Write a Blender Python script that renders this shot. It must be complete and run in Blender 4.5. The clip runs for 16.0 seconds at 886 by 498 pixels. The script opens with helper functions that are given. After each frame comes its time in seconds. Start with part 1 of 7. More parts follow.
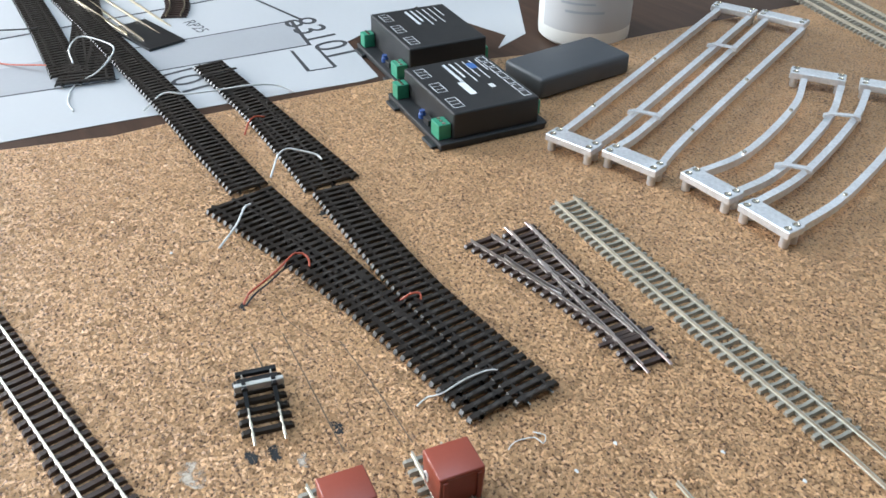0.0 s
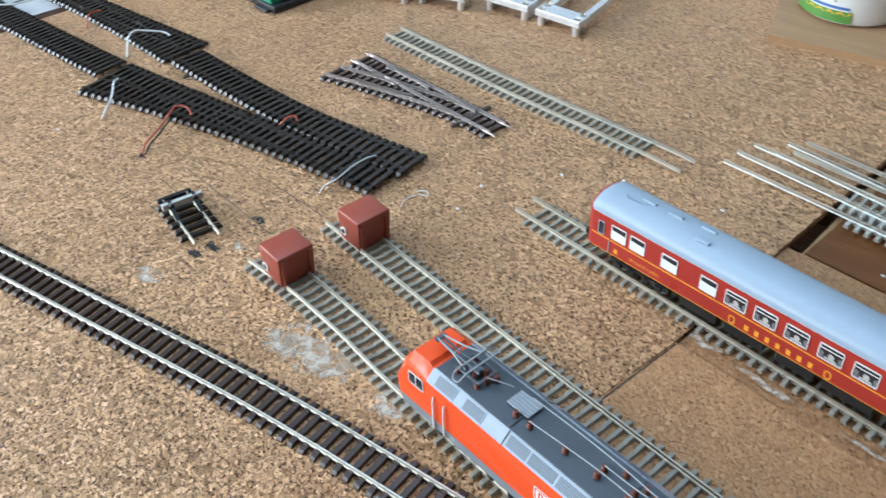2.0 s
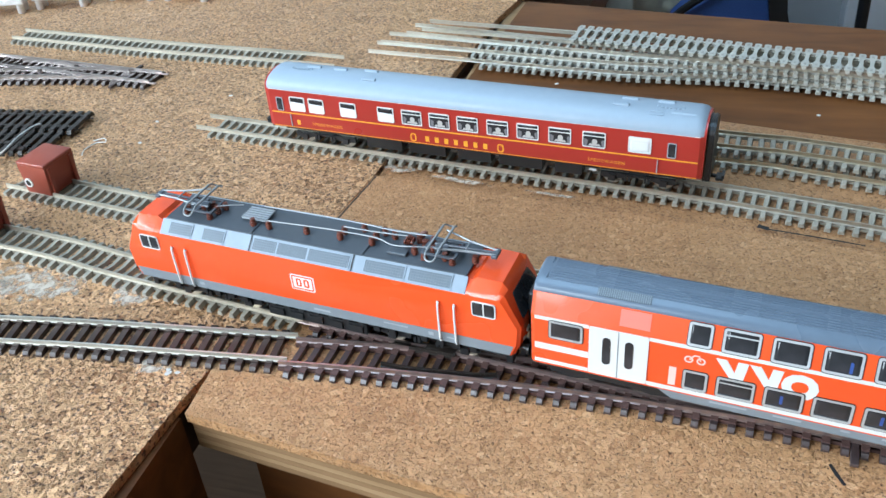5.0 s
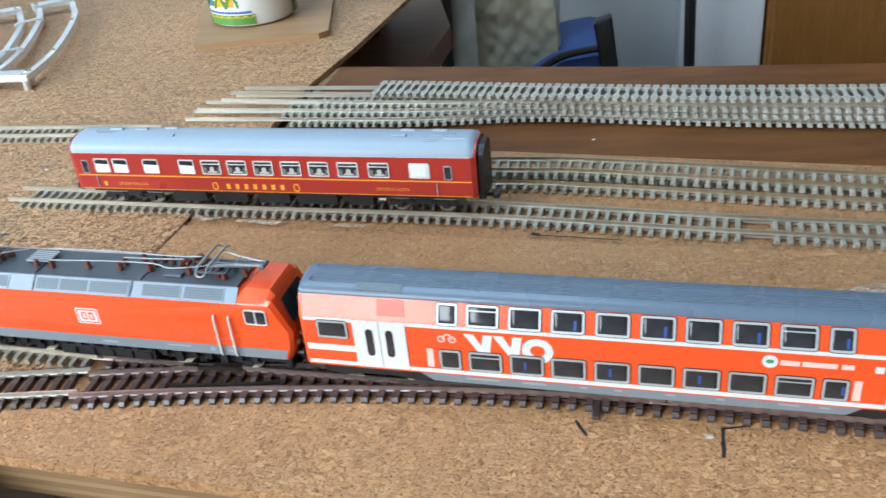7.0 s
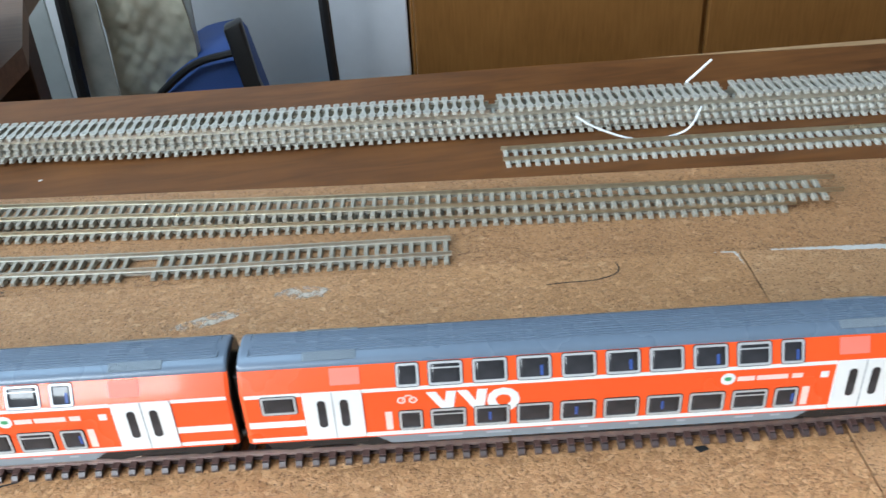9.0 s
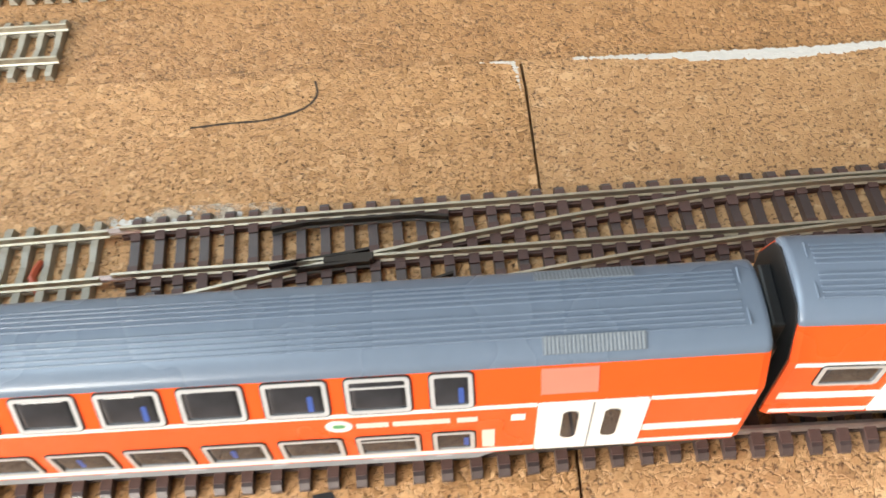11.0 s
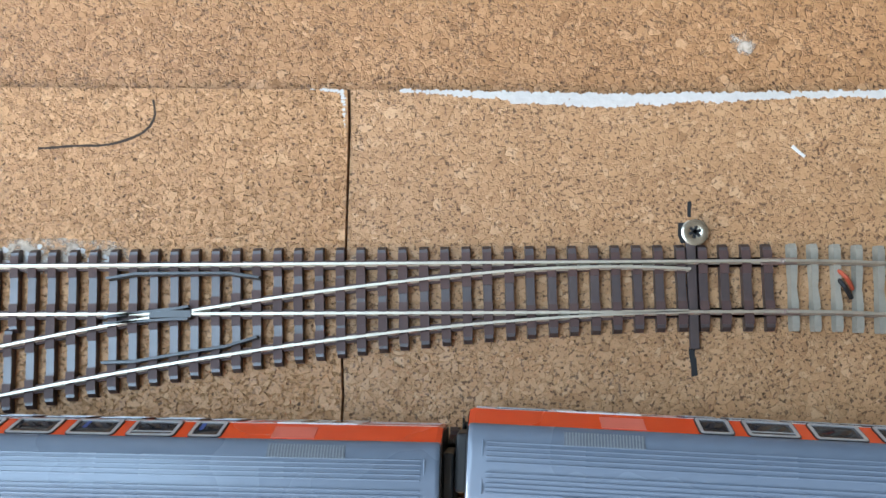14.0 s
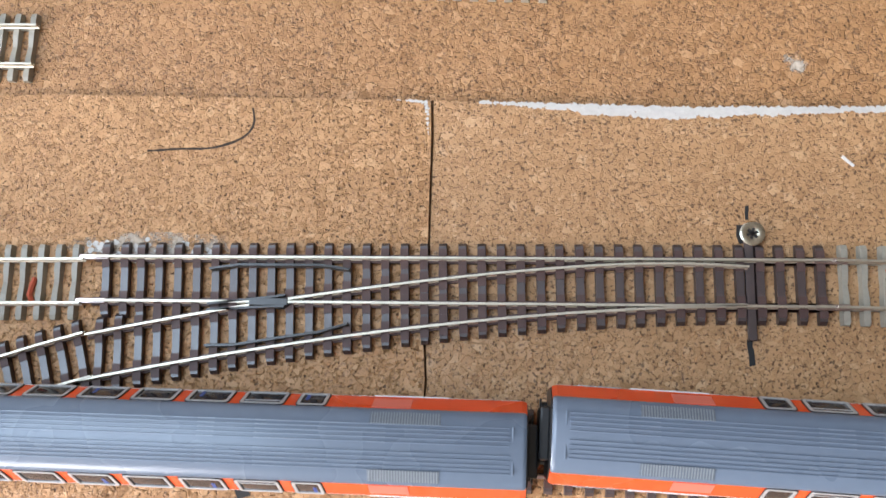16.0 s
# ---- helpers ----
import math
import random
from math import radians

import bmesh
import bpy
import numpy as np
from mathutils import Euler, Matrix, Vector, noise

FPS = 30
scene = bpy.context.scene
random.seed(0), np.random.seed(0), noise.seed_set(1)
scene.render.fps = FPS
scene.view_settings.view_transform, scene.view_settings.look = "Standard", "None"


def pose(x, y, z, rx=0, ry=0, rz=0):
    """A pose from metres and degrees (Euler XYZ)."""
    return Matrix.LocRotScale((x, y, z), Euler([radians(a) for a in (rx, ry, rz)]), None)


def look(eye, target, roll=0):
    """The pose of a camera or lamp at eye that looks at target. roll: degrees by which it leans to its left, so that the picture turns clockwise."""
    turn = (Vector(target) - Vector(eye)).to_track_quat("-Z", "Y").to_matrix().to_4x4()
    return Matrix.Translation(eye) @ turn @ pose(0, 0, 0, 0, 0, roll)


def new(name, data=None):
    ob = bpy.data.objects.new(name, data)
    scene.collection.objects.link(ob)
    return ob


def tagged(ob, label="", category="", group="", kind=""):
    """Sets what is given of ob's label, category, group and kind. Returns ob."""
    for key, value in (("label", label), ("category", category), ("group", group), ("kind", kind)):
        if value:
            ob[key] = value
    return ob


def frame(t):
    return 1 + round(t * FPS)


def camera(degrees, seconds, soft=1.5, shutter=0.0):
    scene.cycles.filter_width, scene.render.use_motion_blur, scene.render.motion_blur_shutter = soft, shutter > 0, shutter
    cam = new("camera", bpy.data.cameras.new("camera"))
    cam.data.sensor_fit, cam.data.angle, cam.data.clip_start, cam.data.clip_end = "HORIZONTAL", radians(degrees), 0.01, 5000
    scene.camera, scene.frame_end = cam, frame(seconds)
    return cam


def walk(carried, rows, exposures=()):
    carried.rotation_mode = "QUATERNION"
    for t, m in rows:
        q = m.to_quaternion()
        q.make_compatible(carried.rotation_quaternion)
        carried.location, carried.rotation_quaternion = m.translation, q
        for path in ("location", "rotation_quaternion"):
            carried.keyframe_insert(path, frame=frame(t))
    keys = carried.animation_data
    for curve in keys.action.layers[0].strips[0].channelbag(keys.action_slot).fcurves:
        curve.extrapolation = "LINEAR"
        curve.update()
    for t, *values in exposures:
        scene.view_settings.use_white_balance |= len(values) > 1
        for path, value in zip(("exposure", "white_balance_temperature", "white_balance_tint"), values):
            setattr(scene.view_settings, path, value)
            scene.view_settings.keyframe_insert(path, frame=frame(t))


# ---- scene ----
cam = camera(52.85, 16.0, soft=1.5, shutter=0.18)
# seconds, eye x y z in metres, yaw, pitch, roll in degrees
PATH = [
    (0, -0.4789, -0.0111, 0.2748, 57.13, -34.82, 0.53),
    (0.5, -0.4552, -0.0253, 0.2738, 56.41, -35.97, 0.04),
    (1, -0.4260, -0.0472, 0.2772, 55.43, -37.20, -0.10),
    (1.5, -0.4032, -0.0778, 0.2764, 53.54, -38.45, -1.18),
    (2, -0.4145, -0.1074, 0.2695, 42.35, -39.27, -2.19),
    (2.5, -0.4107, -0.1413, 0.2657, 30.19, -39.83, -3.25),
    (3, -0.4038, -0.1574, 0.2620, 25.01, -39.96, -3.26),
    (3.5, -0.3971, -0.1677, 0.2555, 23.06, -40.22, -4.02),
    (4, -0.3967, -0.1755, 0.2471, 20.54, -40.01, -4.00),
    (4.2, -0.3948, -0.1774, 0.2397, 19.52, -39.40, -4.15),
    (6.3, -0.3634, -0.2073, 0.1888, 14.43, -29.98, -5.73),
    (6.5, -0.3566, -0.2120, 0.1926, 13.71, -29.75, -6.06),
    (7, -0.3362, -0.2104, 0.1956, 9.09, -30.13, -5.95),
    (7.5, -0.3054, -0.2018, 0.1979, 3.48, -30.41, -6.44),
    (8, -0.2825, -0.2020, 0.2016, -0.18, -30.66, -5.56),
    (8.5, -0.2329, -0.2041, 0.2054, -5.26, -31.41, -3.53),
    (9, -0.1710, -0.2169, 0.2100, -8.30, -32.15, -3.29),
    (9.2, -0.1549, -0.2223, 0.2126, -8.54, -32.42, -3.40),
    (11.3, -0.0183, -0.0618, 0.1605, -5.35, -60.51, -5.90),
    (11.5, 0.0023, -0.0505, 0.1598, -2.36, -63.48, -8.86),
    (12, 0.0493, -0.0375, 0.1558, 2.46, -69.3, -11.69),
    (12.5, 0.0566, -0.0109, 0.1569, 2.68, -74.55, -8.68),
    (13, 0.0331, 0.0012, 0.1633, 1.77, -79.89, -8.03),
    (13.5, 0.0344, 0.0002, 0.1937, 12.28, -80.62, -19.62),
    (14, 0.0280, -0.0034, 0.2277, 12.55, -80.43, -19.85),
    (14.5, 0.0253, -0.0022, 0.2376, 14.50, -79.92, -21.88),
    (15, 0.0218, 0.0000, 0.2356, 16.74, -79.40, -23.85),
    (15.5, 0.0099, -0.0011, 0.2374, 11.67, -78.94, -18.40),
    (16, 0.0108, -0.0158, 0.2468, 13.48, -77.86, -19.88),
]


def aim(x, y, z, yaw, pitch, roll):
    yw, pt = radians(yaw), radians(pitch)
    ahead = Vector((-math.sin(yw) * math.cos(pt), math.cos(yw) * math.cos(pt), math.sin(pt)))
    level = Vector((math.cos(yw), math.sin(yw), 0))
    above = level.cross(ahead)
    c, s = math.cos(radians(roll)), math.sin(radians(roll))
    right, up = c * level + s * above, c * above - s * level
    m = Matrix((right, up, -ahead)).transposed().to_4x4()
    m.translation = (x, y, z)
    return m


# the phone's own exposure and white balance: seconds, stops, kelvin, tint
EXPOSURE = [(0, 0.05, 6450, 10), (1.0, 0.06, 6150, 9), (2.0, 0.06, 5900, 6), (2.5, 0.0, 5950, 5), (3.0, 0.17, 5800, 4), (4.0, 0.28, 5700, 3), (6.5, 0.27, 6150, 5), (7.0, 0.23, 6100, 5), (7.5, 0.2, 6050, 5), (8.0, 0.34, 5950, 5), (8.5, 0.37, 6150, 6), (9.0, 0.54, 6100, 6), (11.3, 1.05, 8000, 13), (12.5, 1.02, 8200, 16), (13.5, 0.93, 6900, 14), (14.0, 1.02, 6350, 11), (14.5, 1.08, 6750, 14), (15.0, 1.05, 6900, 15), (15.5, 1.0, 7100, 17), (16.0, 0.93, 7050, 18)]
walk(cam, [(t, aim(*p)) for t, *p in PATH], exposures=EXPOSURE)

# ---------------------------------------------------------------- light
world = bpy.data.worlds.new("sky")
scene.world = world
world.use_nodes = True
wn = world.node_tree.nodes
sky = wn.new("ShaderNodeTexSky")
sky.sky_type, sky.sun_disc = "NISHITA", False
sky.sun_elevation, sky.sun_rotation = radians(30), radians(200)
wn["Background"].inputs["Strength"].default_value = 0.12
world.node_tree.links.new(sky.outputs[0], wn["Background"].inputs["Color"])

# sky daylight in the window openings; roof window unseen, inferred from overhead glints
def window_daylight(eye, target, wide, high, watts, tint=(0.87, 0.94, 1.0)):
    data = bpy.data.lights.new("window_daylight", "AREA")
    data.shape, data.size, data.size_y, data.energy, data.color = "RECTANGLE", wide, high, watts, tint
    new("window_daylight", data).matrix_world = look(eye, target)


window_daylight((-2.57, -1.0, 0.85), (0.0, -1.0, 0.60), 1.4, 1.25, 82)
window_daylight((-1.7, -2.07, 0.85), (-1.7, 0.0, 0.50), 1.0, 1.25, 44)
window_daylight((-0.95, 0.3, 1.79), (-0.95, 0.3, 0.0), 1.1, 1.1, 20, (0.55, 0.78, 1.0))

# ---------------------------------------------------------------- materials
MM = 0.001


def material(name, color, rough=0.5, metal=0.0, vary=0.12, grain=300.0, bump=0.0, blotch=0.08, blotch_size=25.0, per_object=0.0, coat=0.0, transmission=0.0):
    """Principled surface: colour varied by fine grain and broad blotches, roughness by the same, with a little relief."""
    m = bpy.data.materials.new(name)
    m.use_nodes = True
    nt = m.node_tree
    n, l = nt.nodes, nt.links
    b = n["Principled BSDF"]
    co = n.new("ShaderNodeTexCoord")
    n1 = n.new("ShaderNodeTexNoise")
    n1.inputs["Scale"].default_value, n1.inputs["Detail"].default_value = grain, 6
    n2 = n.new("ShaderNodeTexNoise")
    n2.inputs["Scale"].default_value, n2.inputs["Detail"].default_value = blotch_size, 3
    for k in (n1, n2):
        l.new(co.outputs["Object"], k.inputs["Vector"])

    def math_node(op, a, c):
        k = n.new("ShaderNodeMath")
        k.operation = op
        for i, v in enumerate((a, c)):
            if isinstance(v, (int, float)):
                k.inputs[i].default_value = v
            else:
                l.new(v, k.inputs[i])
        return k.outputs[0]

    g = math_node("MULTIPLY", math_node("SUBTRACT", n1.outputs["Fac"], 0.5), 2 * vary)
    h = math_node("MULTIPLY", math_node("SUBTRACT", n2.outputs["Fac"], 0.5), 2 * blotch)
    f = math_node("ADD", math_node("ADD", g, h), 1.0)
    if per_object:
        oi = n.new("ShaderNodeObjectInfo")
        f = math_node("ADD", f, math_node("MULTIPLY", math_node("SUBTRACT", oi.outputs["Random"], 0.5), per_object))
    mul = n.new("ShaderNodeVectorMath")
    mul.operation = "SCALE"
    mul.inputs[0].default_value = color
    l.new(f, mul.inputs["Scale"])
    l.new(mul.outputs[0], b.inputs["Base Color"])
    l.new(math_node("ADD", math_node("MULTIPLY", math_node("SUBTRACT", n2.outputs["Fac"], 0.5), 0.3), rough), b.inputs["Roughness"])
    b.inputs["Metallic"].default_value = metal
    b.inputs["Coat Weight"].default_value = coat
    b.inputs["Transmission Weight"].default_value = transmission
    if bump:
        bp = n.new("ShaderNodeBump")
        bp.inputs["Strength"].default_value, bp.inputs["Distance"].default_value = 1.0, bump * MM
        l.new(n1.outputs["Fac"], bp.inputs["Height"])
        l.new(bp.outputs[0], b.inputs["Normal"])
    return m


def ramp(n, stops):
    r = n.new("ShaderNodeValToRGB")
    e = r.color_ramp.elements
    while len(e) < len(stops):
        e.new(0.5)
    for k, (p, c) in zip(e, stops):
        k.position, k.color = p, (*c, 1)
    return r


def cork_material(name, chip=300, relief=0.5, tint=(1.0, 1.0, 1.0), specks=0.72, joints=0.6, even=0.0, crisp=0.17, gap=(0.165, 0.080, 0.034), open_joints=0.44, facet=1.0, fine=0.0, crumb_scale=2.3, rare=0.555):
    """Pressed cork: tan chips of mixed sizes, each tilted a little, broken dark joints and bark specks sunk between them."""
    m = bpy.data.materials.new(name)
    m.use_nodes = True
    nt = m.node_tree
    n, l = nt.nodes, nt.links
    b = n["Principled BSDF"]
    co = n.new("ShaderNodeTexCoord")

    def put(v, socket):
        if isinstance(v, (int, float, tuple)):
            socket.default_value = v
        else:
            l.new(v, socket)

    def noise_tex(scale, detail, rough=0.5):
        k = n.new("ShaderNodeTexNoise")
        k.inputs["Scale"].default_value, k.inputs["Detail"].default_value, k.inputs["Roughness"].default_value = scale, detail, rough
        l.new(co.outputs["Object"], k.inputs["Vector"])
        return k

    def calc(op, *args):
        k = n.new("ShaderNodeMath")
        k.operation = op
        for i, v in enumerate(args):
            put(v, k.inputs[i])
        return k.outputs[0]

    def vec(op, *args):
        k = n.new("ShaderNodeVectorMath")
        k.operation = op
        for i, v in enumerate(args):
            put(v, k.inputs[i])
        return k

    def step(v, lo, hi, a=0.0, c=1.0):
        k = n.new("ShaderNodeMapRange")
        k.interpolation_type = "SMOOTHSTEP"
        for nm, w in (("From Min", lo), ("From Max", hi), ("To Min", a), ("To Max", c)):
            k.inputs[nm].default_value = w
        l.new(v, k.inputs["Value"])
        return k.outputs[0]

    def blend(fac, a, c, mode="MIX"):
        k = n.new("ShaderNodeMix")
        k.data_type, k.blend_type = "RGBA", mode
        put(fac, k.inputs[0])
        for v, i in ((a, 6), (c, 7)):
            put((*v, 1.0) if isinstance(v, tuple) else v, k.inputs[i])
        return k.outputs[2]

    def pick(fac, a, c):
        return calc("ADD", calc("MULTIPLY", a, calc("SUBTRACT", 1.0, fac)), calc("MULTIPLY", c, fac))

    warp = noise_tex(420, 2)
    w = 0.9 / chip
    off = vec("MULTIPLY_ADD", warp.outputs["Color"], (w, w, w), co.outputs["Object"]).outputs[0]

    def cells(scale, feature="F1"):
        v = n.new("ShaderNodeTexVoronoi")
        v.feature = feature
        v.inputs["Scale"].default_value = scale
        l.new(off, v.inputs["Vector"])
        return v

    def chips(scale):
        """Random value, tilt height in millimetres and distance from the edge of the chips of one size."""
        v, e = cells(scale), cells(scale, "DISTANCE_TO_EDGE")
        sep = n.new("ShaderNodeSeparateColor")
        l.new(v.outputs["Color"], sep.inputs[0])
        lean = vec("SUBTRACT", v.outputs["Color"], (0.5, 0.5, 0.5)).outputs[0]
        away = vec("SUBTRACT", off, v.outputs["Position"]).outputs[0]
        tilt = calc("MULTIPLY", vec("DOT_PRODUCT", away, lean).outputs["Value"], 1000.0)
        return sep.outputs[0], sep.outputs[1], tilt, e.outputs["Distance"]

    r1, g1, t1, e1 = chips(chip)
    r2, g2, t2, e2 = chips(chip * 2.0)
    small = calc("GREATER_THAN", g1, 0.36)
    tone = pick(small, r1, r2)
    tilt = pick(small, t1, calc("MULTIPLY", t2, 1.3))
    edge = calc("MINIMUM", e1, pick(small, 1.0, calc("MULTIPLY", e2, 0.9)))
    lift = pick(small, g1, calc("MULTIPLY", g2, 0.6))
    hue = ramp(n, [(0.0, (0.27, 0.140, 0.060)), (0.04, (0.385, 0.218, 0.100)), (0.35, (0.445, 0.264, 0.126)), (0.75, (0.48, 0.294, 0.144)), (0.94, (0.54, 0.350, 0.186)), (1.0, (0.62, 0.430, 0.25))])
    l.new(tone, hue.inputs[0])
    grain = noise_tex(2200, 3, 0.6).outputs["Fac"]
    base = blend(1.0, blend(even, hue.outputs[0], (0.465, 0.285, 0.142)), blend(grain, (0.80, 0.79, 0.77), (1.2, 1.21, 1.23)), "MULTIPLY")
    # broken joints
    crumb = noise_tex(chip * 1.7, 3, 0.6).outputs["Fac"]
    joint = calc("MULTIPLY", step(edge, 0.02, crisp, 1.0, 0.0), step(crumb, open_joints, open_joints + 0.16))
    # bark specks and holes, a millimetre or so long
    sp = cells(chip * 1.35)
    ss = n.new("ShaderNodeSeparateColor")
    l.new(sp.outputs["Color"], ss.inputs[0])
    gate = step(ss.outputs[2], specks, specks + 0.06)
    speck = calc("MULTIPLY", gate, step(calc("ADD", sp.outputs["Distance"], calc("MULTIPLY", crumb, 1.0)), 0.56, 0.70, 1.0, 0.0))
    c1 = blend(calc("MULTIPLY", joint, joints), base, gap)
    c2 = blend(calc("MULTIPLY", speck, 0.85), c1, (0.085, 0.044, 0.022))
    # short dark crumbs, half a millimetre across, more of them in some patches than in others
    crumbs = noise_tex(chip * crumb_scale, 2, 0.55).outputs["Fac"]
    patch = calc("MULTIPLY", calc("SUBTRACT", noise_tex(70, 2).outputs["Fac"], 0.5), 0.16)
    c2 = blend(calc("MULTIPLY", step(calc("ADD", crumbs, patch), rare, rare + 0.09), fine), c2, (0.098, 0.048, 0.023))
    wide = ramp(n, [(0.3, tuple(0.93 * v for v in tint)), (0.7, tuple(1.07 * v for v in tint))])
    l.new(noise_tex(9, 4).outputs["Fac"], wide.inputs[0])
    l.new(blend(1.0, c2, wide.outputs[0], "MULTIPLY"), b.inputs["Base Color"])
    b.inputs["Roughness"].default_value = 0.5
    height = calc("SUBTRACT", calc("ADD", calc("MULTIPLY", tilt, facet), calc("ADD", calc("MULTIPLY", lift, 0.35 * facet), calc("MULTIPLY", crumb, 0.5))), calc("ADD", calc("MULTIPLY", joint, 0.45), calc("MULTIPLY", speck, 0.8)))
    bp = n.new("ShaderNodeBump")
    bp.inputs["Strength"].default_value, bp.inputs["Distance"].default_value = 1.0, relief * MM
    l.new(height, bp.inputs["Height"])
    l.new(bp.outputs[0], b.inputs["Normal"])
    return m


def wood_material(name, dark, light, rough=0.55, along=(3.0, 40.0, 40.0), coat=0.0):
    """Stained board: long fibres, soft stains and scuffs."""
    m = bpy.data.materials.new(name)
    m.use_nodes = True
    nt = m.node_tree
    n, l = nt.nodes, nt.links
    b = n["Principled BSDF"]
    co = n.new("ShaderNodeTexCoord")
    mp = n.new("ShaderNodeMapping")
    mp.inputs["Scale"].default_value = along
    l.new(co.outputs["Object"], mp.inputs["Vector"])
    f = n.new("ShaderNodeTexNoise")
    f.inputs["Scale"].default_value, f.inputs["Detail"].default_value, f.inputs["Distortion"].default_value = 3.5, 8, 0.6
    l.new(mp.outputs[0], f.inputs["Vector"])
    s = n.new("ShaderNodeTexNoise")
    s.inputs["Scale"].default_value, s.inputs["Detail"].default_value = 14, 5
    l.new(co.outputs["Object"], s.inputs["Vector"])
    mx = n.new("ShaderNodeMath")
    mx.operation = "MULTIPLY_ADD"
    mx.inputs[1].default_value = 0.6
    l.new(f.outputs["Fac"], mx.inputs[0])
    sc = n.new("ShaderNodeMath")
    sc.operation = "MULTIPLY"
    sc.inputs[1].default_value = 0.4
    l.new(s.outputs["Fac"], sc.inputs[0])
    l.new(sc.outputs[0], mx.inputs[2])
    r = ramp(n, [(0.3, dark), (0.7, light)])
    l.new(mx.outputs[0], r.inputs[0])
    l.new(r.outputs[0], b.inputs["Base Color"])
    b.inputs["Roughness"].default_value = rough
    b.inputs["Coat Weight"].default_value = coat
    b.inputs["Specular IOR Level"].default_value = 0.22
    bp = n.new("ShaderNodeBump")
    bp.inputs["Strength"].default_value, bp.inputs["Distance"].default_value = 0.5, 0.15 * MM
    l.new(f.outputs["Fac"], bp.inputs["Height"])
    l.new(bp.outputs[0], b.inputs["Normal"])
    return m


# sheet tints mix real tone with daylight falloff: coarse lightened, far sheet darkened
CORK = cork_material("pressed_cork", 430, 0.45, (1.07, 0.98, 0.945), 0.56, 0.08, 0.4, 0.12, facet=0.3, fine=0.8, rare=0.555)
FAR_CORK = cork_material("dimmed_pressed_cork", 430, 0.6, (0.95, 0.805, 0.71), 0.52, 0.12, 0.45, 0.13, facet=0.4, fine=0.65)
COARSE_CORK = cork_material("coarse_pressed_cork", 350, 1.8, (1.37, 1.26, 1.235), 0.44, 0.5, 0.72, 0.15, (0.085, 0.045, 0.024), 0.49, facet=0.7, fine=1.0, crumb_scale=1.75, rare=0.55)
MEDIUM_CORK = cork_material("medium_pressed_cork", 430, 0.8, (1.09, 0.95, 0.85), 0.50, 0.28, 0.5, 0.14, (0.13, 0.064, 0.028), 0.48, facet=0.4, fine=0.52)
BROWN_WOOD = wood_material("brown_stained_board", (0.076, 0.028, 0.009), (0.19, 0.074, 0.022), 0.5, (6.0, 30.0, 30.0))
BROWN_WOOD.node_tree.nodes["Principled BSDF"].inputs["Specular IOR Level"].default_value = 0.2
DARK_WOOD = wood_material("dark_stained_board", (0.038, 0.020, 0.013), (0.085, 0.045, 0.028), 0.5)
SIDE_WOOD = wood_material("brown_table_board", (0.17, 0.102, 0.070), (0.26, 0.158, 0.110), 0.5)
PALE_PLY = wood_material("raw_plywood", (0.29, 0.175, 0.085), (0.41, 0.265, 0.14), 0.7)
DARK_PLY = wood_material("plywood_glue_line", (0.20, 0.115, 0.055), (0.32, 0.19, 0.095), 0.7)
OAK = wood_material("orange_veneer", (0.21, 0.09, 0.023), (0.29, 0.133, 0.037), 0.35, (40.0, 40.0, 4.0), 0.2)
BREAD_BOARD = wood_material("beech_board", (0.30, 0.17, 0.085), (0.40, 0.245, 0.13), 0.45)
CONCRETE_TIE = material("grey_plastic_tie", (0.305, 0.280, 0.230), 0.45, vary=0.14, grain=900, per_object=0.16)
PALE_TIE = material("pale_grey_plastic_tie", (0.385, 0.37, 0.325), 0.42, vary=0.10, grain=900, per_object=0.12)
BROWN_TIE = material("brown_plastic_tie", (0.048, 0.030, 0.030), 0.41, vary=0.3, grain=420, bump=0.12, per_object=0.2)
BROWN_CHAIR = material("matte_brown_rail_chair", (0.090, 0.047, 0.041), 0.6, vary=0.2, grain=700)
BROWN_TIE.node_tree.nodes["Principled BSDF"].inputs["Specular IOR Level"].default_value = 1.0
TIE_DUST = material("dusty_black_plastic", (0.042, 0.034, 0.028), 0.6, vary=0.4, grain=700, per_object=0.3)
POCKET_SHADE = material("shaded_grey_plastic", (0.29, 0.275, 0.24), 0.6, vary=0.2, grain=900)
BLACK_TIE = material("black_plastic_tie", (0.025, 0.020, 0.017), 0.30, vary=0.15, grain=900, per_object=0.2)
SMOKE_TIE = material("dark_brown_plastic_tie", (0.050, 0.031, 0.026), 0.36, vary=0.15, grain=900, per_object=0.2)
RAIL_STEEL = material("nickel_silver_rail", (0.55, 0.50, 0.41), 0.46, 0.9, vary=0.16, grain=500)
RAIL_BRASS = material("yellowish_rail", (0.54, 0.46, 0.33), 0.34, 0.9, vary=0.15, grain=500)
RAIL_SPARE = material("dull_yellowish_rail", (0.68, 0.64, 0.55), 0.35, 0.9, vary=0.15, grain=500)
RAIL_BROWN = material("weathered_rail", (0.48, 0.38, 0.355), 0.35, 0.9, vary=0.2, grain=400)
RAIL_WORN = material("worn_brown_rail", (0.56, 0.50, 0.47), 0.32, 0.9, vary=0.25, grain=300)
RAIL_CREAM = material("pale_cream_rail", (0.66, 0.62, 0.54), 0.42, 0.8, vary=0.1, grain=500)
RAIL_BRIGHT = material("bright_rail", (0.78, 0.77, 0.74), 0.22, 1.0, vary=0.08, grain=500)
ALU = material("milled_aluminium", (0.76, 0.77, 0.79), 0.40, 0.7, vary=0.25, grain=420, bump=0.16, blotch=0.18, blotch_size=60)
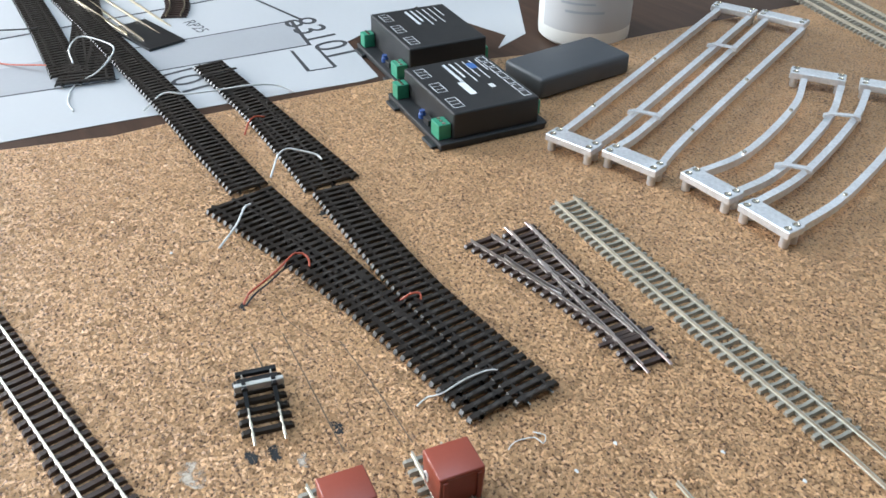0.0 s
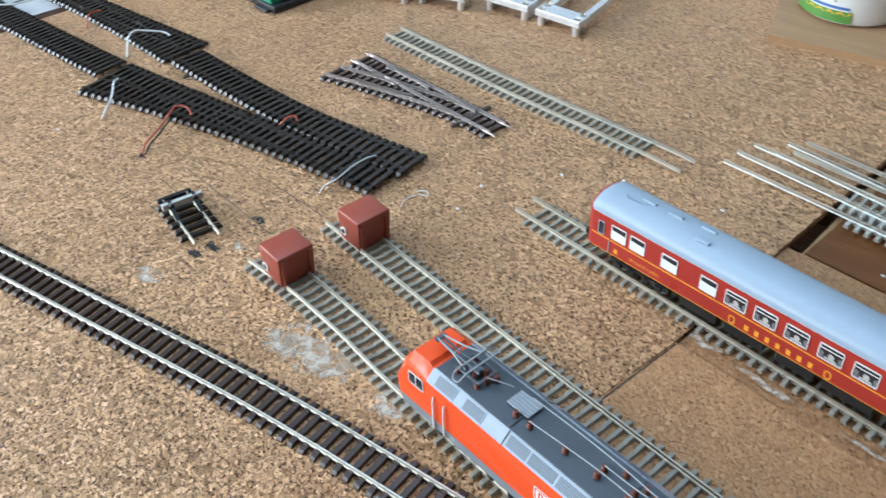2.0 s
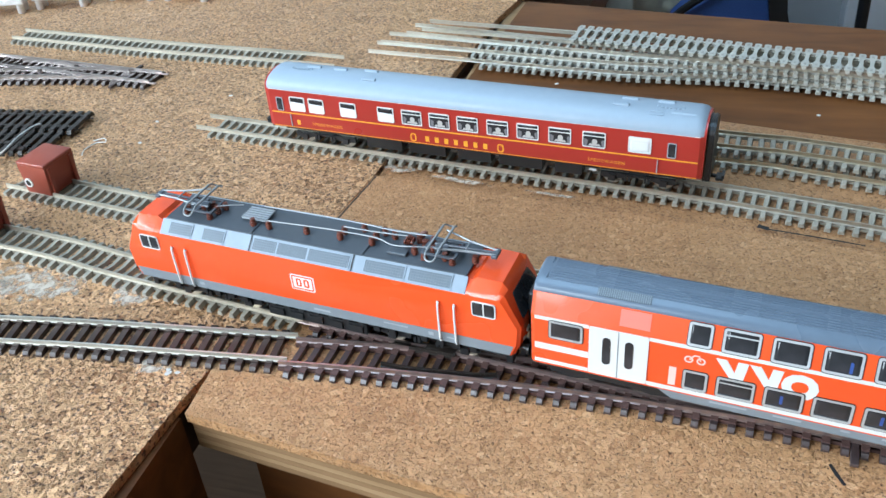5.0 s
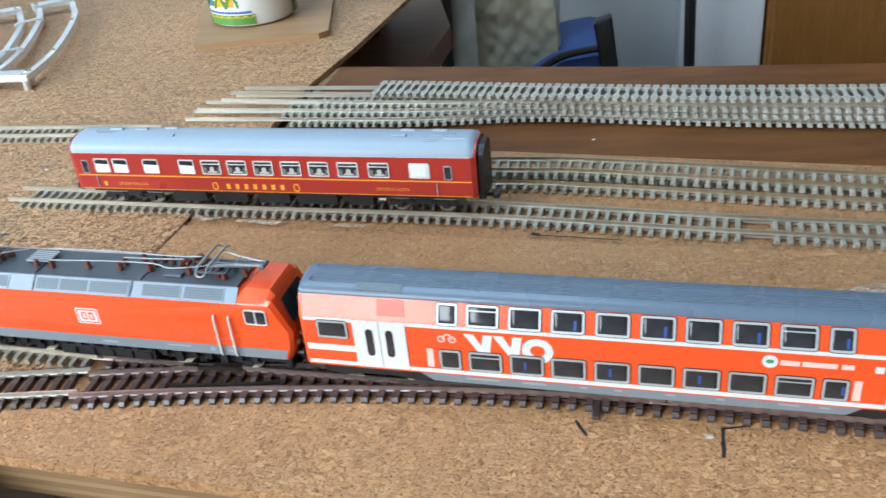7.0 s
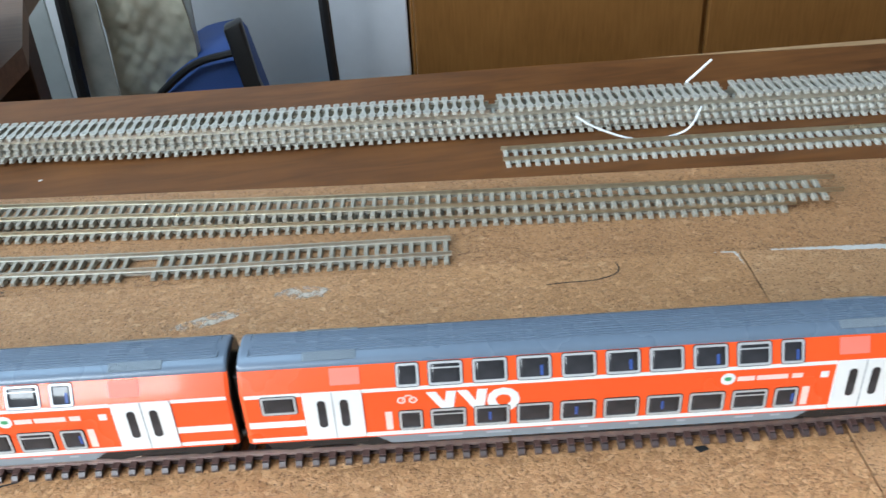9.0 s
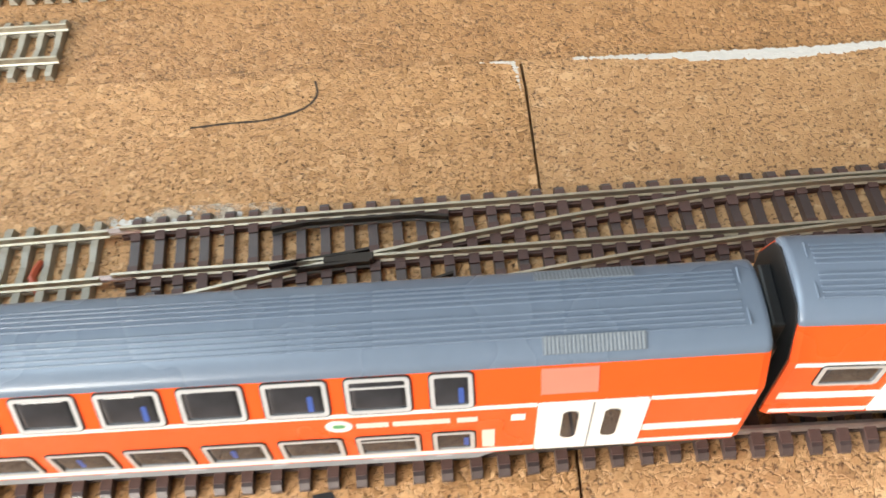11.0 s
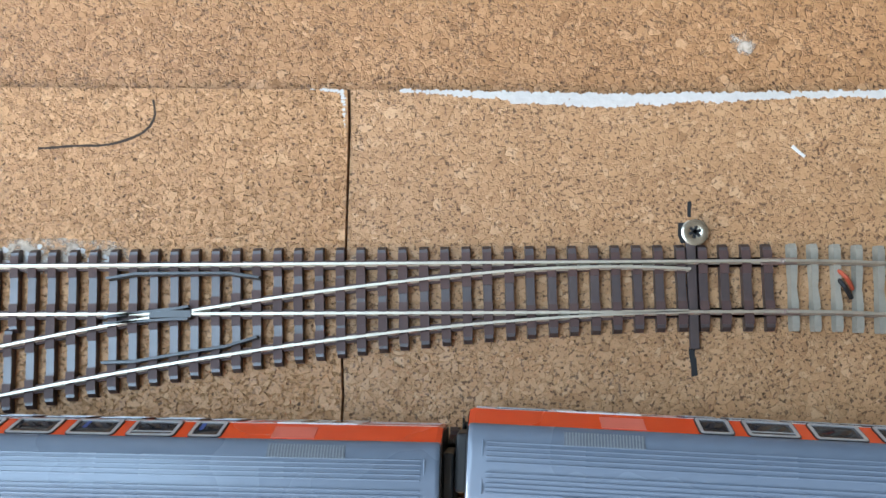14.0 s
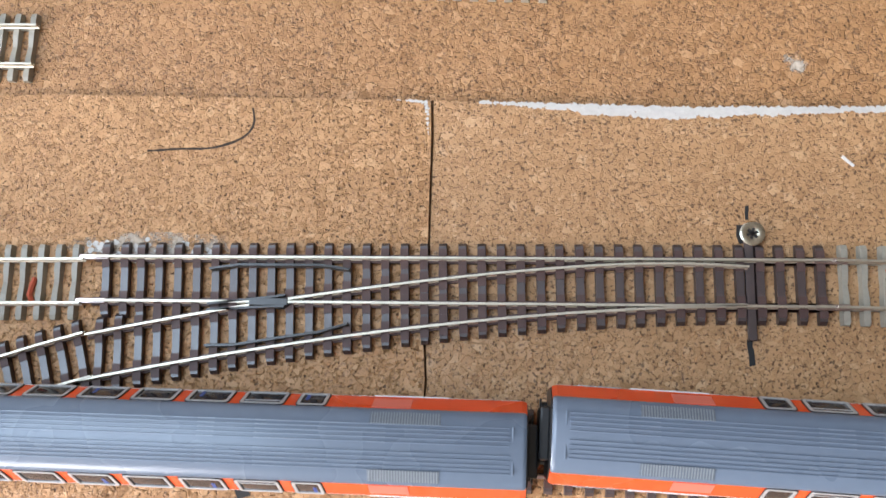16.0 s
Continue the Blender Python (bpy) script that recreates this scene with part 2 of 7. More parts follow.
RED_BROWN = material("oxide_red_plastic", (0.30, 0.065, 0.040), 0.38, vary=0.06, grain=700)
TRAFFIC_RED = material("traffic_red_paint", (0.80, 0.084, 0.017), 0.24, vary=0.03, grain=500, blotch=0.04, coat=0.3)
SHADE_GREY = material("dim_seat_cloth", (0.15, 0.14, 0.15), 0.7, vary=0.2)
LAMP_GREY = material("pale_table_lamp", (0.45, 0.43, 0.41), 0.6)
PALE_RED = material("pale_red_grille", (0.72, 0.17, 0.12), 0.45, vary=0.05)
DINING_RED = material("wine_red_paint", (0.36, 0.028, 0.020), 0.32, vary=0.05, blotch=0.05, coat=0.15)
ROOF_GREY = material("coach_roof_grey", (0.116, 0.152, 0.205), 0.27, vary=0.06, blotch=0.06)
ROOF_BLUE = material("light_grey_roof", (0.29, 0.355, 0.43), 0.42, vary=0.05, blotch=0.05)
GREY_PAINT = material("dark_grey_paint", (0.20, 0.225, 0.25), 0.38, vary=0.05)
MESH_GREY = material("grey_ventilation_mesh", (0.115, 0.14, 0.17), 0.45, vary=0.3, grain=1500, bump=0.1)
MESH_BAR = material("dark_mesh_bar", (0.16, 0.19, 0.225), 0.45, vary=0.1)
SHOULDER_GREY = material("roof_edge_grey", (0.28, 0.33, 0.395), 0.32, vary=0.05)
LIGHT_GREY = material("light_grey_paint", (0.33, 0.36, 0.40), 0.4, vary=0.05)
DECK_GREY = material("roof_deck_grey", (0.070, 0.080, 0.096), 0.36, vary=0.12)
WHITE_PAINT = material("white_print", (0.70, 0.70, 0.69), 0.38, vary=0.03)
YELLOW_PRINT = material("yellow_print", (0.82, 0.36, 0.03), 0.4, vary=0.05)
GREEN_PRINT = material("green_print", (0.05, 0.28, 0.12), 0.4)
BLACK_PLASTIC = material("black_plastic", (0.015, 0.015, 0.016), 0.36, vary=0.15, grain=900)
GRIT_BLACK = material("textured_black_case", (0.018, 0.018, 0.019), 0.5, vary=0.3, grain=1400, bump=0.06)
DARK_GLASS = material("tinted_window", (0.030, 0.030, 0.034), 0.06, vary=0.4, grain=60, blotch=0.7, blotch_size=110)
FRAME_SILVER = material("window_frame_silver", (0.50, 0.50, 0.51), 0.35, 0.3, vary=0.05)
CURTAIN = material("white_curtain", (0.74, 0.75, 0.76), 0.6, vary=0.05)
PANTO_DARK = material("dark_grey_metal", (0.095, 0.105, 0.125), 0.4, 0.2, vary=0.1)
INSULATOR = material("brown_insulator", (0.14, 0.036, 0.02), 0.35)
WIRE_GREY = material("grey_metal_wire", (0.30, 0.31, 0.32), 0.45, 0.3)
WIRE_WHITE = material("white_cable", (0.72, 0.72, 0.70), 0.4)
WIRE_RED = material("red_cable", (0.46, 0.085, 0.040), 0.4)
WIRE_BLACK = material("black_cable", (0.013, 0.013, 0.014), 0.45)
GREEN_TERMINAL = material("green_terminal", (0.035, 0.26, 0.155), 0.4)
SCREW_STEEL = material("zinc_screw", (0.60, 0.56, 0.46), 0.25, 1.0)
MARKER_BLACK = material("marker_ink", (0.012, 0.012, 0.013), 0.6)
CRACK = material("crack_shade", (0.045, 0.028, 0.018), 0.8, vary=0.3, grain=700)
PENCIL = material("pencil_line", (0.16, 0.105, 0.065), 0.7, vary=0.5, grain=700)
GLUE = material("dried_white_glue", (0.57, 0.55, 0.52), 0.5, vary=0.12, grain=500, bump=0.15)
GLUE_FILM = material("thin_glue_film", (0.62, 0.525, 0.425), 0.85, vary=0.2, grain=600, bump=0.1)


def thin_out(m):
    """Lets the sheet below show through a film: patchy, and fading towards the rim."""
    n, l = m.node_tree.nodes, m.node_tree.links
    co = n.new("ShaderNodeTexCoord")
    a, c, d = n.new("ShaderNodeTexNoise"), n.new("ShaderNodeVectorMath"), n.new("ShaderNodeMath")
    a.inputs["Scale"].default_value, a.inputs["Detail"].default_value, a.inputs["Roughness"].default_value = 190, 6, 0.65
    l.new(co.outputs["Object"], a.inputs["Vector"])
    c.operation = "DISTANCE"
    c.inputs[1].default_value = (0.5, 0.5, 0.5)
    l.new(co.outputs["Generated"], c.inputs[0])
    d.operation = "MULTIPLY_ADD"
    d.inputs[1].default_value = -0.55
    l.new(c.outputs["Value"], d.inputs[0])
    l.new(a.outputs["Fac"], d.inputs[2])
    k = n.new("ShaderNodeMapRange")
    k.interpolation_type = "SMOOTHSTEP"
    for nm, v in (("From Min", 0.10), ("From Max", 0.34), ("To Min", 0.0), ("To Max", 0.78)):
        k.inputs[nm].default_value = v
    l.new(d.outputs[0], k.inputs["Value"])
    l.new(k.outputs[0], n["Principled BSDF"].inputs["Alpha"])


thin_out(GLUE_FILM)
PAPER = material("white_paper", (0.47, 0.47, 0.475), 0.6, vary=0.02, blotch=0.08, blotch_size=8)
PAPER_GREY = material("printed_grey", (0.36, 0.36, 0.37), 0.6, vary=0.04)
INK = material("printed_black", (0.05, 0.05, 0.055), 0.6)
SLAB = material("slate_grey_slab", (0.060, 0.064, 0.070), 0.52, vary=0.12, grain=800, bump=0.04)
BOTTLE = material("white_bottle_plastic", (0.74, 0.735, 0.70), 0.35, vary=0.03)
CERAMIC = material("white_ceramic", (0.78, 0.78, 0.76), 0.12, vary=0.02, coat=0.4)
CUP_GREEN = material("cup_green", (0.10, 0.26, 0.055), 0.15, vary=0.2, coat=0.4)
CUP_YELLOW = material("cup_yellow", (0.72, 0.42, 0.03), 0.15, vary=0.1, coat=0.4)
CUP_BLUE = material("cup_blue", (0.07, 0.16, 0.42), 0.15, vary=0.1, coat=0.4)
CUP_RED = material("cup_red", (0.55, 0.08, 0.03), 0.15, vary=0.1, coat=0.4)
WALL_PAINT = material("grey_white_wall", (0.48, 0.49, 0.50), 0.75, vary=0.04, grain=60, blotch=0.08, blotch_size=3)
# unseen ceiling and brown walls, toned down to cut bounced light
CEILING_PAINT = material("cream_ceiling", (0.48, 0.46, 0.42), 0.8, vary=0.03, grain=60)
DIM_PAINT = material("brown_wall_panel", (0.20, 0.165, 0.13), 0.7, vary=0.06, grain=60, blotch=0.08, blotch_size=3)
FLOOR_MAT = wood_material("floor_boards", (0.10, 0.06, 0.035), (0.18, 0.11, 0.065), 0.5)
BLUE_FABRIC = material("blue_fabric", (0.045, 0.095, 0.30), 0.7, vary=0.2, grain=400, bump=0.3)
SACK = material("crumpled_pale_sheet", (0.44, 0.395, 0.29), 0.6, vary=0.25, grain=60, bump=0.6, blotch=0.22, blotch_size=16)
PALE_BOARD = material("weathered_pale_board", (0.46, 0.48, 0.46), 0.6, vary=0.15, grain=40, blotch=0.15, blotch_size=8)
STAINED_BOARD = material("stained_pale_board", (0.44, 0.42, 0.36), 0.6, vary=0.3, grain=30, blotch=0.45, blotch_size=22)

# ---------------------------------------------------------------- helpers (lengths in millimetres)


def thing(name, label, category, x, y, z=0.0, ang=0.0, group="", kind=""):
    """An Empty at the base of a thing; its parts are children in its own frame."""
    ob = new(name)
    ob.empty_display_size = 0.01
    ob.matrix_basis = pose(x * MM, y * MM, z * MM, 0, 0, ang)
    return tagged(ob, label, category, group, kind)


def as_mesh(name, bm, mat, smooth=False):
    for v in bm.verts:
        v.co *= MM
    bmesh.ops.recalc_face_normals(bm, faces=bm.faces)
    me = bpy.data.meshes.new(name)
    bm.to_mesh(me)
    bm.free()
    for m in mat if isinstance(mat, (list, tuple)) else [mat]:
        me.materials.append(m)
    if smooth:
        me.shade_smooth()
        me.set_sharp_from_angle(angle=radians(35))
    return me


def part(name, bm, mat, parent, label="", at=None, smooth=False):
    """Links a bmesh, or a mesh that several share, as one mesh object under a thing or a part."""
    me = bm if isinstance(bm, bpy.types.Mesh) else as_mesh(name, bm, mat, smooth)
    ob = new(name, me)
    ob.parent = parent
    if at is not None:
        ob.matrix_basis = at
    return tagged(ob, label)


def single(name, bm, mat, label, category, x=0.0, y=0.0, z=0.0, ang=0.0, group="", kind="", smooth=False):
    """A thing of one mesh."""
    ob = new(name, bm if isinstance(bm, bpy.types.Mesh) else as_mesh(name, bm, mat, smooth))
    ob.matrix_basis = pose(x * MM, y * MM, z * MM, 0, 0, ang)
    return tagged(ob, label, category, group, kind)


def at_mm(x, y, z=0.0, ang=0.0, rx=0.0, ry=0.0):
    return pose(x * MM, y * MM, z * MM, rx, ry, ang)


def quad_box(bm, x0, x1, y0, y1, z0, z1, m=None):
    vs = [bm.verts.new((x, y, z)) for x in (x0, x1) for y in (y0, y1) for z in (z0, z1)]
    for f in ((0, 1, 3, 2), (4, 6, 7, 5), (0, 4, 5, 1), (2, 3, 7, 6), (0, 2, 6, 4), (1, 5, 7, 3)):
        bm.faces.new([vs[i] for i in f])
    if m is not None:
        bmesh.ops.transform(bm, matrix=m, verts=vs)
    return vs


def box(x0, x1, y0, y1, z0, z1, bevel=0.0, seg=2):
    bm = bmesh.new()
    quad_box(bm, x0, x1, y0, y1, z0, z1)
    if bevel:
        bmesh.ops.bevel(bm, geom=bm.edges[:], offset=bevel, segments=seg, affect="EDGES", profile=0.5)
    return bm


def prism(bm, poly, a0, a1, axis="z"):
    """A polygon pushed from a0 to a1 along an axis. axis z: (x, y); y: (x, z); x: (y, z)."""
    def at(p, a):
        return {"z": (p[0], p[1], a), "y": (p[0], a, p[1]), "x": (a, p[0], p[1])}[axis]
    lo, hi = [bm.verts.new(at(p, a0)) for p in poly], [bm.verts.new(at(p, a1)) for p in poly]
    bm.faces.new(lo)
    bm.faces.new(hi[::-1])
    for i in range(len(poly)):
        j = (i + 1) % len(poly)
        bm.faces.new((lo[j], lo[i], hi[i], hi[j]))
    return lo + hi


def slab(poly, z0, z1):
    bm = bmesh.new()
    prism(bm, poly, z0, z1)
    return bm


def round_rect(w, h, r, n=4, cx=0.0, cy=0.0):
    out = []
    for sx, sy, a0 in ((1, 1, 0), (-1, 1, 90), (-1, -1, 180), (1, -1, 270)):
        for k in range(n + 1):
            a = radians(a0 + 90 * k / n)
            out.append((cx + sx * (w / 2 - r) + r * math.cos(a), cy + sy * (h / 2 - r) + r * math.sin(a)))
    return out


def smooth_path(pts, step=2.0):
    """A Catmull-Rom line through points of two or three coordinates, sampled by length."""
    p = [Vector((*q, 0.0)[:3]) for q in pts]
    p = [2 * p[0] - p[1]] + p + [2 * p[-1] - p[-2]]
    out = []
    for a, b, c, d in zip(p, p[1:], p[2:], p[3:]):
        n = max(2, int((c - b).length / step))
        for k in range(n):
            t = k / n
            out.append(0.5 * ((2 * b) + (c - a) * t + (2 * a - 5 * b + 4 * c - d) * t * t + (3 * b - a - 3 * c + d) * t ** 3))
    return out + [p[-2]]


def tube(bm, pts, r, n=7):
    """A round wire through points."""
    rings = []
    for i, q in enumerate(pts):
        d = (pts[min(i + 1, len(pts) - 1)] - pts[max(i - 1, 0)]).normalized()
        u = d.cross(Vector((0, 0, 1)))
        u = u.normalized() if u.length > 0.05 else d.cross(Vector((0, 1, 0))).normalized()
        w = u.cross(d)
        rings.append([bm.verts.new(q + r * (math.cos(2 * math.pi * k / n) * u + math.sin(2 * math.pi * k / n) * w)) for k in range(n)])
    for a, b in zip(rings, rings[1:]):
        for k in range(n):
            bm.faces.new((a[k], a[(k + 1) % n], b[(k + 1) % n], b[k]))
    bm.faces.new(rings[0][::-1])
    bm.faces.new(rings[-1])
    return bm


def wire(name, pts, r, mat, label, category="cable", parent=None):
    bm = tube(bmesh.new(), smooth_path(pts, 2.5), r)
    if parent is not None:
        return part(name, bm, mat, parent, label, smooth=True)
    return single(name, bm, mat, label, category, smooth=True)


def lathe(profile, n=32):
    """A body of revolution about z from (radius, height) pairs."""
    bm = bmesh.new()
    rings = [[bm.verts.new((r * math.cos(2 * math.pi * k / n), r * math.sin(2 * math.pi * k / n), z)) for k in range(n)] for r, z in profile]
    for a, b in zip(rings, rings[1:]):
        for k in range(n):
            bm.faces.new((a[k], a[(k + 1) % n], b[(k + 1) % n], b[k]))
    bm.faces.new(rings[0][::-1])
    bm.faces.new(rings[-1])
    return bm


def lettering(text, size, depth=0.08, spacing=1.0):
    """Flat letters of the built-in font as a mesh, x to the right, y up, in millimetres."""
    cu = bpy.data.curves.new("letters", "FONT")
    cu.body, cu.size, cu.extrude, cu.align_x, cu.align_y, cu.space_character = text, size, depth, "CENTER", "CENTER", spacing
    ob = bpy.data.objects.new("letters", cu)
    me = bpy.data.meshes.new_from_object(ob)
    bm = bmesh.new()
    bm.from_mesh(me)
    bpy.data.objects.remove(ob)
    bpy.data.curves.remove(cu)
    bpy.data.meshes.remove(me)
    return bm


# ---------------------------------------------------------------- the room
ROOM_X0, ROOM_X1, ROOM_Y0, ROOM_Y1, FLOOR_Z, CEIL_Z = -2600, 2200, -2100, 1500, -760, 1750


def setting(name, bm, mat, label=""):
    return single(name, bm, mat, label, "", kind="structure")


setting("floor", box(ROOM_X0 - 200, ROOM_X1 + 200, ROOM_Y0 - 200, ROOM_Y1 + 200, FLOOR_Z - 50, FLOOR_Z), FLOOR_MAT, "dark wooden floor of the hobby room")
lid = bmesh.new()
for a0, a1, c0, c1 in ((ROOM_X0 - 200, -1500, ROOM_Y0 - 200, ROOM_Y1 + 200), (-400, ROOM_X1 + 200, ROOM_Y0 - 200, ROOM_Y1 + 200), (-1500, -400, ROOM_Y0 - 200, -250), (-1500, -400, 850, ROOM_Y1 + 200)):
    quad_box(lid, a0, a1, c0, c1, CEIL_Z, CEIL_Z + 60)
setting("ceiling", lid, CEILING_PAINT, "plain white ceiling with an unseen roof window")
setting("wall_north", box(ROOM_X0 - 200, ROOM_X1 + 200, ROOM_Y1, ROOM_Y1 + 200, FLOOR_Z, CEIL_Z), WALL_PAINT, "plain grey-white wall behind the layout")
setting("wall_east", box(ROOM_X1, ROOM_X1 + 200, ROOM_Y0, ROOM_Y1, FLOOR_Z, CEIL_Z), DIM_PAINT, "plain brown wall")


def window_wall(wall, win_name, lo, hi, w0, w1, z0, z1, turn):
    """A wall 200 thick with one window through it; turn places its own x, y (inside at y = 0) in the room."""
    bm = bmesh.new()
    for a0, a1, c0, c1 in ((lo, w0, FLOOR_Z, CEIL_Z), (w1, hi, FLOOR_Z, CEIL_Z), (w0, w1, FLOOR_Z, z0), (w0, w1, z1, CEIL_Z)):
        quad_box(bm, a0, a1, -200, 0, c0, c1, turn)
    setting(wall, bm, DIM_PAINT, "brown wall with a window opening")
    ob = thing(win_name, "white window frame in the wall", "", 0, 0, 0, kind="structure")
    fb = bmesh.new()
    for a0, a1, c0, c1 in ((w0, w1, z0, z0 + 50), (w0, w1, z1 - 50, z1), (w0, w0 + 50, z0 + 50, z1 - 50), (w1 - 50, w1, z0 + 50, z1 - 50), ((w0 + w1) / 2 - 30, (w0 + w1) / 2 + 30, z0 + 50, z1 - 50)):
        quad_box(fb, a0, a1, -150, -90, c0, c1, turn)
    part("window_frame", fb, WHITE_PAINT, ob)


window_wall("wall_west", "window_1", -ROOM_Y1, -ROOM_Y0, 250, 1750, 180, 1520, Matrix.Translation((ROOM_X0, 0, 0)) @ Matrix.Rotation(radians(-90), 4, "Z"))
window_wall("wall_south", "window_2", ROOM_X0 - 200, ROOM_X1 + 200, -2250, -1150, 180, 1520, Matrix.Translation((0, ROOM_Y0, 0)))

# orange veneered cabinet, blue bag, hanging cable and stored stuff by the wall beyond the layout
cab = thing("cabinet", "orange-brown veneered cabinet against the wall", "cabinet", 620, 1450, FLOOR_Z)
part("body", box(-587, 587, -18, 48, 0, 1850, 3), OAK, cab)
for i, x in enumerate((-582, 6)):
    part("door", box(x, x + 576, -36, -19, 60, 1845, 3), OAK, cab)
setting("trim", box(-120, 29, 1440, 1499, FLOOR_Z, CEIL_Z - 2, 4), material("white_door_jamb", (0.62, 0.64, 0.68), 0.5, vary=0.03), "pale painted jamb beside the cabinet")
wire("wall_cable", [(-100, 1234, 800), (-118, 1234, 200), (-132, 1234, -120), (-126, 1234, -420), (-110, 1230, -755)], 9, WIRE_BLACK, "thick black cable hanging down before the wall")
bag = thing("storage_bag", "blue fabric bag with a black rim and handle", "bag", -400, 1250, FLOOR_Z)
bb = bmesh.new()
prism(bb, [(4, 0), (196, 0), (176, 280), (132, 506), (64, 498), (2, 458), (-22, 425), (-2, 300)], -110, 110, "y")
bmesh.ops.bevel(bb, geom=bb.edges[:], offset=18, segments=2, affect="EDGES", profile=0.5)
part("body", bb, BLUE_FABRIC, bag, smooth=True)
rb = bmesh.new()
tube(rb, smooth_path([(-24, -112, 426), (2, -114, 462), (60, -114, 502), (120, -114, 514)], 12), 6, 8)
part("rim", rb, BLACK_PLASTIC, bag, "black rim along the top")
post = bmesh.new()
prism(post, [(112, 556), (140, 566), (152, 470), (206, 280), (226, 0), (200, 0), (178, 280), (128, 460)], -128, -100, "y")
bmesh.ops.bevel(post, geom=post.edges[:], offset=5, segments=2, affect="EDGES", profile=0.5)
part("post", post, BLACK_PLASTIC, bag, "black leaning post", smooth=True)


def quilt(w, h, seed):
    """A crumpled, diamond-creased sheet with a wavering edge, standing on z = 0."""
    bm = bmesh.new()
    nx, nz = 50, 210
    grid = []
    for j in range(nz + 1):
        row = []
        for i in range(nx + 1):
            u, v = i / nx, j / nz
            x, z = (u - 0.5) * w, v * h
            crease = abs(math.sin((x + z) * 0.105)) * abs(math.sin((x * 1.15 - z * 0.8) * 0.1))
            big = noise.noise(Vector((x * 0.012, z * 0.009, seed)))
            fine = noise.noise(Vector((x * 0.05, z * 0.04, seed + 7)))
            row.append(bm.verts.new((x + 16 * big * (u > 0.9), -4 * crease * (0.6 + 0.8 * noise.noise(Vector((x * 0.02, z * 0.02, 5)))) - 20 * big - 4 * fine, z)))
        grid.append(row)
    for a, b in zip(grid, grid[1:]):
        for i in range(nx):
            bm.faces.new((a[i], a[i + 1], b[i + 1], b[i]))
    back = bmesh.ops.extrude_face_region(bm, geom=bm.faces[:])
    for g in back["geom"]:
        if isinstance(g, bmesh.types.BMVert):
            g.co.y += 14
    return bm


single("packing_sheet", quilt(126, 900, 3), SACK, "crumpled quilted beige packing sheet leaning by the wall", "packing sheet", -409, 1205, FLOOR_Z, 0, smooth=True)
lean = thing("packing_roll", "pale strip edging the crumpled packing sheet", "packing sheet", -349, 1222, FLOOR_Z)
part("strip", box(-12, 12, -8, 8, 0, 780, 4), PALE_BOARD, lean)
for x, w, tone, lb in ((-563, 42, PALE_BOARD, "pale grey-green board standing on end"), (-491, 42, STAINED_BOARD, "pale board with brown stains standing on end")):
    pl = bmesh.new()
    quad_box(pl, -w / 2, w / 2, -9, 9, 0, 900)
    bmesh.ops.subdivide_edges(pl, edges=pl.edges[:], cuts=8, use_grid_fill=True)
    for v in pl.verts:
        v.co.x += 3 * noise.noise(v.co * 0.012)
    single("leaning_board", pl, tone, lb, "board", x, 1185, FLOOR_Z, 6, group="leaning boards")
wire("floor_cable", [(-508, 1162, 120), (-511, 1162, -80), (-514, 1162, -200), (-519, 1162, -330), (-524, 1160, -755)], 10, WIRE_BLACK, "black cable hanging behind the layout")

# ---------------------------------------------------------------- table, boards and cork sheets
tbl = thing("table", "dark brown wooden table under the layout", "table", -1250, 250, FLOOR_Z)
part("tabletop", slab([(-1100, -900), (195, -900), (195, -330), (705, -330), (705, -230), (731, 110), (760, 560), (-1100, 560)], 730, 755.8), DARK_WOOD, tbl)
for x, y in ((-1050, -850), (-1050, 500), (130, -850), (690, 480)):
    part("leg", box(x - 35, x + 35, y - 35, y + 35, 0, 730, 3), DARK_WOOD, tbl)
side = thing("side_table", "low dark brown wooden board beside the layout", "side table", -560, 620, FLOOR_Z)
part("tabletop", slab([(-160, -250), (78, -250), (90, -60), (108, 98), (68, 290), (66, 400), (-160, 400)], 660, 684), SIDE_WOOD, side)
for x, y in ((-120, -200), (38, -200), (-120, 280), (38, 280)):
    part("leg", box(x - 25, x + 25, y - 25, y + 25, 0, 660, 2), DARK_WOOD, side)

frame_unit = thing("base_frame", "plywood base frame under the cork", "base frame", 0, 0, FLOOR_Z)
ply_top = [(-536, -4), (-395, -25), (420, -150), (420, 290), (-170, 338), (-498, 386), (-505, 248), (-519, 152)]
for k in range(6):
    part("ply_layer", slab(ply_top, 760 - 6.1 - 2.2 * k, 760 - 4.0 - 2.2 * k), DARK_PLY if k % 2 else PALE_PLY, frame_unit)
part("beam", slab([(-520, 2), (-395, -18), (420, -142), (420, -120), (-395, 4), (-520, 24)], 640, 746.7), BROWN_WOOD, frame_unit, "dark wooden beam under the plywood")
part("side_panel", slab([(-556, -330), (-547, -330), (-540, -4), (-547, -4)], 600, 755.6), BROWN_WOOD, frame_unit, "brown board along the opening")
part("bottom_panel", slab([(-546, -330), (420, -330), (420, 200), (-520, 200)], 600, 612), SIDE_WOOD, frame_unit)
for x, y in ((-480, 60), (380, -60), (380, 220), (-440, 300)):
    part("leg", box(x - 30, x + 30, y - 30, y + 30, 0, 600, 2), DARK_WOOD, frame_unit)

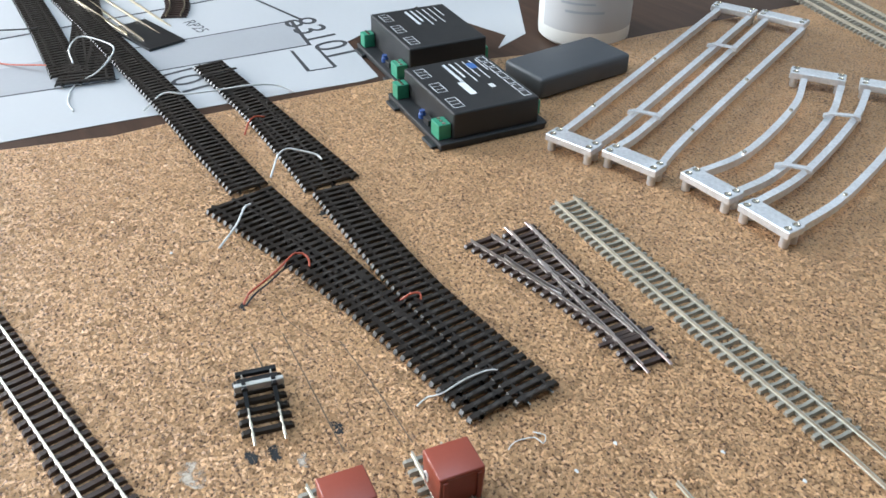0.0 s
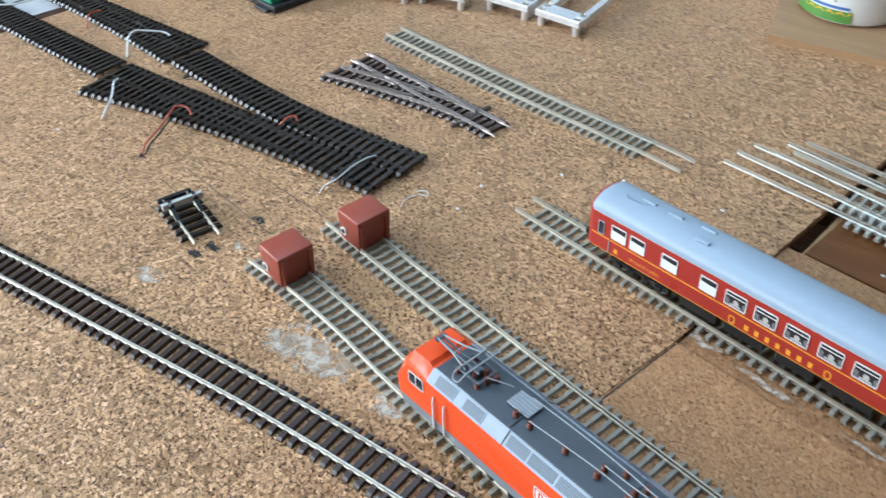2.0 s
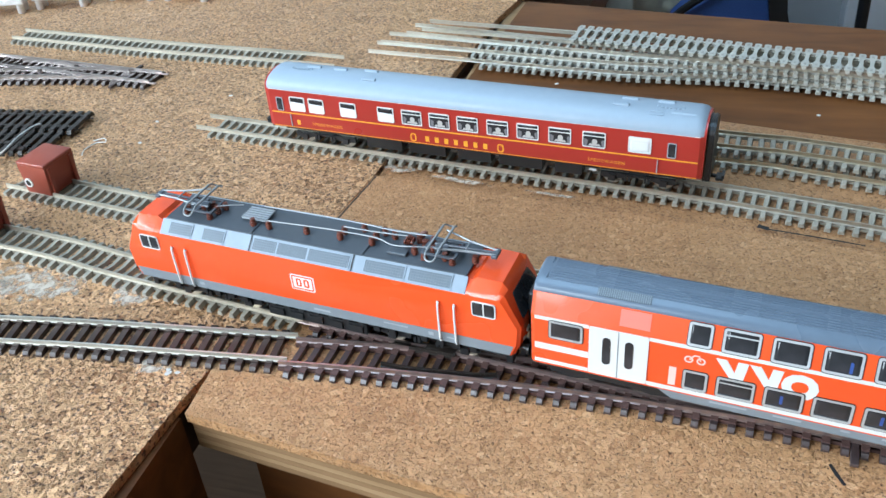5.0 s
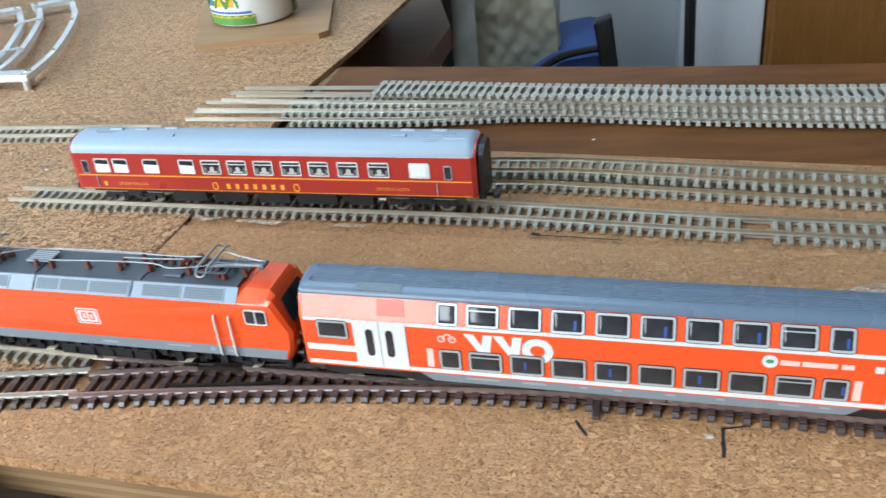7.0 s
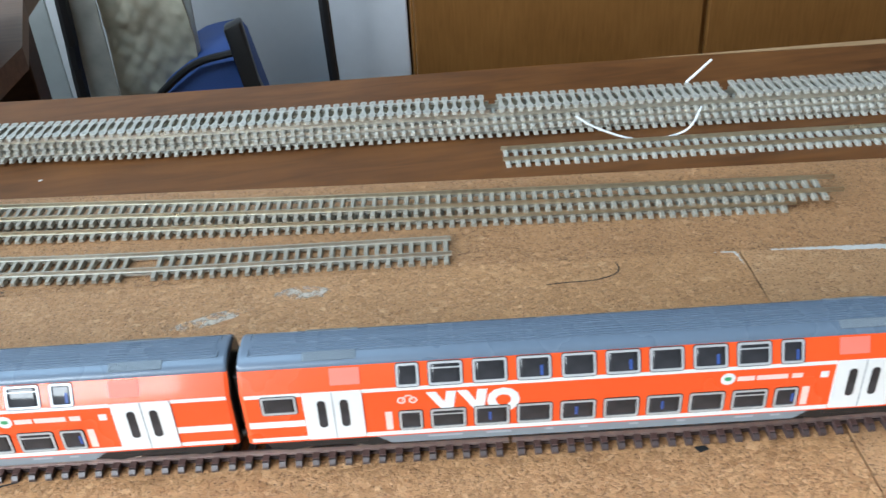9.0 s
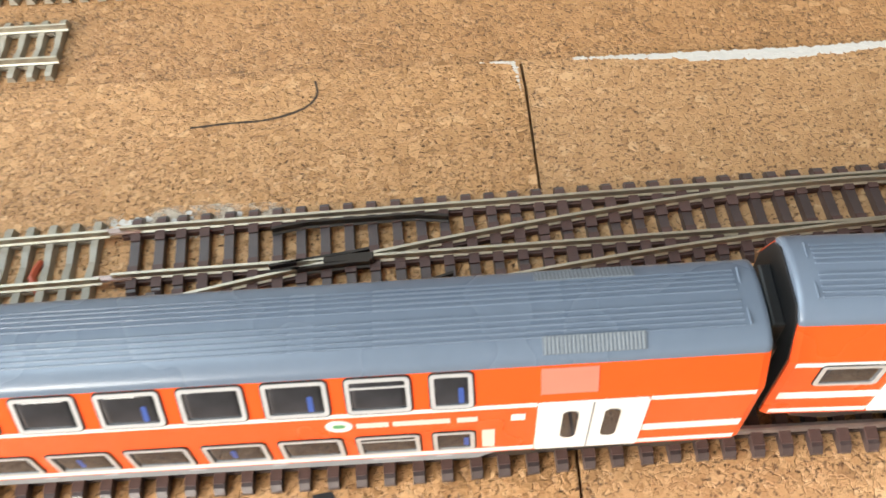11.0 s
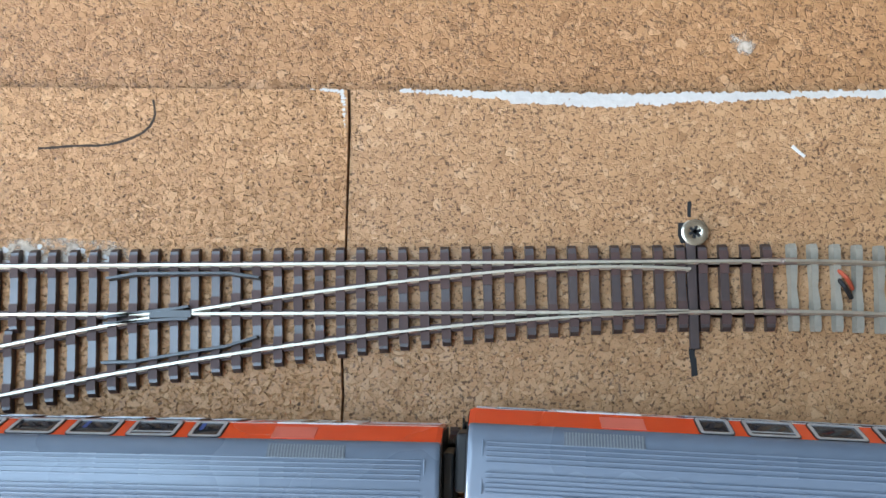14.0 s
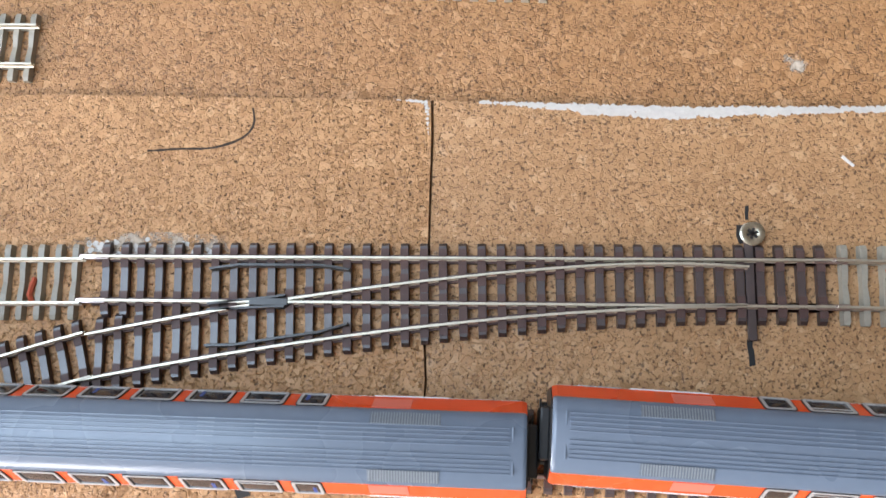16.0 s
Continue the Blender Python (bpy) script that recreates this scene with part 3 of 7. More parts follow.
LEFT_SHEET = [(-1075, -330), (-557, -330), (-545, -44), (-541, -4), (-537.6, 18), (-529, 100), (-520.6, 152), (-512.5, 242), (-502, 345), (-486, 420), (-463, 560), (-448, 810), (-948, 810), (-968, 660), (-992, 436), (-1010, 377), (-1019, 276), (-1034, 144), (-1035, 90), (-1053, 24)]
setting("cork_sheet_1", slab(LEFT_SHEET, -4, 0), COARSE_CORK, "coarse pressed cork sheet covering the table")
MID_SHEET = [(-536.5, -5.5), (-395, -26.5), (-240, -51), (-23.9, -85), (-10.5, 0), (-9.85, 9.2), (-5.75, 37.7), (-1.4, 70), (-0.5, 80.4), (-107, 96.5), (-300, 121.5), (-520.1, 151), (-528.6, 100), (-537.2, 18)]
setting("cork_sheet_2", slab(MID_SHEET, -4, 0), MEDIUM_CORK, "pressed cork sheet under the train")
EAST_SHEET = [(-23.2, -85), (420, -152), (420, 18), (137, 59.8), (67, 68.8), (0.4, 80.4), (-0.6, 70), (-5.1, 37.7), (-9.1, 9.2), (-9.8, 0)]
setting("cork_sheet_3", slab(EAST_SHEET, -4, 0), CORK, "pressed cork sheet under the turnout")
FAR_SHEET = [(-519.3, 151.6), (-300, 122.1), (-107, 97.1), (0, 81), (67, 69.4), (137, 60.4), (420, 18.6), (420, 95), (111, 145), (-78, 174.5), (-163, 189), (-384, 229.5), (-511.8, 241)]
setting("cork_sheet_4", slab(FAR_SHEET, -4, -1.6), FAR_CORK, "lower pressed cork sheet behind the train")
setting("board_strip", slab([(-504, 244), (-384, 231), (-163, 190.5), (-78, 176), (111, 146.5), (420, 96.5), (420, 275), (190, 298), (-7, 324), (-266, 350), (-490, 384)], -4, -2.9), BROWN_WOOD, "brown stained board along the back of the layout")

# ---------------------------------------------------------------- tracks
GAUGE = 12.7
RAIL = [(-0.62, 0), (0.62, 0), (0.62, 0.22), (0.18, 0.45), (0.18, 1.4), (0.32, 1.55), (0.32, 2.1), (-0.32, 2.1), (-0.32, 1.55), (-0.18, 1.4), (-0.18, 0.45), (-0.62, 0.22)]


def tie_mesh(name, mat, kind, half=11.0, flip=False, chairs=()):
    """One sleeper, length along y, on z = 0: concrete pattern with a waist, or timber pattern with rail chairs; flip:
    seen from below, hollows put in as colour.
    """
    bm = bmesh.new()
    if kind == "concrete":
        st = [(-half, 1.25, 0.75, 1.7), (-half + 1.2, 1.4, 0.9, 2.05), (-3.6, 1.3, 0.85, 2.0), (0, 1.15, 0.7, 1.45), (3.6, 1.3, 0.85, 2.0), (half - 1.2, 1.4, 0.9, 2.05), (half, 1.25, 0.75, 1.7)]
        if flip:
            st = [(-half, 1.1, 0.8, 1.9), (-half + 0.8, 1.75, 1.1, 2.05), (-half + 5.2, 1.75, 1.1, 2.05), (-2.6, 0.95, 0.7, 1.9), (2.6, 0.95, 0.7, 1.9), (half - 5.2, 1.75, 1.1, 2.05), (half - 0.8, 1.75, 1.1, 2.05), (half, 1.1, 0.8, 1.9)]
    else:
        w = 1.2 if mat is BROWN_TIE else 1.36
        st = [(-half, w, w - 0.2, 0.9), (-half + 0.9, w, w - 0.15, 2.0), (half - 0.9, w, w - 0.15, 2.0), (half, w, w - 0.2, 0.9)]
    if flip and kind != "concrete":
        # a solid bar with chair lumps, dusty pits and sloping ends
        quad_box(bm, -1.3, 1.3, -half, half, 2.0, 4.05)
        for s in (-1, 1):
            for a in (half - 3.0, half - 6.4):
                quad_box(bm, -1.9, 1.9, s * a - 0.55, s * a + 0.55, 2.3, 3.8)
            prism(bm, [(s * (half - 0.1), 4.0), (s * (half + 1.2), 2.2), (s * (half + 1.2), 1.2), (s * (half - 0.1), 1.2)], -1.26, 1.26, "x")
        n0 = len(bm.faces)
        for y in (-half * 0.28, half * 0.28):
            quad_box(bm, -0.55, 0.55, y - half * 0.18, y + half * 0.18, 3.9, 4.08)
        bm.faces.ensure_lookup_table()
        for f in bm.faces[n0:]:
            f.material_index = 1
        return as_mesh(name, bm, [mat, TIE_DUST])
    rings = [[bm.verts.new(p) for p in ((-b, y, 0), (b, y, 0), (t, y, h), (-t, y, h))] for y, b, t, h in st]
    for a, c in zip(rings, rings[1:]):
        for k in range(4):
            bm.faces.new((a[k], a[(k + 1) % 4], c[(k + 1) % 4], c[k]))
    bm.faces.new(rings[0])
    bm.faces.new(rings[-1][::-1])
    if kind != "concrete" and half < 12:
        chairs = (-6.35, 6.35)
    reach = 2.9 if mat is BROWN_TIE else 1.7
    for i, y in enumerate(chairs):
        quad_box(bm, -w + 0.08 - 0.03 * i, w - 0.08 + 0.03 * i, max(y - reach, -half + 0.9), min(y + reach, half - 0.9), 1.9, 2.35 + 0.04 * i)
        bm.faces.ensure_lookup_table()
        for f in bm.faces[-6:]:
            f.material_index = 1
    if flip:
        # darker plates paint the shade of pockets in both ends of the underside
        for s in (-1, 1):
            quad_box(bm, -0.6, 0.6, s * (half - 3.0) - 1.2, s * (half - 3.0) + 1.2, -0.03, 0.2)
            bm.faces.ensure_lookup_table()
            for f in bm.faces[-6:]:
                f.material_index = 1
        bmesh.ops.transform(bm, matrix=Matrix.Diagonal((1, 1, -1, 1)), verts=bm.verts)
        bmesh.ops.translate(bm, vec=(0, 0, 4.2), verts=bm.verts)
        return as_mesh(name, bm, [mat, POCKET_SHADE])
    return as_mesh(name, bm, [mat, BROWN_CHAIR if mat is BROWN_TIE else mat])


def rail_mesh(pts, mat, z=2.0, flip=False):
    bm = bmesh.new()
    rings = []
    for i, q in enumerate(pts):
        d = (pts[min(i + 1, len(pts) - 1)] - pts[max(i - 1, 0)])
        nrm = Vector((-d.y, d.x, 0)).normalized()
        rings.append([bm.verts.new(q + nrm * w + Vector((0, 0, (4.2 - z - h) if flip else z + h))) for w, h in RAIL])
    k = len(RAIL)
    for a, b in zip(rings, rings[1:]):
        for j in range(k):
            bm.faces.new((a[j], a[(j + 1) % k], b[(j + 1) % k], b[j]))
    bm.faces.new(rings[0])
    bm.faces.new(rings[-1][::-1])
    return as_mesh("rail", bm, mat)


TIES = {"concrete": (CONCRETE_TIE, "concrete"), "pale": (PALE_TIE, "concrete"), "brown": (BROWN_TIE, "timber"), "black": (BLACK_TIE, "timber"), "smoke": (SMOKE_TIE, "timber")}
TIE_MESH = {(k, f): tie_mesh("sleeper", m, s, flip=f) for k, (m, s) in TIES.items() for f in (False, True)}


def side_line(pts, off):
    out = []
    for i, q in enumerate(pts):
        d = pts[min(i + 1, len(pts) - 1)] - pts[max(i - 1, 0)]
        out.append(q + Vector((-d.y, d.x, 0)).normalized() * off)
    return out


def track(pts, style, rail, pitch, label, group="", z0=0.0, z1=0.0, bare=(1.5, 1.5), flip=False, gaps=(), name="track", web=True, tilt=0.0):
    """Flexible track along a line. bare: rail ends without sleepers. gaps: stretches (from, to) without sleepers."""
    line = smooth_path(pts, 4.0)
    run = [0.0]
    for a, b in zip(line, line[1:]):
        run.append(run[-1] + (b - a).length)
    total = run[-1]
    for q, s in zip(line, run):
        q.z = z0 + (z1 - z0) * s / total
    base = line[0].copy()
    ob = thing(name, label, "model railway track", base.x, base.y, base.z, group=group)
    if tilt:
        ob.matrix_basis = ob.matrix_basis @ pose(0, 0, 0, tilt, 0, 0)
    line = [q - base for q in line]
    at, k = bare[0] + 1.2, 0
    while at < total - bare[1]:
        while k < len(run) - 2 and run[k + 1] < at:
            k += 1
        if not any(g0 < at < g1 for g0, g1 in gaps):
            t = (at - run[k]) / (run[k + 1] - run[k])
            q, d = line[k].lerp(line[k + 1], t), line[k + 1] - line[k]
            part("sleeper", TIE_MESH[style, flip], None, ob, at=at_mm(q.x + random.uniform(-0.12, 0.12), q.y, q.z, math.degrees(math.atan2(d.y, d.x)) + random.uniform(-0.7, 0.7)))
        at += pitch
    for s in (-1, 1):
        part("rail", rail_mesh(side_line(line, s * GAUGE / 2), rail, flip=flip), None, ob)
    if web:
        inner = [q for q, s in zip(line, run) if bare[0] + 1 < s < total - bare[1] - 1]
        for s in (-1, 1):
            bm = bmesh.new()
            e = side_line(inner, s * GAUGE / 2)
            zz = (2.7, 3.9) if flip else (0.5, 1.5)
            rings = []
            for i, q in enumerate(e):
                d = e[min(i + 1, len(e) - 1)] - e[max(i - 1, 0)]
                nn = Vector((-d.y, d.x, 0)).normalized() * 0.7
                rings.append([bm.verts.new(v) for v in (q - nn + Vector((0, 0, zz[0])), q + nn + Vector((0, 0, zz[0])), q + nn + Vector((0, 0, zz[1])), q - nn + Vector((0, 0, zz[1])))])
            for a, b in zip(rings, rings[1:]):
                for j in range(4):
                    bm.faces.new((a[j], a[(j + 1) % 4], b[(j + 1) % 4], b[j]))
            part("sleeper_web", bm, TIES[style][0], ob)
    return ob


def turnout(x, y, ang, hand, style, rail, label, length=206.0, flip=False, z=0.0, spread=22.0, guard=None, joiner=None, name="turnout", bend=2.0):
    """A turnout with its toe at x, y; the straight leg runs along its own +x, the curved leg bends to hand (+1: its left)."""
    ob = thing(name, label, "turnout", x, y, z, ang, group="turnouts")
    mat = TIES[style][0]
    k = spread / (length - 20) ** bend
    frog = 20 + (GAUGE / k) ** (1 / bend)

    def off(s):
        return hand * k * max(0.0, s - 20) ** bend

    s, pitch, g = 2.5, 5.4, GAUGE / 2
    while s < length:
        lo, hi = sorted((-hand * 11.0, off(s) + hand * 11.0))
        spans = [(lo, hi)] if abs(off(s)) < 20.5 else [(-11.0, 11.0), (off(s) - 11.0, off(s) + 11.0)]
        if len(spans) == 2:
            spans = [(max(a, -11) if a == -11 else a, b) for a, b in spans]
        for a, b in spans:
            c = (a + b) / 2
            seats = () if flip or b - a < 24 else [y - c for y in (-hand * g, hand * g, off(s) + hand * g, off(s) - hand * g) if abs(y - c) < (b - a) / 2 - 1.8]
            me = tie_mesh("sleeper", mat, "timber", (b - a) / 2, flip, seats)
            part("sleeper", me, None, ob, at=at_mm(s + random.uniform(-0.1, 0.1), (a + b) / 2, 0, hand * 0.25 * math.degrees(bend * k * max(0.01, s - 20) ** (bend - 1))))
        s += pitch
    g = GAUGE / 2
    xs = [i * length / 52 for i in range(53)]

    def rail_line(f, s0, s1, nm="rail", m=rail, lab=""):
        q = [Vector((s0 + (s1 - s0) * i / 30, f(s0 + (s1 - s0) * i / 30), 0)) for i in range(31)]
        part(nm, rail_mesh(q, m, flip=flip), None, ob, lab)

    rail_line(lambda t: -hand * g, 0, length)
    rail_line(lambda t: off(t) + hand * g, 0, length)
    rail_line(lambda t: hand * (g - 0.35 * max(0.0, (40 - t) / 18)), 23, frog - 5, "switch_blade")
    rail_line(lambda t: off(t) - hand * (g - 1.9 * max(0.0, (70 - t) / 48) ** 2), 22, frog - 5, "switch_blade")
    rail_line(lambda t: hand * g, frog + 6, length)
    rail_line(lambda t: off(t) - hand * g, frog + 6, length)
    gm = guard or mat
    for f in () if flip else (lambda t: -hand * (g - 2.2 - 1.2 * max(0.0, abs(t - frog + 2) - 12) / 8), lambda t: off(t) + hand * (g - 2.2 - 1.2 * max(0.0, abs(t - frog + 2) - 12) / 8)):
        rail_line(f, frog - 22, frog + 18, "guard_rail", gm)
    for f in () if flip else (lambda t: hand * (g + 1.3 + 0.06 * max(0.0, t - frog)), lambda t: off(t) - hand * (g + 1.3 + 0.06 * max(0.0, t - frog))):
        rail_line(f, frog - 4, frog + 18, "wing_rail", gm)
    fz = (1.0, 2.4) if flip else (2.0, 4.0)
    part("frog", box(frog - 5, frog + 7, hand * g - 1.2, hand * g + 1.2, fz[0], fz[1], 0.3, 1), gm, ob)
    if not flip:
        part("throw_bar", box(20.2, 22.6, -15.5, 15.5, 0.8, 2.1, 0.2, 1), mat, ob)
        for sx in (0.0, length):
            for yy in ((-g, g) if sx == 0 else (-hand * g, hand * g)):
                part("rail_joiner", box(sx - 4.5, sx + 4.5, yy - 0.85, yy + 0.85, 2.02, 2.8, 0.25, 1), joiner or rail, ob)
    for f in ((lambda t: -hand * g), (lambda t: hand * g), (lambda t: off(t) + hand * g), (lambda t: off(t) - hand * g)):
            q = [Vector((t, f(t), 0)) for t in xs]
            bm = bmesh.new()
            w, lo, hi = (0.8, 2.7, 4.0) if flip else (1.15, 0.3, 1.7)
            rings = [[bm.verts.new(p + Vector(v)) for v in ((0, -w, lo), (0, w, lo), (0, w, hi), (0, -w, hi))] for p in q]
            for a, b in zip(rings, rings[1:]):
                for j in range(4):
                    bm.faces.new((a[j], a[(j + 1) % 4], b[(j + 1) % 4], b[j]))
            part("sleeper_web", bm, BROWN_CHAIR if style == "brown" else mat, ob)
    if flip:
        part("throw_bar", box(20.2, 22.6, -14, 14, 3.6, 4.5, 0.2, 1), mat, ob)
        # ribs and moulding pips between the sleepers of the underside
        rib = bmesh.new()
        for k in range(26):
            s = random.uniform(6, length - 6)
            y = random.uniform(-9.5, 9.5) if random.random() < 0.5 else off(s) + random.uniform(-9.5, 9.5)
            w, h = random.choice(((2.8, 0.5), (0.7, 2.2), (1.6, 1.2), (2.8, 1.0)))
            quad_box(rib, s - w, s + w, y - h, y + h, 2.6, random.uniform(3.9, 4.5))
        tagged(part("underside_rib", rib, mat, ob), kind="stuff")
    return ob


GREY = "grey concrete-pattern track with silver rails"
LAID = "laid tracks"
# sidings ending at the red-brown buffer stops
track([(-700, 76.5), (-668, 74.8), (-630, 69.5), (-594, 62.5), (-512, 49.6)], "concrete", RAIL_STEEL, 5.1, GREY + " ending at a buffer stop", LAID)
track([(-692, 119.5), (-664, 115), (-560, 98), (-478, 85.6), (-335, 65.8), (-220, 51.5), (-105, 38.2)], "concrete", RAIL_STEEL, 5.1, GREY + " passing behind the train", LAID)
# curved black track joining the turnout beside the electric locomotive
track([(-1080, -55), (-980, -36), (-895, -22), (-726, 4), (-645, 16.5), (-596, 22), (-540, 26.5), (-511, 28.6)], "smoke", RAIL_CREAM, 5.5, "track with black sleepers and bright silver rails", LAID)
turnout(-305, 23.4, 180 - 7.1, 1, "brown", RAIL_BROWN, "brown turnout partly under the electric locomotive", guard=BLACK_TIE, spread=22.5, bend=1.72)
track([(-304, 23.3), (-250, 15.4), (-180, 4.6), (-122, -4.0)], "brown", RAIL_BROWN, 5.4, "brown track under the double-deck coaches", LAID)
track([(-121, -4.2), (-50, -14.2), (15, -22.0), (100, -35.5), (200, -55), (330, -86)], "brown", RAIL_BROWN, 5.4, "brown track under the double-deck coaches", LAID)
turnout(102, 13.2, 180 - 7.1, 1, "brown", RAIL_STEEL, "brown turnout screwed down on the cork", guard=BLACK_TIE, joiner=RAIL_BROWN, spread=22.5, bend=1.72)
track([(103, 13.1), (126, 9.5), (180, -1), (260, -20), (400, -60)], "concrete", RAIL_STEEL, 5.3, GREY + " leading on from the turnout", LAID)
track([(-104, 17.0), (-118, 14.8), (-132, 12.2)], "brown", RAIL_STEEL, 5.4, "short brown track leading off the turnout", LAID)
# the dining car's track and the doubled track on the lower cork sheet
track([(-626, 186.6), (-500, 170), (-372, 154), (-252, 133), (-119, 113.6)], "concrete", RAIL_STEEL, 5.1, GREY + " under the red dining car", LAID, 0.0, -1.6, bare=(9, 2), gaps=((372, 380),))
track([(-560, 205), (-368, 188.5), (-322, 181.5), (-192, 157), (-88, 139.4), (44, 117)], "concrete", RAIL_BRASS, 5.1, GREY + " lying loose on the cork", LAID, -0.4, -1.6)
track([(-545, 212), (-368, 193.8), (-322, 188.5), (-191, 161.5), (-86, 142.6), (66, 116)], "concrete", RAIL_BRASS, 5.1, GREY + " lying loose on another track", LAID, 3.8, 2.6, bare=(2, 8))
# spare track on the brown board and the stack
SPARE = "spare grey flexible track lying in the stack"
track([(-76, 199), (125, 171.5), (300, 144)], "pale", RAIL_BRASS, 5.1, "spare grey flexible track lying on the brown board", "spare tracks", -2.9, -2.9)
track([(-566, 289), (-430, 275), (-347, 274), (-253, 258), (-128, 241.5), (29, 220.5), (300, 183)], "pale", RAIL_SPARE, 5.1, SPARE, "spare tracks", -0.1, -2.9, bare=(70, 2))
track([(-560, 296), (-430, 280), (-347, 276), (-253, 260), (-128, 242), (29, 221), (300, 184)], "pale", RAIL_SPARE, 5.1, SPARE, "spare tracks", 3.0, 1.1, bare=(58, 2))
track([(-546, 304), (-430, 286), (-347, 278), (-253, 261.5), (-128, 245.5), (29, 224), (300, 187)], "pale", RAIL_SPARE, 5.1, SPARE, "spare tracks", 5.6, 4.8, bare=(65, 2))
track([(-538, 309), (-445, 297), (-347, 278), (-253, 262), (-128, 246.5), (-74, 238.5)], "pale", RAIL_SPARE, 5.1, "spare grey flexible track lying upside down on the stack", "spare tracks", 8.0, 8.8, bare=(92, 2), flip=True)
track([(-70, 238), (20, 225.5), (58, 220.2)], "pale", RAIL_SPARE, 5.1, "spare grey flexible track lying upside down on the stack", "spare tracks", 8.8, 8.8, flip=True)
track([(61, 219.8), (180, 203.5), (300, 187)], "pale", RAIL_SPARE, 5.1, "spare grey flexible track lying upside down on the stack", "spare tracks", 8.8, 8.8, flip=True)
# loose pieces on the left sheet
track([(-813, 288.5), (-700, 276.5), (-609, 269.5), (-579, 266)], "concrete", RAIL_STEEL, 5.1, "loose yellowish track with bare rail ends", "loose tracks", bare=(1.5, 27))
turnout(-681, 234.2, 173.5, 1, "smoke", RAIL_WORN, "small loose brown turnout on the cork", length=122.0, spread=24.0, joiner=RAIL_BROWN, guard=RAIL_WORN, bend=1.35)
track([(-985, 701), (-860, 668), (-590, 612), (-445, 583)], "concrete", RAIL_STEEL, 5.1, "loose grey track at the far side of the cork", "loose tracks")
track([(-985, 735), (-890, 706), (-700, 655)], "concrete", RAIL_STEEL, 5.1, "loose grey track at the far side of the cork", "loose tracks")
# upside-down black turnouts with their undersides showing
DARK = "black turnout lying upside down with its ribbed underside showing"
track([(-1330, 128), (-1190, 133), (-1068, 137), (-980, 137.5), (-918, 138)], "black", RAIL_BRIGHT, 5.4, "black track lying upside down", "loose tracks", -3.5, 0.0, flip=True)
turnout(-694, 154.5, 184.2, 1, "black", RAIL_BRIGHT, DARK, flip=True, length=221, spread=20)
track([(-896, 178.8), (-840, 174.5), (-776, 172.2), (-690, 177)], "black", RAIL_BRIGHT, 5.4, "black track lying upside down beside the turnout", "loose tracks", flip=True, z0=0.1, z1=0.1)
turnout(-1112, 183, 1.8, -1, "black", RAIL_BRIGHT, DARK, flip=True, length=212, spread=13, z=-1.5)
turnout(-1330, 146, -11.5, -1, "black", RAIL_BRIGHT, DARK, flip=True, length=205, spread=19, z=-3.5)
track([(-1350, 99), (-1250, 95), (-1147, 88)], "black", RAIL_BRIGHT, 5.4, "black track lying upside down on the paper", "loose tracks", -3.2, -3.2, flip=True)

# ---------------------------------------------------------------- rolling stock (own frames: x along, y across, z up from the rail head)
RAIL_TOP = 4.15


def loft(sections):
    """A skin through cross-sections of equal length, (x, [(y, z), ...]), closed at both ends."""
    bm = bmesh.new()
    rings = [[bm.verts.new((x, y, z)) for y, z in sec] for x, sec in sections]
    n = len(rings[0])
    for a, b in zip(rings, rings[1:]):
        for k in range(n):
            bm.faces.new((a[k], a[(k + 1) % n], b[(k + 1) % n], b[k]))
    bm.faces.new(rings[0][::-1])
    bm.faces.new(rings[-1])
    return bm


def wall_matrix(x, y, z, side, lean=0.0):
    """Own x along the wall, own y up the wall, own z out of it. side -1: the wall facing -y."""
    return at_mm(x, y, z, 0 if side < 0 else 180, 90 - lean if side < 0 else 90 - lean, 0)


def plate(w, h, r, t):
    return slab(round_rect(w, h, r, 3), 0, t)


def bowed_pane(w, h, t):
    """A moulded pane, bulging a little across both ways."""
    bm = bmesh.new()
    nx, nz = 6, 6
    grid = [[bm.verts.new(((i / nx - 0.5) * w, (j / nz - 0.5) * h, t + 0.11 * (1 - (2 * j / nz - 1) ** 2) + 0.05 * (1 - (2 * i / nx - 1) ** 2))) for i in range(nx + 1)] for j in range(nz + 1)]
    for a, b in zip(grid, grid[1:]):
        for i in range(nx):
            bm.faces.new((a[i], a[i + 1], b[i + 1], b[i]))
    rim = bmesh.ops.extrude_edge_only(bm, edges=[e for e in bm.edges if e.is_boundary])
    for g in rim["geom"]:
        if isinstance(g, bmesh.types.BMVert):
            g.co.z = 0
    for f in bm.faces:
        f.smooth = True
    return bm


def ring_plate(w, h, r, edge, t):
    bm = bmesh.new()
    o, i = round_rect(w, h, r, 3), round_rect(w - 2 * edge, h - 2 * edge, max(0.05, min(r - edge * 0.6, (w - 2 * edge) * 0.49, (h - 2 * edge) * 0.49)), 3)
    n = len(o)
    v = [[bm.verts.new((*p, z)) for p in poly] for z in (0, t) for poly in (o, i)]
    for k in range(n):
        j = (k + 1) % n
        bm.faces.new((v[2][k], v[2][j], v[3][j], v[3][k]))
        bm.faces.new((v[0][k], v[0][j], v[2][j], v[2][k]))
        bm.faces.new((v[1][j], v[1][k], v[3][k], v[3][j]))
    return bm


SHARED = {}


def cached(key, make, mat, smooth=False):
    if key not in SHARED:
        SHARED[key] = as_mesh(key[0], make(), mat, smooth)
    return SHARED[key]


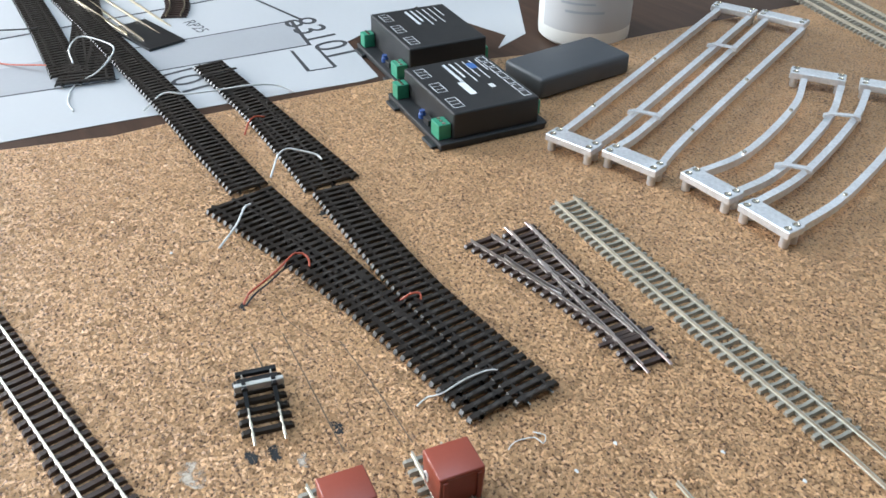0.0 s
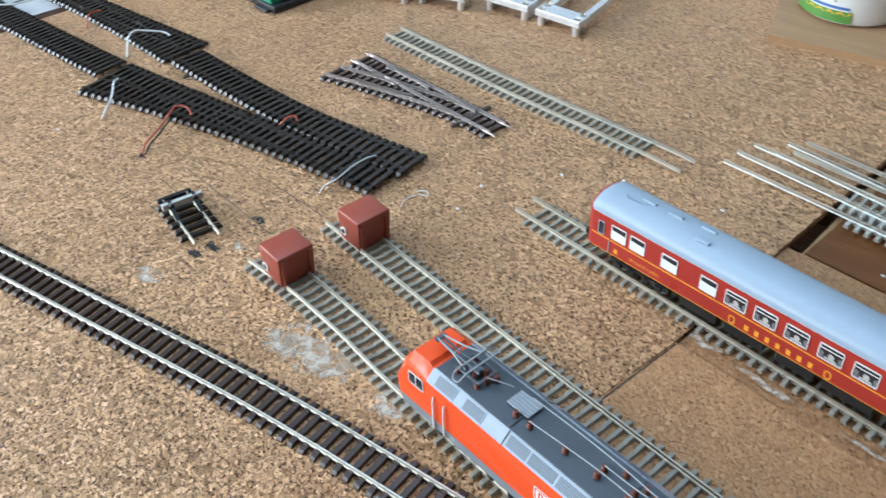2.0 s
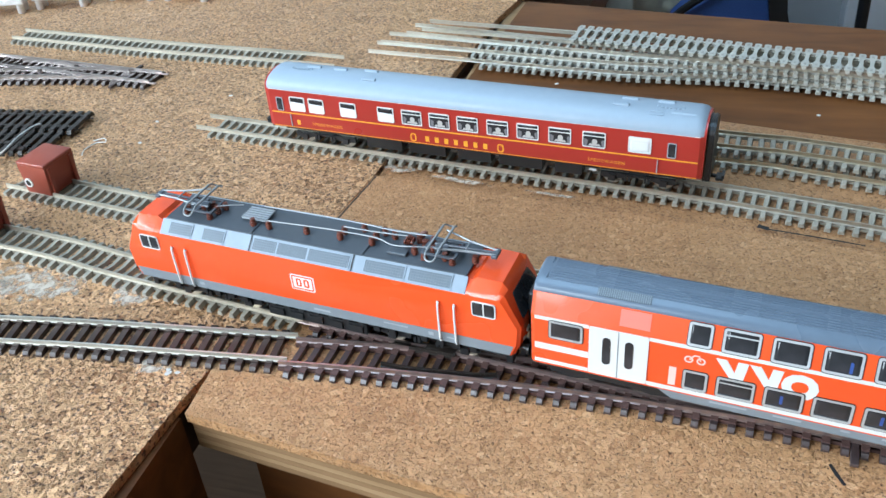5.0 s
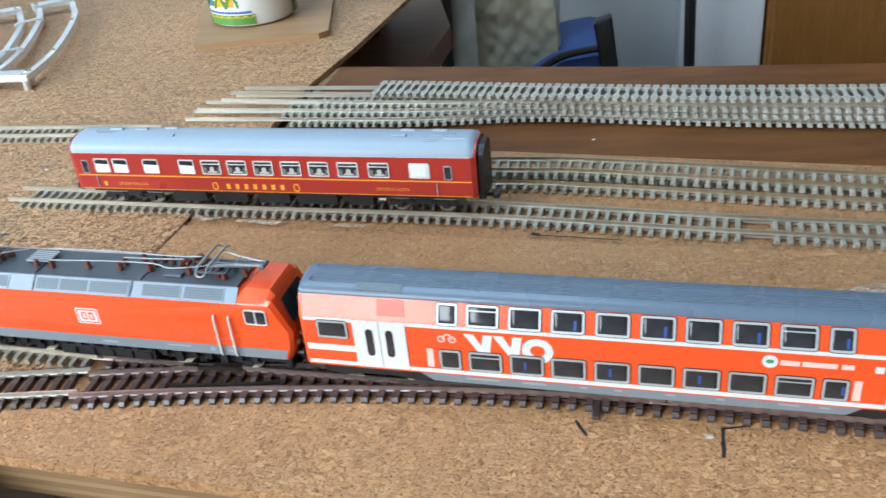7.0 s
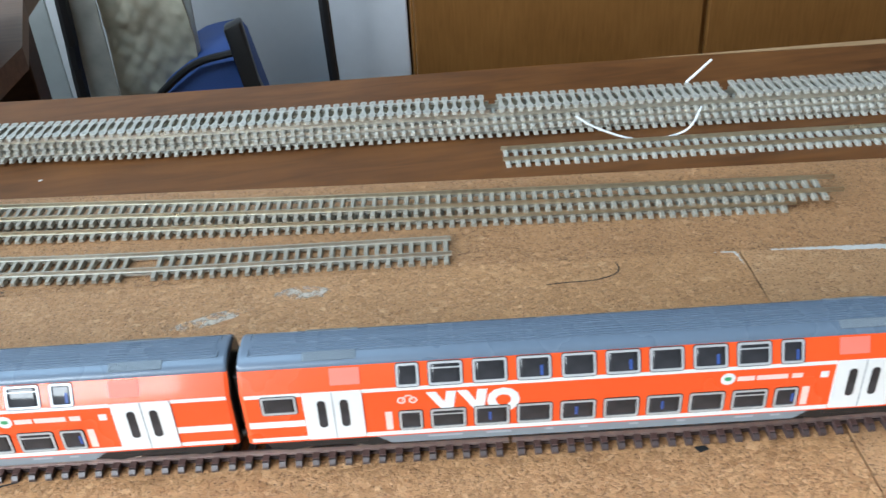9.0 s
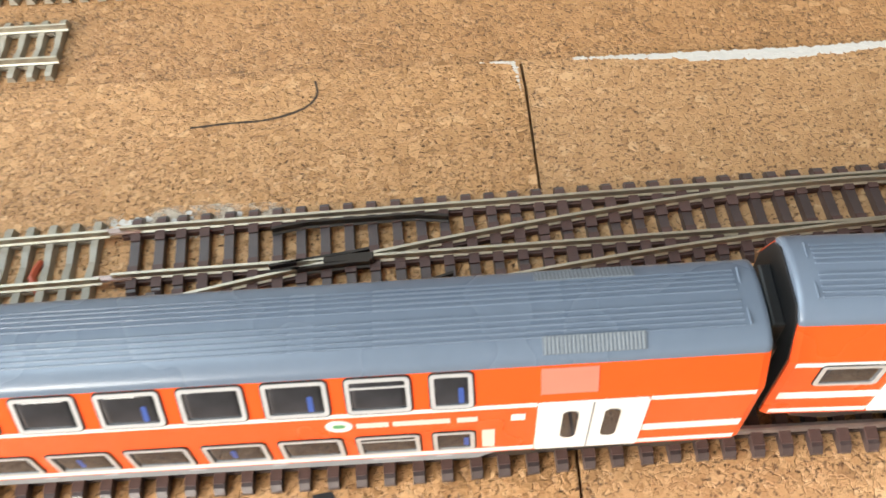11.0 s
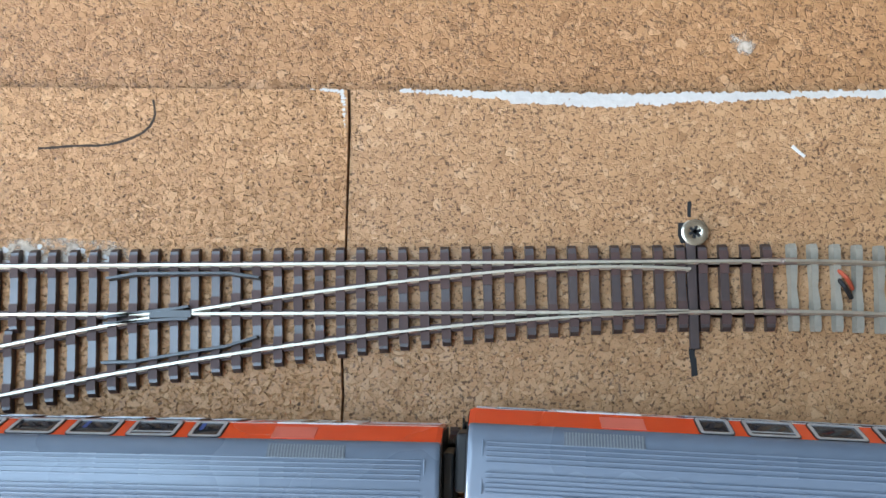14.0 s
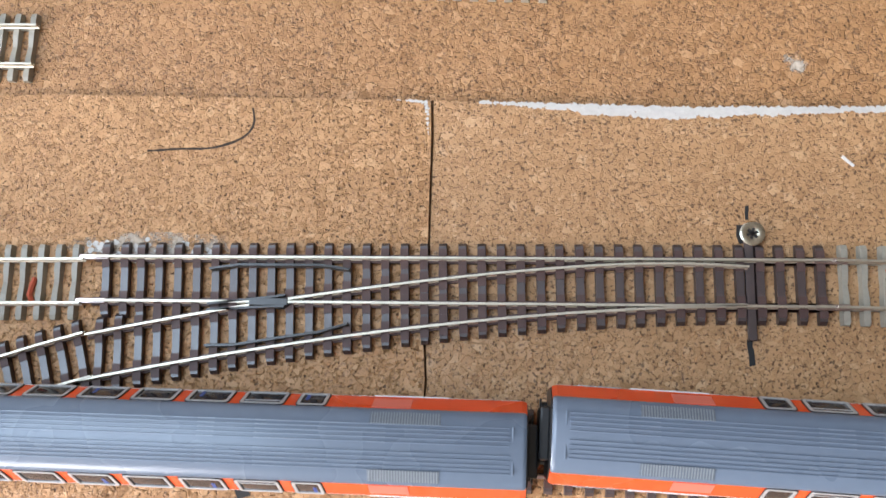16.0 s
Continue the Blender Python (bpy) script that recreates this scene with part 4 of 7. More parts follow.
def framed_window(parent, m, w, h, pane=None, frame_mat=None, bar=False, r=0.8, edge=0.5, seal=False):
    """A pane sunk in a proud frame; the frame is the part, the pane and the bar lie in it."""
    fm = frame_mat or FRAME_SILVER
    fr = part("window_frame", cached(("window_frame", w, h, fm.name), lambda: ring_plate(w, h, r, edge, 0.32), fm), None, parent, at=m)
    if seal:
        part("window_seal", cached(("window_seal", w, h), lambda: ring_plate(w + 0.5, h + 0.5, r + 0.2, 0.35, 0.2), BLACK_PLASTIC), None, fr)
    part("pane", cached(("pane", w, h, (pane or DARK_GLASS).name), lambda: bowed_pane(w - 0.5, h - 0.5, 0.04), pane or DARK_GLASS), None, fr)
    if bar:
        part("glazing_bar", cached(("glazing_bar", w, h), lambda: slab([(-w / 2 + 0.4, h * 0.2), (w / 2 - 0.4, h * 0.2), (w / 2 - 0.4, h * 0.2 + 0.4), (-w / 2 + 0.4, h * 0.2 + 0.4)], 0.1, 0.25), fm), None, fr)
    return fr


def bogie(parent, x, base, wheel_r=3.9, mat=None):
    """A bogie with its side frames, axle boxes and wheels."""
    mat = mat or BLACK_PLASTIC
    bm = bmesh.new()
    for s in (-1, 1):
        prism(bm, [(-base / 2 - 5, 3.2), (-base / 2 + 1, 2.4), (-3, 4.6), (3, 4.6), (base / 2 - 1, 2.4), (base / 2 + 5, 3.2), (base / 2 + 5, 5.4), (-base / 2 - 5, 5.4)], s * 8.2 - 0.8, s * 8.2 + 0.8, "y")
        for ax in (-base / 2, base / 2):
            quad_box(bm, ax - 1.5, ax + 1.5, s * 9.4 - 0.7, s * 9.4 + 0.7, 2.2, 5.0)
        for ax in (-5, -3.4, 3.4, 5):
            quad_box(bm, ax - 0.5, ax + 0.5, s * 9.3 - 0.5, s * 9.3 + 0.5, 2.6, 5.2)
    quad_box(bm, -4, 4, -8, 8, 3.8, 6.8)
    b = part("bogie", bm, mat, parent, at=at_mm(x, 0, 0))
    for ax in (-base / 2, base / 2):
        for s in (-1, 1):
            part("wheel", cached(("wheel", wheel_r), lambda: lathe([(wheel_r + 0.5, -0.9), (wheel_r + 0.5, -0.5), (wheel_r, -0.4), (wheel_r, 0.7), (wheel_r - 0.8, 0.8)], 20), RAIL_STEEL, True), None, b,
                 at=at_mm(ax, s * 6.2, wheel_r, 0, 90 * s))
    return b


# ---- double-deck coach
CL = 219.8
DECK_LOW, DECK_MID, DECK_TOP, ROOF_Z = 6.5, 26.5, 33.7, 37.3
HW, HT = 11.5, 8.5
LEAN = math.degrees(math.atan2(HW - HT, DECK_TOP - DECK_MID))
UPPER = ((-58.5, 6.9), (-46.9, 10.4), (-33.3, 10.4), (-19.8, 10.4), (-6.1, 10.4), (7.4, 10.4), (20.7, 10.4), (34.1, 10.4), (47.4, 10.4), (59.2, 6.9))
LOWER = ((-58.4, 7.2), (-46.7, 10.9), (-33.1, 10.9), (-19.7, 10.9), (-6.1, 10.9), (7.4, 10.9), (20.9, 10.9), (34.2, 10.9), (47.6, 10.9), (59.0, 7.2))


def roof_arc(hw, z0, z1, n=16):
    return [(hw * math.cos(math.pi * k / n), z0 + (z1 - z0) * math.sin(math.pi * k / n) ** 0.85) for k in range(n + 1)]


def double_deck_coach(x, y, ang):
    ob = thing("double_deck_coach", "red double-deck model coach with white doors and grey roof", "model coach", x, y, RAIL_TOP, ang, group="double-deck coaches")
    sec = [(HW, DECK_LOW), (HW, DECK_MID), (HT, DECK_TOP), (-HT, DECK_TOP), (-HW, DECK_MID), (-HW, DECK_LOW)]
    tip = [(a * 0.97, b + 0.4 if b < 10 else b) for a, b in sec]
    part("body", loft([(-CL / 2, tip), (-CL / 2 + 1.2, sec), (CL / 2 - 1.2, sec), (CL / 2, tip)]), TRAFFIC_RED, ob)
    arc, arc_mid, arc_tip = roof_arc(HT + 0.12, DECK_TOP, ROOF_Z), roof_arc(HT + 0.08, DECK_TOP, ROOF_Z - 0.08), roof_arc(HT - 0.15, DECK_TOP, ROOF_Z - 0.4)
    roof = part("roof", loft([(-CL / 2 + 0.1, arc_tip), (-CL / 2 + 0.5, arc_mid), (-CL / 2 + 1.2, arc), (CL / 2 - 1.2, arc), (CL / 2 - 0.5, arc_mid), (CL / 2 - 0.1, arc_tip)]), ROOF_GREY, ob, "grey finely ribbed roof", smooth=True)
    # fine ribs along both flanks of the roof
    for k in (-5, -4, -3, -2, -1, 1, 2, 3, 4, 5):
        t = math.pi * (0.5 + k * 0.04)
        yy, zz = (HT + 0.12) * math.cos(t), DECK_TOP + (ROOF_Z - DECK_TOP) * math.sin(t) ** 0.85
        part("roof_rib", cached(("roof_rib", CL), lambda: box(-CL / 2 + 4, CL / 2 - 4, -0.17, 0.17, -0.2, 0.2, 0.06, 1), ROOF_GREY), None, roof, at=at_mm(0, yy, zz))
    for s in (-1, 1):
        for u in (-82, 82):
            yy = 6.4
            zz = DECK_TOP + (ROOF_Z - DECK_TOP) * math.sin(math.acos(yy / (HT + 0.12))) ** 0.85
            g = part("roof_grille", cached(("roof_grille",), lambda: box(-8.2, 8.2, -1.5, 1.5, -0.3, 0.12), MESH_GREY), None, roof, at=at_mm(u, s * yy, zz, 0, -s * 27))
            for i in range(25):
                part("louvre", cached(("louvre",), lambda: box(-0.13, 0.13, -1.4, 1.4, 0.05, 0.24), GREY_PAINT), None, g, at=at_mm(-7.7 + 0.642 * i, 0, 0))
    for e in (-1, 1):
        part("end_rib", box(-0.2, 0.2, -5.4, 5.4, 0, 0.25, 0.08, 1), ROOF_GREY, roof, at=at_mm(e * (CL / 2 - 3.2), 0, ROOF_Z - 0.35))
    # inner ends and gangways
    for e in (-1, 1):
        part("gangway", box(*sorted((e * CL / 2, e * (CL / 2 + 2.6))), -6.2, 6.2, 7, 30, 0.6), BLACK_PLASTIC, ob, "black rubber gangway")
        # black plate paints the gap's shade over the red coach end
        ep = bmesh.new()
        prism(ep, [(a * 0.93, z) for a, z in ((HW, 7), (HW, DECK_MID), (HT, DECK_TOP), (HT * 0.7, ROOF_Z - 1.6), (-HT * 0.7, ROOF_Z - 1.6), (-HT, DECK_TOP), (-HW, DECK_MID), (-HW, 7))], e * (CL / 2 - 0.3), e * (CL / 2 + 0.25), "x")
        part("end_plate", ep, BLACK_PLASTIC, ob, "black plate for the shade between the coaches")
        part("coupler", box(*sorted((e * (CL / 2 - 6), e * (CL / 2 + 3.0))), -1.6, 1.6, 4.0, 6.4, 0.3), BLACK_PLASTIC, ob)
        for yy in (-7, 7):
            part("buffer", cached(("coach_buffer",), lambda: lathe([(0.9, 0), (0.9, 1.6), (1.7, 1.7), (1.7, 2.2)], 14), BLACK_PLASTIC), None, ob, at=at_mm(e * (CL / 2 - 0.1), yy, 8.2, 0, 0, 90 * e))
    # deep grey belly between the bogies and dark gear over them
    bm = bmesh.new()
    prism(bm, [(-70, 6.6), (-65, 3.2), (63, 3.2), (68, 6.6)], -HW + 0.35, HW - 0.35, "y")
    part("belly", bm, GREY_PAINT, ob, "grey lower body between the bogies")
    part("underframe", box(-CL / 2 + 3, CL / 2 - 3, -8.4, 8.4, 5.0, 6.8), BLACK_PLASTIC, ob)
    bogie(ob, -84, 21)
    bogie(ob, 84, 21)
    for u in (-84, 84):
        for sy in (-1, 1):
            sk = bmesh.new()
            prism(sk, [(-21, 6.8), (-19.5, 3.4), (-13, 2.2), (-6, 3.4), (6, 3.4), (13, 2.2), (19.5, 3.4), (21, 6.8)], *sorted((sy * 9.9, sy * 10.7)), "y")
            part("bogie_cover", sk, BLACK_PLASTIC, ob, "black bogie side frame", at=at_mm(u, 0, 0))
    out = 0.02
    for s in (-1, 1):
        flip = 1 if s < 0 else -1

        def low(u, z):
            return wall_matrix(u, s * (HW + out), z, s)

        def up(u, z):
            return wall_matrix(u, s * (HW - (z - DECK_MID) / (DECK_TOP - DECK_MID) * (HW - HT) + out), z, s, LEAN)

        for i, (u, w) in enumerate(UPPER):
            f = framed_window(ob, up(u, 29.9), w, 7.4, bar=i in (1, 8), edge=0.72, seal=True)
            if i in (3, 5, 7, 9):
                part("seat_back", cached(("seat_back",), lambda: slab(round_rect(0.9, 3.4, 0.4, 3), 0.19, 0.23), SEAT_BLUE), None, f, "blue seat behind the glass", at=at_mm(w * 0.22, -1.0, 0))
        for i, (u, w) in enumerate(LOWER):
            f = framed_window(ob, low(u, 12.85), w, 7.7, bar=i in (1, 8), edge=0.72, seal=True)
            if i in (2, 4, 6, 9):
                part("seat_back", cached(("seat_back",), lambda: slab(round_rect(0.9, 3.4, 0.4, 3), 0.19, 0.23), SEAT_BLUE), None, f, "blue seat behind the glass", at=at_mm(-w * 0.05 if i < 9 else w * 0.3, -0.2, 0))
        framed_window(ob, low(-98.6, 21.8), 10.8, 7.0, edge=0.72, seal=True)

        # white bands
        def band(u0, u1, z0, z1, m=WHITE_PAINT, nm="stripe"):
            a, c = sorted((flip * u0, flip * u1))
            part(nm, slab([(a, 0), (c, 0), (c, z1 - z0), (a, z1 - z0)], 0, 0.06), m, ob, at=wall_matrix(0, s * (HW + out), z0, s))

        for u0, u1, z0, z1 in ((-108.7, -91.3, 25.0, 26.4), (-72.8, 73.0, 25.0, 26.4), (91.6, 108.7, 25.0, 26.4), (-72.8, 73.0, 7.0, 8.6), (-108.7, -91.3, 7.2, 8.7), (91.6, 108.7, 7.2, 8.7), (-108.7, -91.3, 12.9, 15.4), (91.6, 108.7, 12.6, 15.1)):
            band(u0, u1, z0, z1)
        for u in (-77.6, 78.2):
            part("side_grille", slab([(-4.6, -2.7), (4.6, -2.7), (4.6, 2.7), (-4.6, 2.7)], 0, 0.12), PALE_RED, ob, "pale red grille panel", at=up(u, 30.6))
        # double doors with oval windows
        for u in (-82.0, 82.3):
            d = part("door", slab(round_rect(18.3, 19.0, 0.5, 2), 0, 0.3), WHITE_PAINT, ob, "white double door", at=low(u, 16.8))
            for dx in (-3.5, 3.5):
                part("door_window", cached(("door_window",), lambda: plate(2.6, 10.9, 1.25, 0.12), DARK_GLASS), None, d, at=at_mm(dx - 0.1, 0.8, 0.3))
            part("door_gap", cached(("door_gap",), lambda: slab([(-0.14, -9.4), (0.14, -9.4), (0.14, 9.4), (-0.14, 9.4)], 0, 0.05), GREY_PAINT), None, d, at=at_mm(0, 0, 0.3))
            part("step", box(-10.0, 10.0, -0.8, 0.8, -0.9, 0.9, 0.2), BLACK_PLASTIC, ob, at=at_mm(u, s * (HW - 1.3), 5.2))
        # printed emblem: two white wedges and a ring, partly hidden by the windows, and the small marks
        wedge = [(-4.7, 3.5), (-1.5, 3.5), (1.0, -0.9), (1.7, 3.5), (4.7, 3.5), (3.6, -4.0), (0.2, -4.0)]
        for u, z in ((-48.6, 20.2), (-39.0, 20.2)):
            part("emblem", slab(wedge, 0, 0.07), WHITE_PAINT, ob, "white printed wedge", at=low(u, z))
        part("emblem", ring_plate(10.2, 9.6, 4.7, 2.7, 0.07), WHITE_PAINT, ob, "white printed ring", at=low(-29.4, 18.9))
        bike = bmesh.new()
        for cx in (-1.8, 1.8):
            for k in range(12):
                a0, a1 = 2 * math.pi * k / 12, 2 * math.pi * (k + 1) / 12
                prism(bike, [(cx + 1.35 * math.cos(a0), 1.35 * math.sin(a0)), (cx + 1.35 * math.cos(a1), 1.35 * math.sin(a1)), (cx + 0.85 * math.cos(a1), 0.85 * math.sin(a1)), (cx + 0.85 * math.cos(a0), 0.85 * math.sin(a0))], 0, 0.06)
        prism(bike, [(-1.8, -0.1), (-0.4, 2.1), (1.3, 2.1), (1.8, 0), (1.4, 0), (1.0, 1.6), (-0.1, 1.6), (-1.4, -0.1)], 0, 0.06)
        part("pictogram", bike, SHARED[("wp",)], ob, "pale bicycle pictogram", at=low(-59.1, 21.0))
        for u in (-65.2, 65.0):
            part("class_mark", slab([(-1.1, -3.7), (1.1, -3.7), (1.1, 3.7), (-1.1, 3.7)], 0, 0.06), SHARED[("wp",)], ob, at=low(u, 13.0))
        part("round_mark", slab(round_rect(4.5, 4.6, 2.2, 5), 0, 0.06), WHITE_PAINT, ob, at=low(40.0, 21.6))
        part("round_mark_centre", slab(round_rect(2.2, 1.4, 0.6, 3), 0.06, 0.1), GREEN_PRINT, ob, at=low(40.0, 21.6))
        for u, w in ((45.6, 5.4), (53.8, 9.6), (61.5, 3.4)):
            part("print_bar", slab([(-w / 2, -0.9), (w / 2, -0.9), (w / 2, 0.9), (-w / 2, 0.9)], 0, 0.06), SHARED[("wp",)], ob, at=low(u, 21.4))
        part("print_bar", slab([(-1.2, -1.2), (1.2, -1.2), (1.2, 1.2), (-1.2, 1.2)], 0, 0.06), WHITE_PAINT, ob, at=low(70.0, 21.2))
        for u, w in ((-48, 11), (-31, 8), (-15, 2.5), (-4, 2.5), (12, 3), (27, 2.5), (47, 6), (57, 3)):
            part("print_bar", slab([(-w / 2, -0.35), (w / 2, -0.35), (w / 2, 0.35), (-w / 2, 0.35)], 0, 0.06), LIGHT_GREY, ob, at=wall_matrix(u, s * (HW - 0.34), 5.3, s))
    return ob


SEAT_BLUE = material("blue_seat", (0.03, 0.07, 0.26), 0.4)
SHARED[("wp",)] = material("washed_print", (0.84, 0.56, 0.50), 0.4)
double_deck_coach(-315.2, 25.2, -7.75)
double_deck_coach(-94.4, -5.9, -8.0)
double_deck_coach(128.7, -36.5, -9.8)

# ---- red dining car
ML = 204.5
MU = ML / 743.0


def dining_x(px):
    """From a length scale on which the car body runs from 362 to 1105."""
    return (px - 362) * MU - ML / 2


def dining_car(x, y, ang, z):
    ob = thing("dining_car", "wine-red model dining car with yellow lining and grey-blue roof", "model coach", x, y, z, ang)
    hw, z0, z1, zr = 11.6, 8.8, 28.7, 35.6
    sec = [(hw - 0.4, z0), (hw, z0 + 1), (hw, z1), (-hw, z1), (-hw, z0 + 1), (-hw + 0.4, z0)]
    tip = [(a * 0.94, b) for a, b in sec]
    part("body", loft([(-ML / 2, tip), (-ML / 2 + 1.6, sec), (ML / 2 - 1.6, sec), (ML / 2, tip)]), DINING_RED, ob)
    arc = roof_arc(hw + 0.15, z1, zr, 16)
    arc_m, arc_t = roof_arc(hw - 0.1, z1, zr - 0.5, 16), roof_arc(hw - 1.0, z1, zr - 1.6, 16)
    roof = part("roof", loft([(-ML / 2 + 0.2, arc_t), (-ML / 2 + 1.6, arc_m), (-ML / 2 + 4, arc), (ML / 2 - 4, arc), (ML / 2 - 1.6, arc_m), (ML / 2 - 0.2, arc_t)]), ROOF_BLUE, ob, "light grey-blue arched roof", smooth=True)
    for px, yy in ((440, 1.5), (490, 1.5), (553, -4.6), (545, 3.5), (975, -3.2), (985, 2.6), (1040, 2.6)):
        zz = z1 + (zr - z1) * math.sin(math.acos(yy / hw)) ** 0.85
        part("roof_vent", box(-3.4, 3.4, -0.9, 0.9, -0.4, 0.8, 0.3), ROOF_BLUE, roof, at=at_mm(dining_x(px), yy, zz, 0, -math.degrees(math.asin(yy / hw)) * 0.8))
    for px0 in (402, 1030):
        for i in range(7):
            yy = -2.2 + (0.9 if i in (0, 6) else 0.0)
            part("roof_step", cached(("roof_step",), lambda: box(-0.5, 0.5, -0.5, 0.5, -0.1, 0.55, 0.12, 1), ROOF_BLUE), None, roof, at=at_mm(dining_x(px0) + 1.7 * i, yy, zr - 0.2, 0, 12))
    part("roof_hatch", box(-5, 5, -3.4, 3.4, -0.1, 0.25, 0.1), ROOF_BLUE, roof, at=at_mm(dining_x(1070), -7.4, zr - 2.5, 0, 38))
    for yy in (-5.5, -7.0):
        part("roof_rail", box(-3, 3, -0.2, 0.2, 0, 0.4), ROOF_BLUE, roof, at=at_mm(dining_x(1030), yy, z1 + (zr - z1) * math.sin(math.acos(yy / hw)) ** 0.85, 0, 35))
    for e in (-1, 1):
        wall_end = bmesh.new()
        prism(wall_end, [(-10.7, z0 + 0.3), (10.7, z0 + 0.3)] + [(a, z) for a, z in roof_arc(10.7, z1, zr - 1.5, 14)], *sorted((e * (ML / 2 - 0.5), e * (ML / 2 + 0.55))), "x")
        part("end_wall", wall_end, DINING_RED, ob)
        bellows = bmesh.new()
        for k in range(4 if e > 0 else 1):
            w = 8.9 - 0.35 * (k % 2)
            prism(bellows, [(-w, 7.0), (w, 7.0)] + [(a, z) for a, z in roof_arc(w, 26.5, 33.0 - 0.35 * (k % 2), 12)], *sorted((e * (ML / 2 + 0.5 + 0.75 * k), e * (ML / 2 + 1.3 + 0.75 * k))), "x")
        part("gangway", bellows, BLACK_PLASTIC, ob, "black ribbed gangway bellows")
        hook = box(*sorted((e * (ML / 2 - 5), e * (ML / 2 + 6))), -0.9, 0.9, 4.6, 5.8, 0.2)
        quad_box(hook, *sorted((e * (ML / 2 + 5.4), e * (ML / 2 + 8.5))), -2.6, 2.6, 4.4, 5.5)
        quad_box(hook, *sorted((e * (ML / 2 + 7.6), e * (ML / 2 + 8.8))), -2.4, 2.4, 5.4, 6.9)
        part("coupler", hook, BLACK_PLASTIC, ob, "black coupling hook")
        for yy in (-7, 7):
            part("buffer", lathe([(0.9, 0), (0.9, 1.8), (1.8, 1.9), (1.8, 2.4)], 14), BLACK_PLASTIC, ob, at=at_mm(e * ML / 2, yy, 10.2, 0, 0, 90 * e))
    under = bmesh.new()
    quad_box(under, -ML / 2 + 6, ML / 2 - 6, -8.5, 8.5, 6.4, 9.0)
    for a, b in ((-52, -34), (-30, -12), (-6, 10), (14, 34), (40, 52)):
        quad_box(under, a, b, -9.6, -3, 2.6, 8.6)
        quad_box(under, a + 3, b + 3, 3, 9.6, 2.6, 8.6)
    part("underframe", under, BLACK_PLASTIC, ob)
    bogie(ob, dining_x(462), 22)
    bogie(ob, dining_x(1010), 22)
    plain = [(422, 8.2, "curtain"), (459, 8.2, "curtain"), (520, 8.4, "curtain"), (590, 8.2, "curtain"), (1012, 9.6, "white")]
    tables = [637, 686, 735, 786, 836, 888, 942]
    for s in (-1, 1):
        fl = 1 if s < 0 else -1

        def wall(px, z):
            return wall_matrix(dining_x(px), s * (hw + 0.02), z, s)

        for px, w, what in plain:
            f = framed_window(ob, wall(px, 22.0), w, 7.4, pane=CURTAIN if what == "white" else DARK_GLASS, frame_mat=WHITE_PAINT, bar=what == "white", r=0.6, edge=0.45)
            if what == "curtain":
                part("curtain", cached(("curtain", w), lambda: slab([(-w / 2 + 0.4, -3.3), (w / 2 - 0.4, -3.3), (w / 2 - 0.4, 0.6), (-w / 2 + 0.4, 1.0)], 0.12, 0.2), CURTAIN), None, f)
        for px in tables:
            f = framed_window(ob, wall(px, 22.0), 10.0, 7.4, frame_mat=WHITE_PAINT, bar=True, r=0.6, edge=0.45)
            part("table_lamp", cached(("table_lamp",), lambda: slab(round_rect(2.3, 2.6, 1.1, 4, 0.3, -0.9), 0.16, 0.24), LAMP_GREY), None, f)
            part("tablecloth", cached(("tablecloth",), lambda: slab([(-2.4, -2.9), (2.9, -2.9), (2.4, -1.9), (-1.9, -1.9)], 0.14, 0.2), LAMP_GREY), None, f)
            part("seat_back", cached(("dining_seat",), lambda: slab([(-4.3, -3.2), (-2.9, -3.2), (-2.6, -0.4), (-3.6, 0.3), (-4.3, 0.1)], 0.14, 0.18), SHADE_GREY), None, f)
            part("seat_back", cached(("dining_seat_b",), lambda: slab([(4.3, -3.2), (3.4, -3.2), (3.1, -0.4), (3.7, 0.3), (4.3, 0.1)], 0.14, 0.18), SHADE_GREY), None, f)
        for px in (387, 1060):
            framed_window(ob, wall(px, 21.2), 3.6, 7.0, frame_mat=LIGHT_GREY, r=0.6, edge=0.35)
        for z, h, m in ((16.4, 0.6, YELLOW_PRINT), (28.5, 0.3, WHITE_PAINT), (9.3, 0.3, YELLOW_PRINT)):
            part("stripe", slab([(-ML / 2 + 1.7, 0), (ML / 2 - 1.7, 0), (ML / 2 - 1.7, h), (-ML / 2 + 1.7, h)], 0, 0.06), m, ob, "yellow lining" if m is YELLOW_PRINT else "", at=wall_matrix(0, s * (hw + 0.02), z, s))
        # company lettering as plain yellow bars with a crest at each end
        for px in (662, 679, 696, 713, 730, 747, 764):
            b = bmesh.new()
            prism(b, [(-0.95, -1.35), (0.95, -1.35), (0.95, 1.35), (-0.95, 1.35)], 0, 0.06)
            part("print_bar", b, YELLOW_PRINT, ob, at=wall(px, 12.0))
        for px in (637, 790):
            part("crest", ring_plate(3.0, 4.2, 1.2, 0.6, 0.06), YELLOW_PRINT, ob, "small yellow crest", at=wall(px, 12.0))
        for px in (475, 962):
            part("lettering", lettering("SPEISEWAGEN", 2.1, 0.04, 1.25), YELLOW_PRINT, ob, "yellow word on the side", at=wall(px, 12.2))
        part("print_bar", slab([(-0.9, -1.2), (0.9, -1.2), (0.9, 1.2), (-0.9, 1.2)], 0, 0.06), YELLOW_PRINT, ob, at=wall(419, 12.2))
        for px in (405, 1040):
            part("grab_rail", box(-0.18, 0.18, -3.2, 3.2, 0.1, 0.5), LIGHT_GREY, ob, at=wall(px, 13.0))
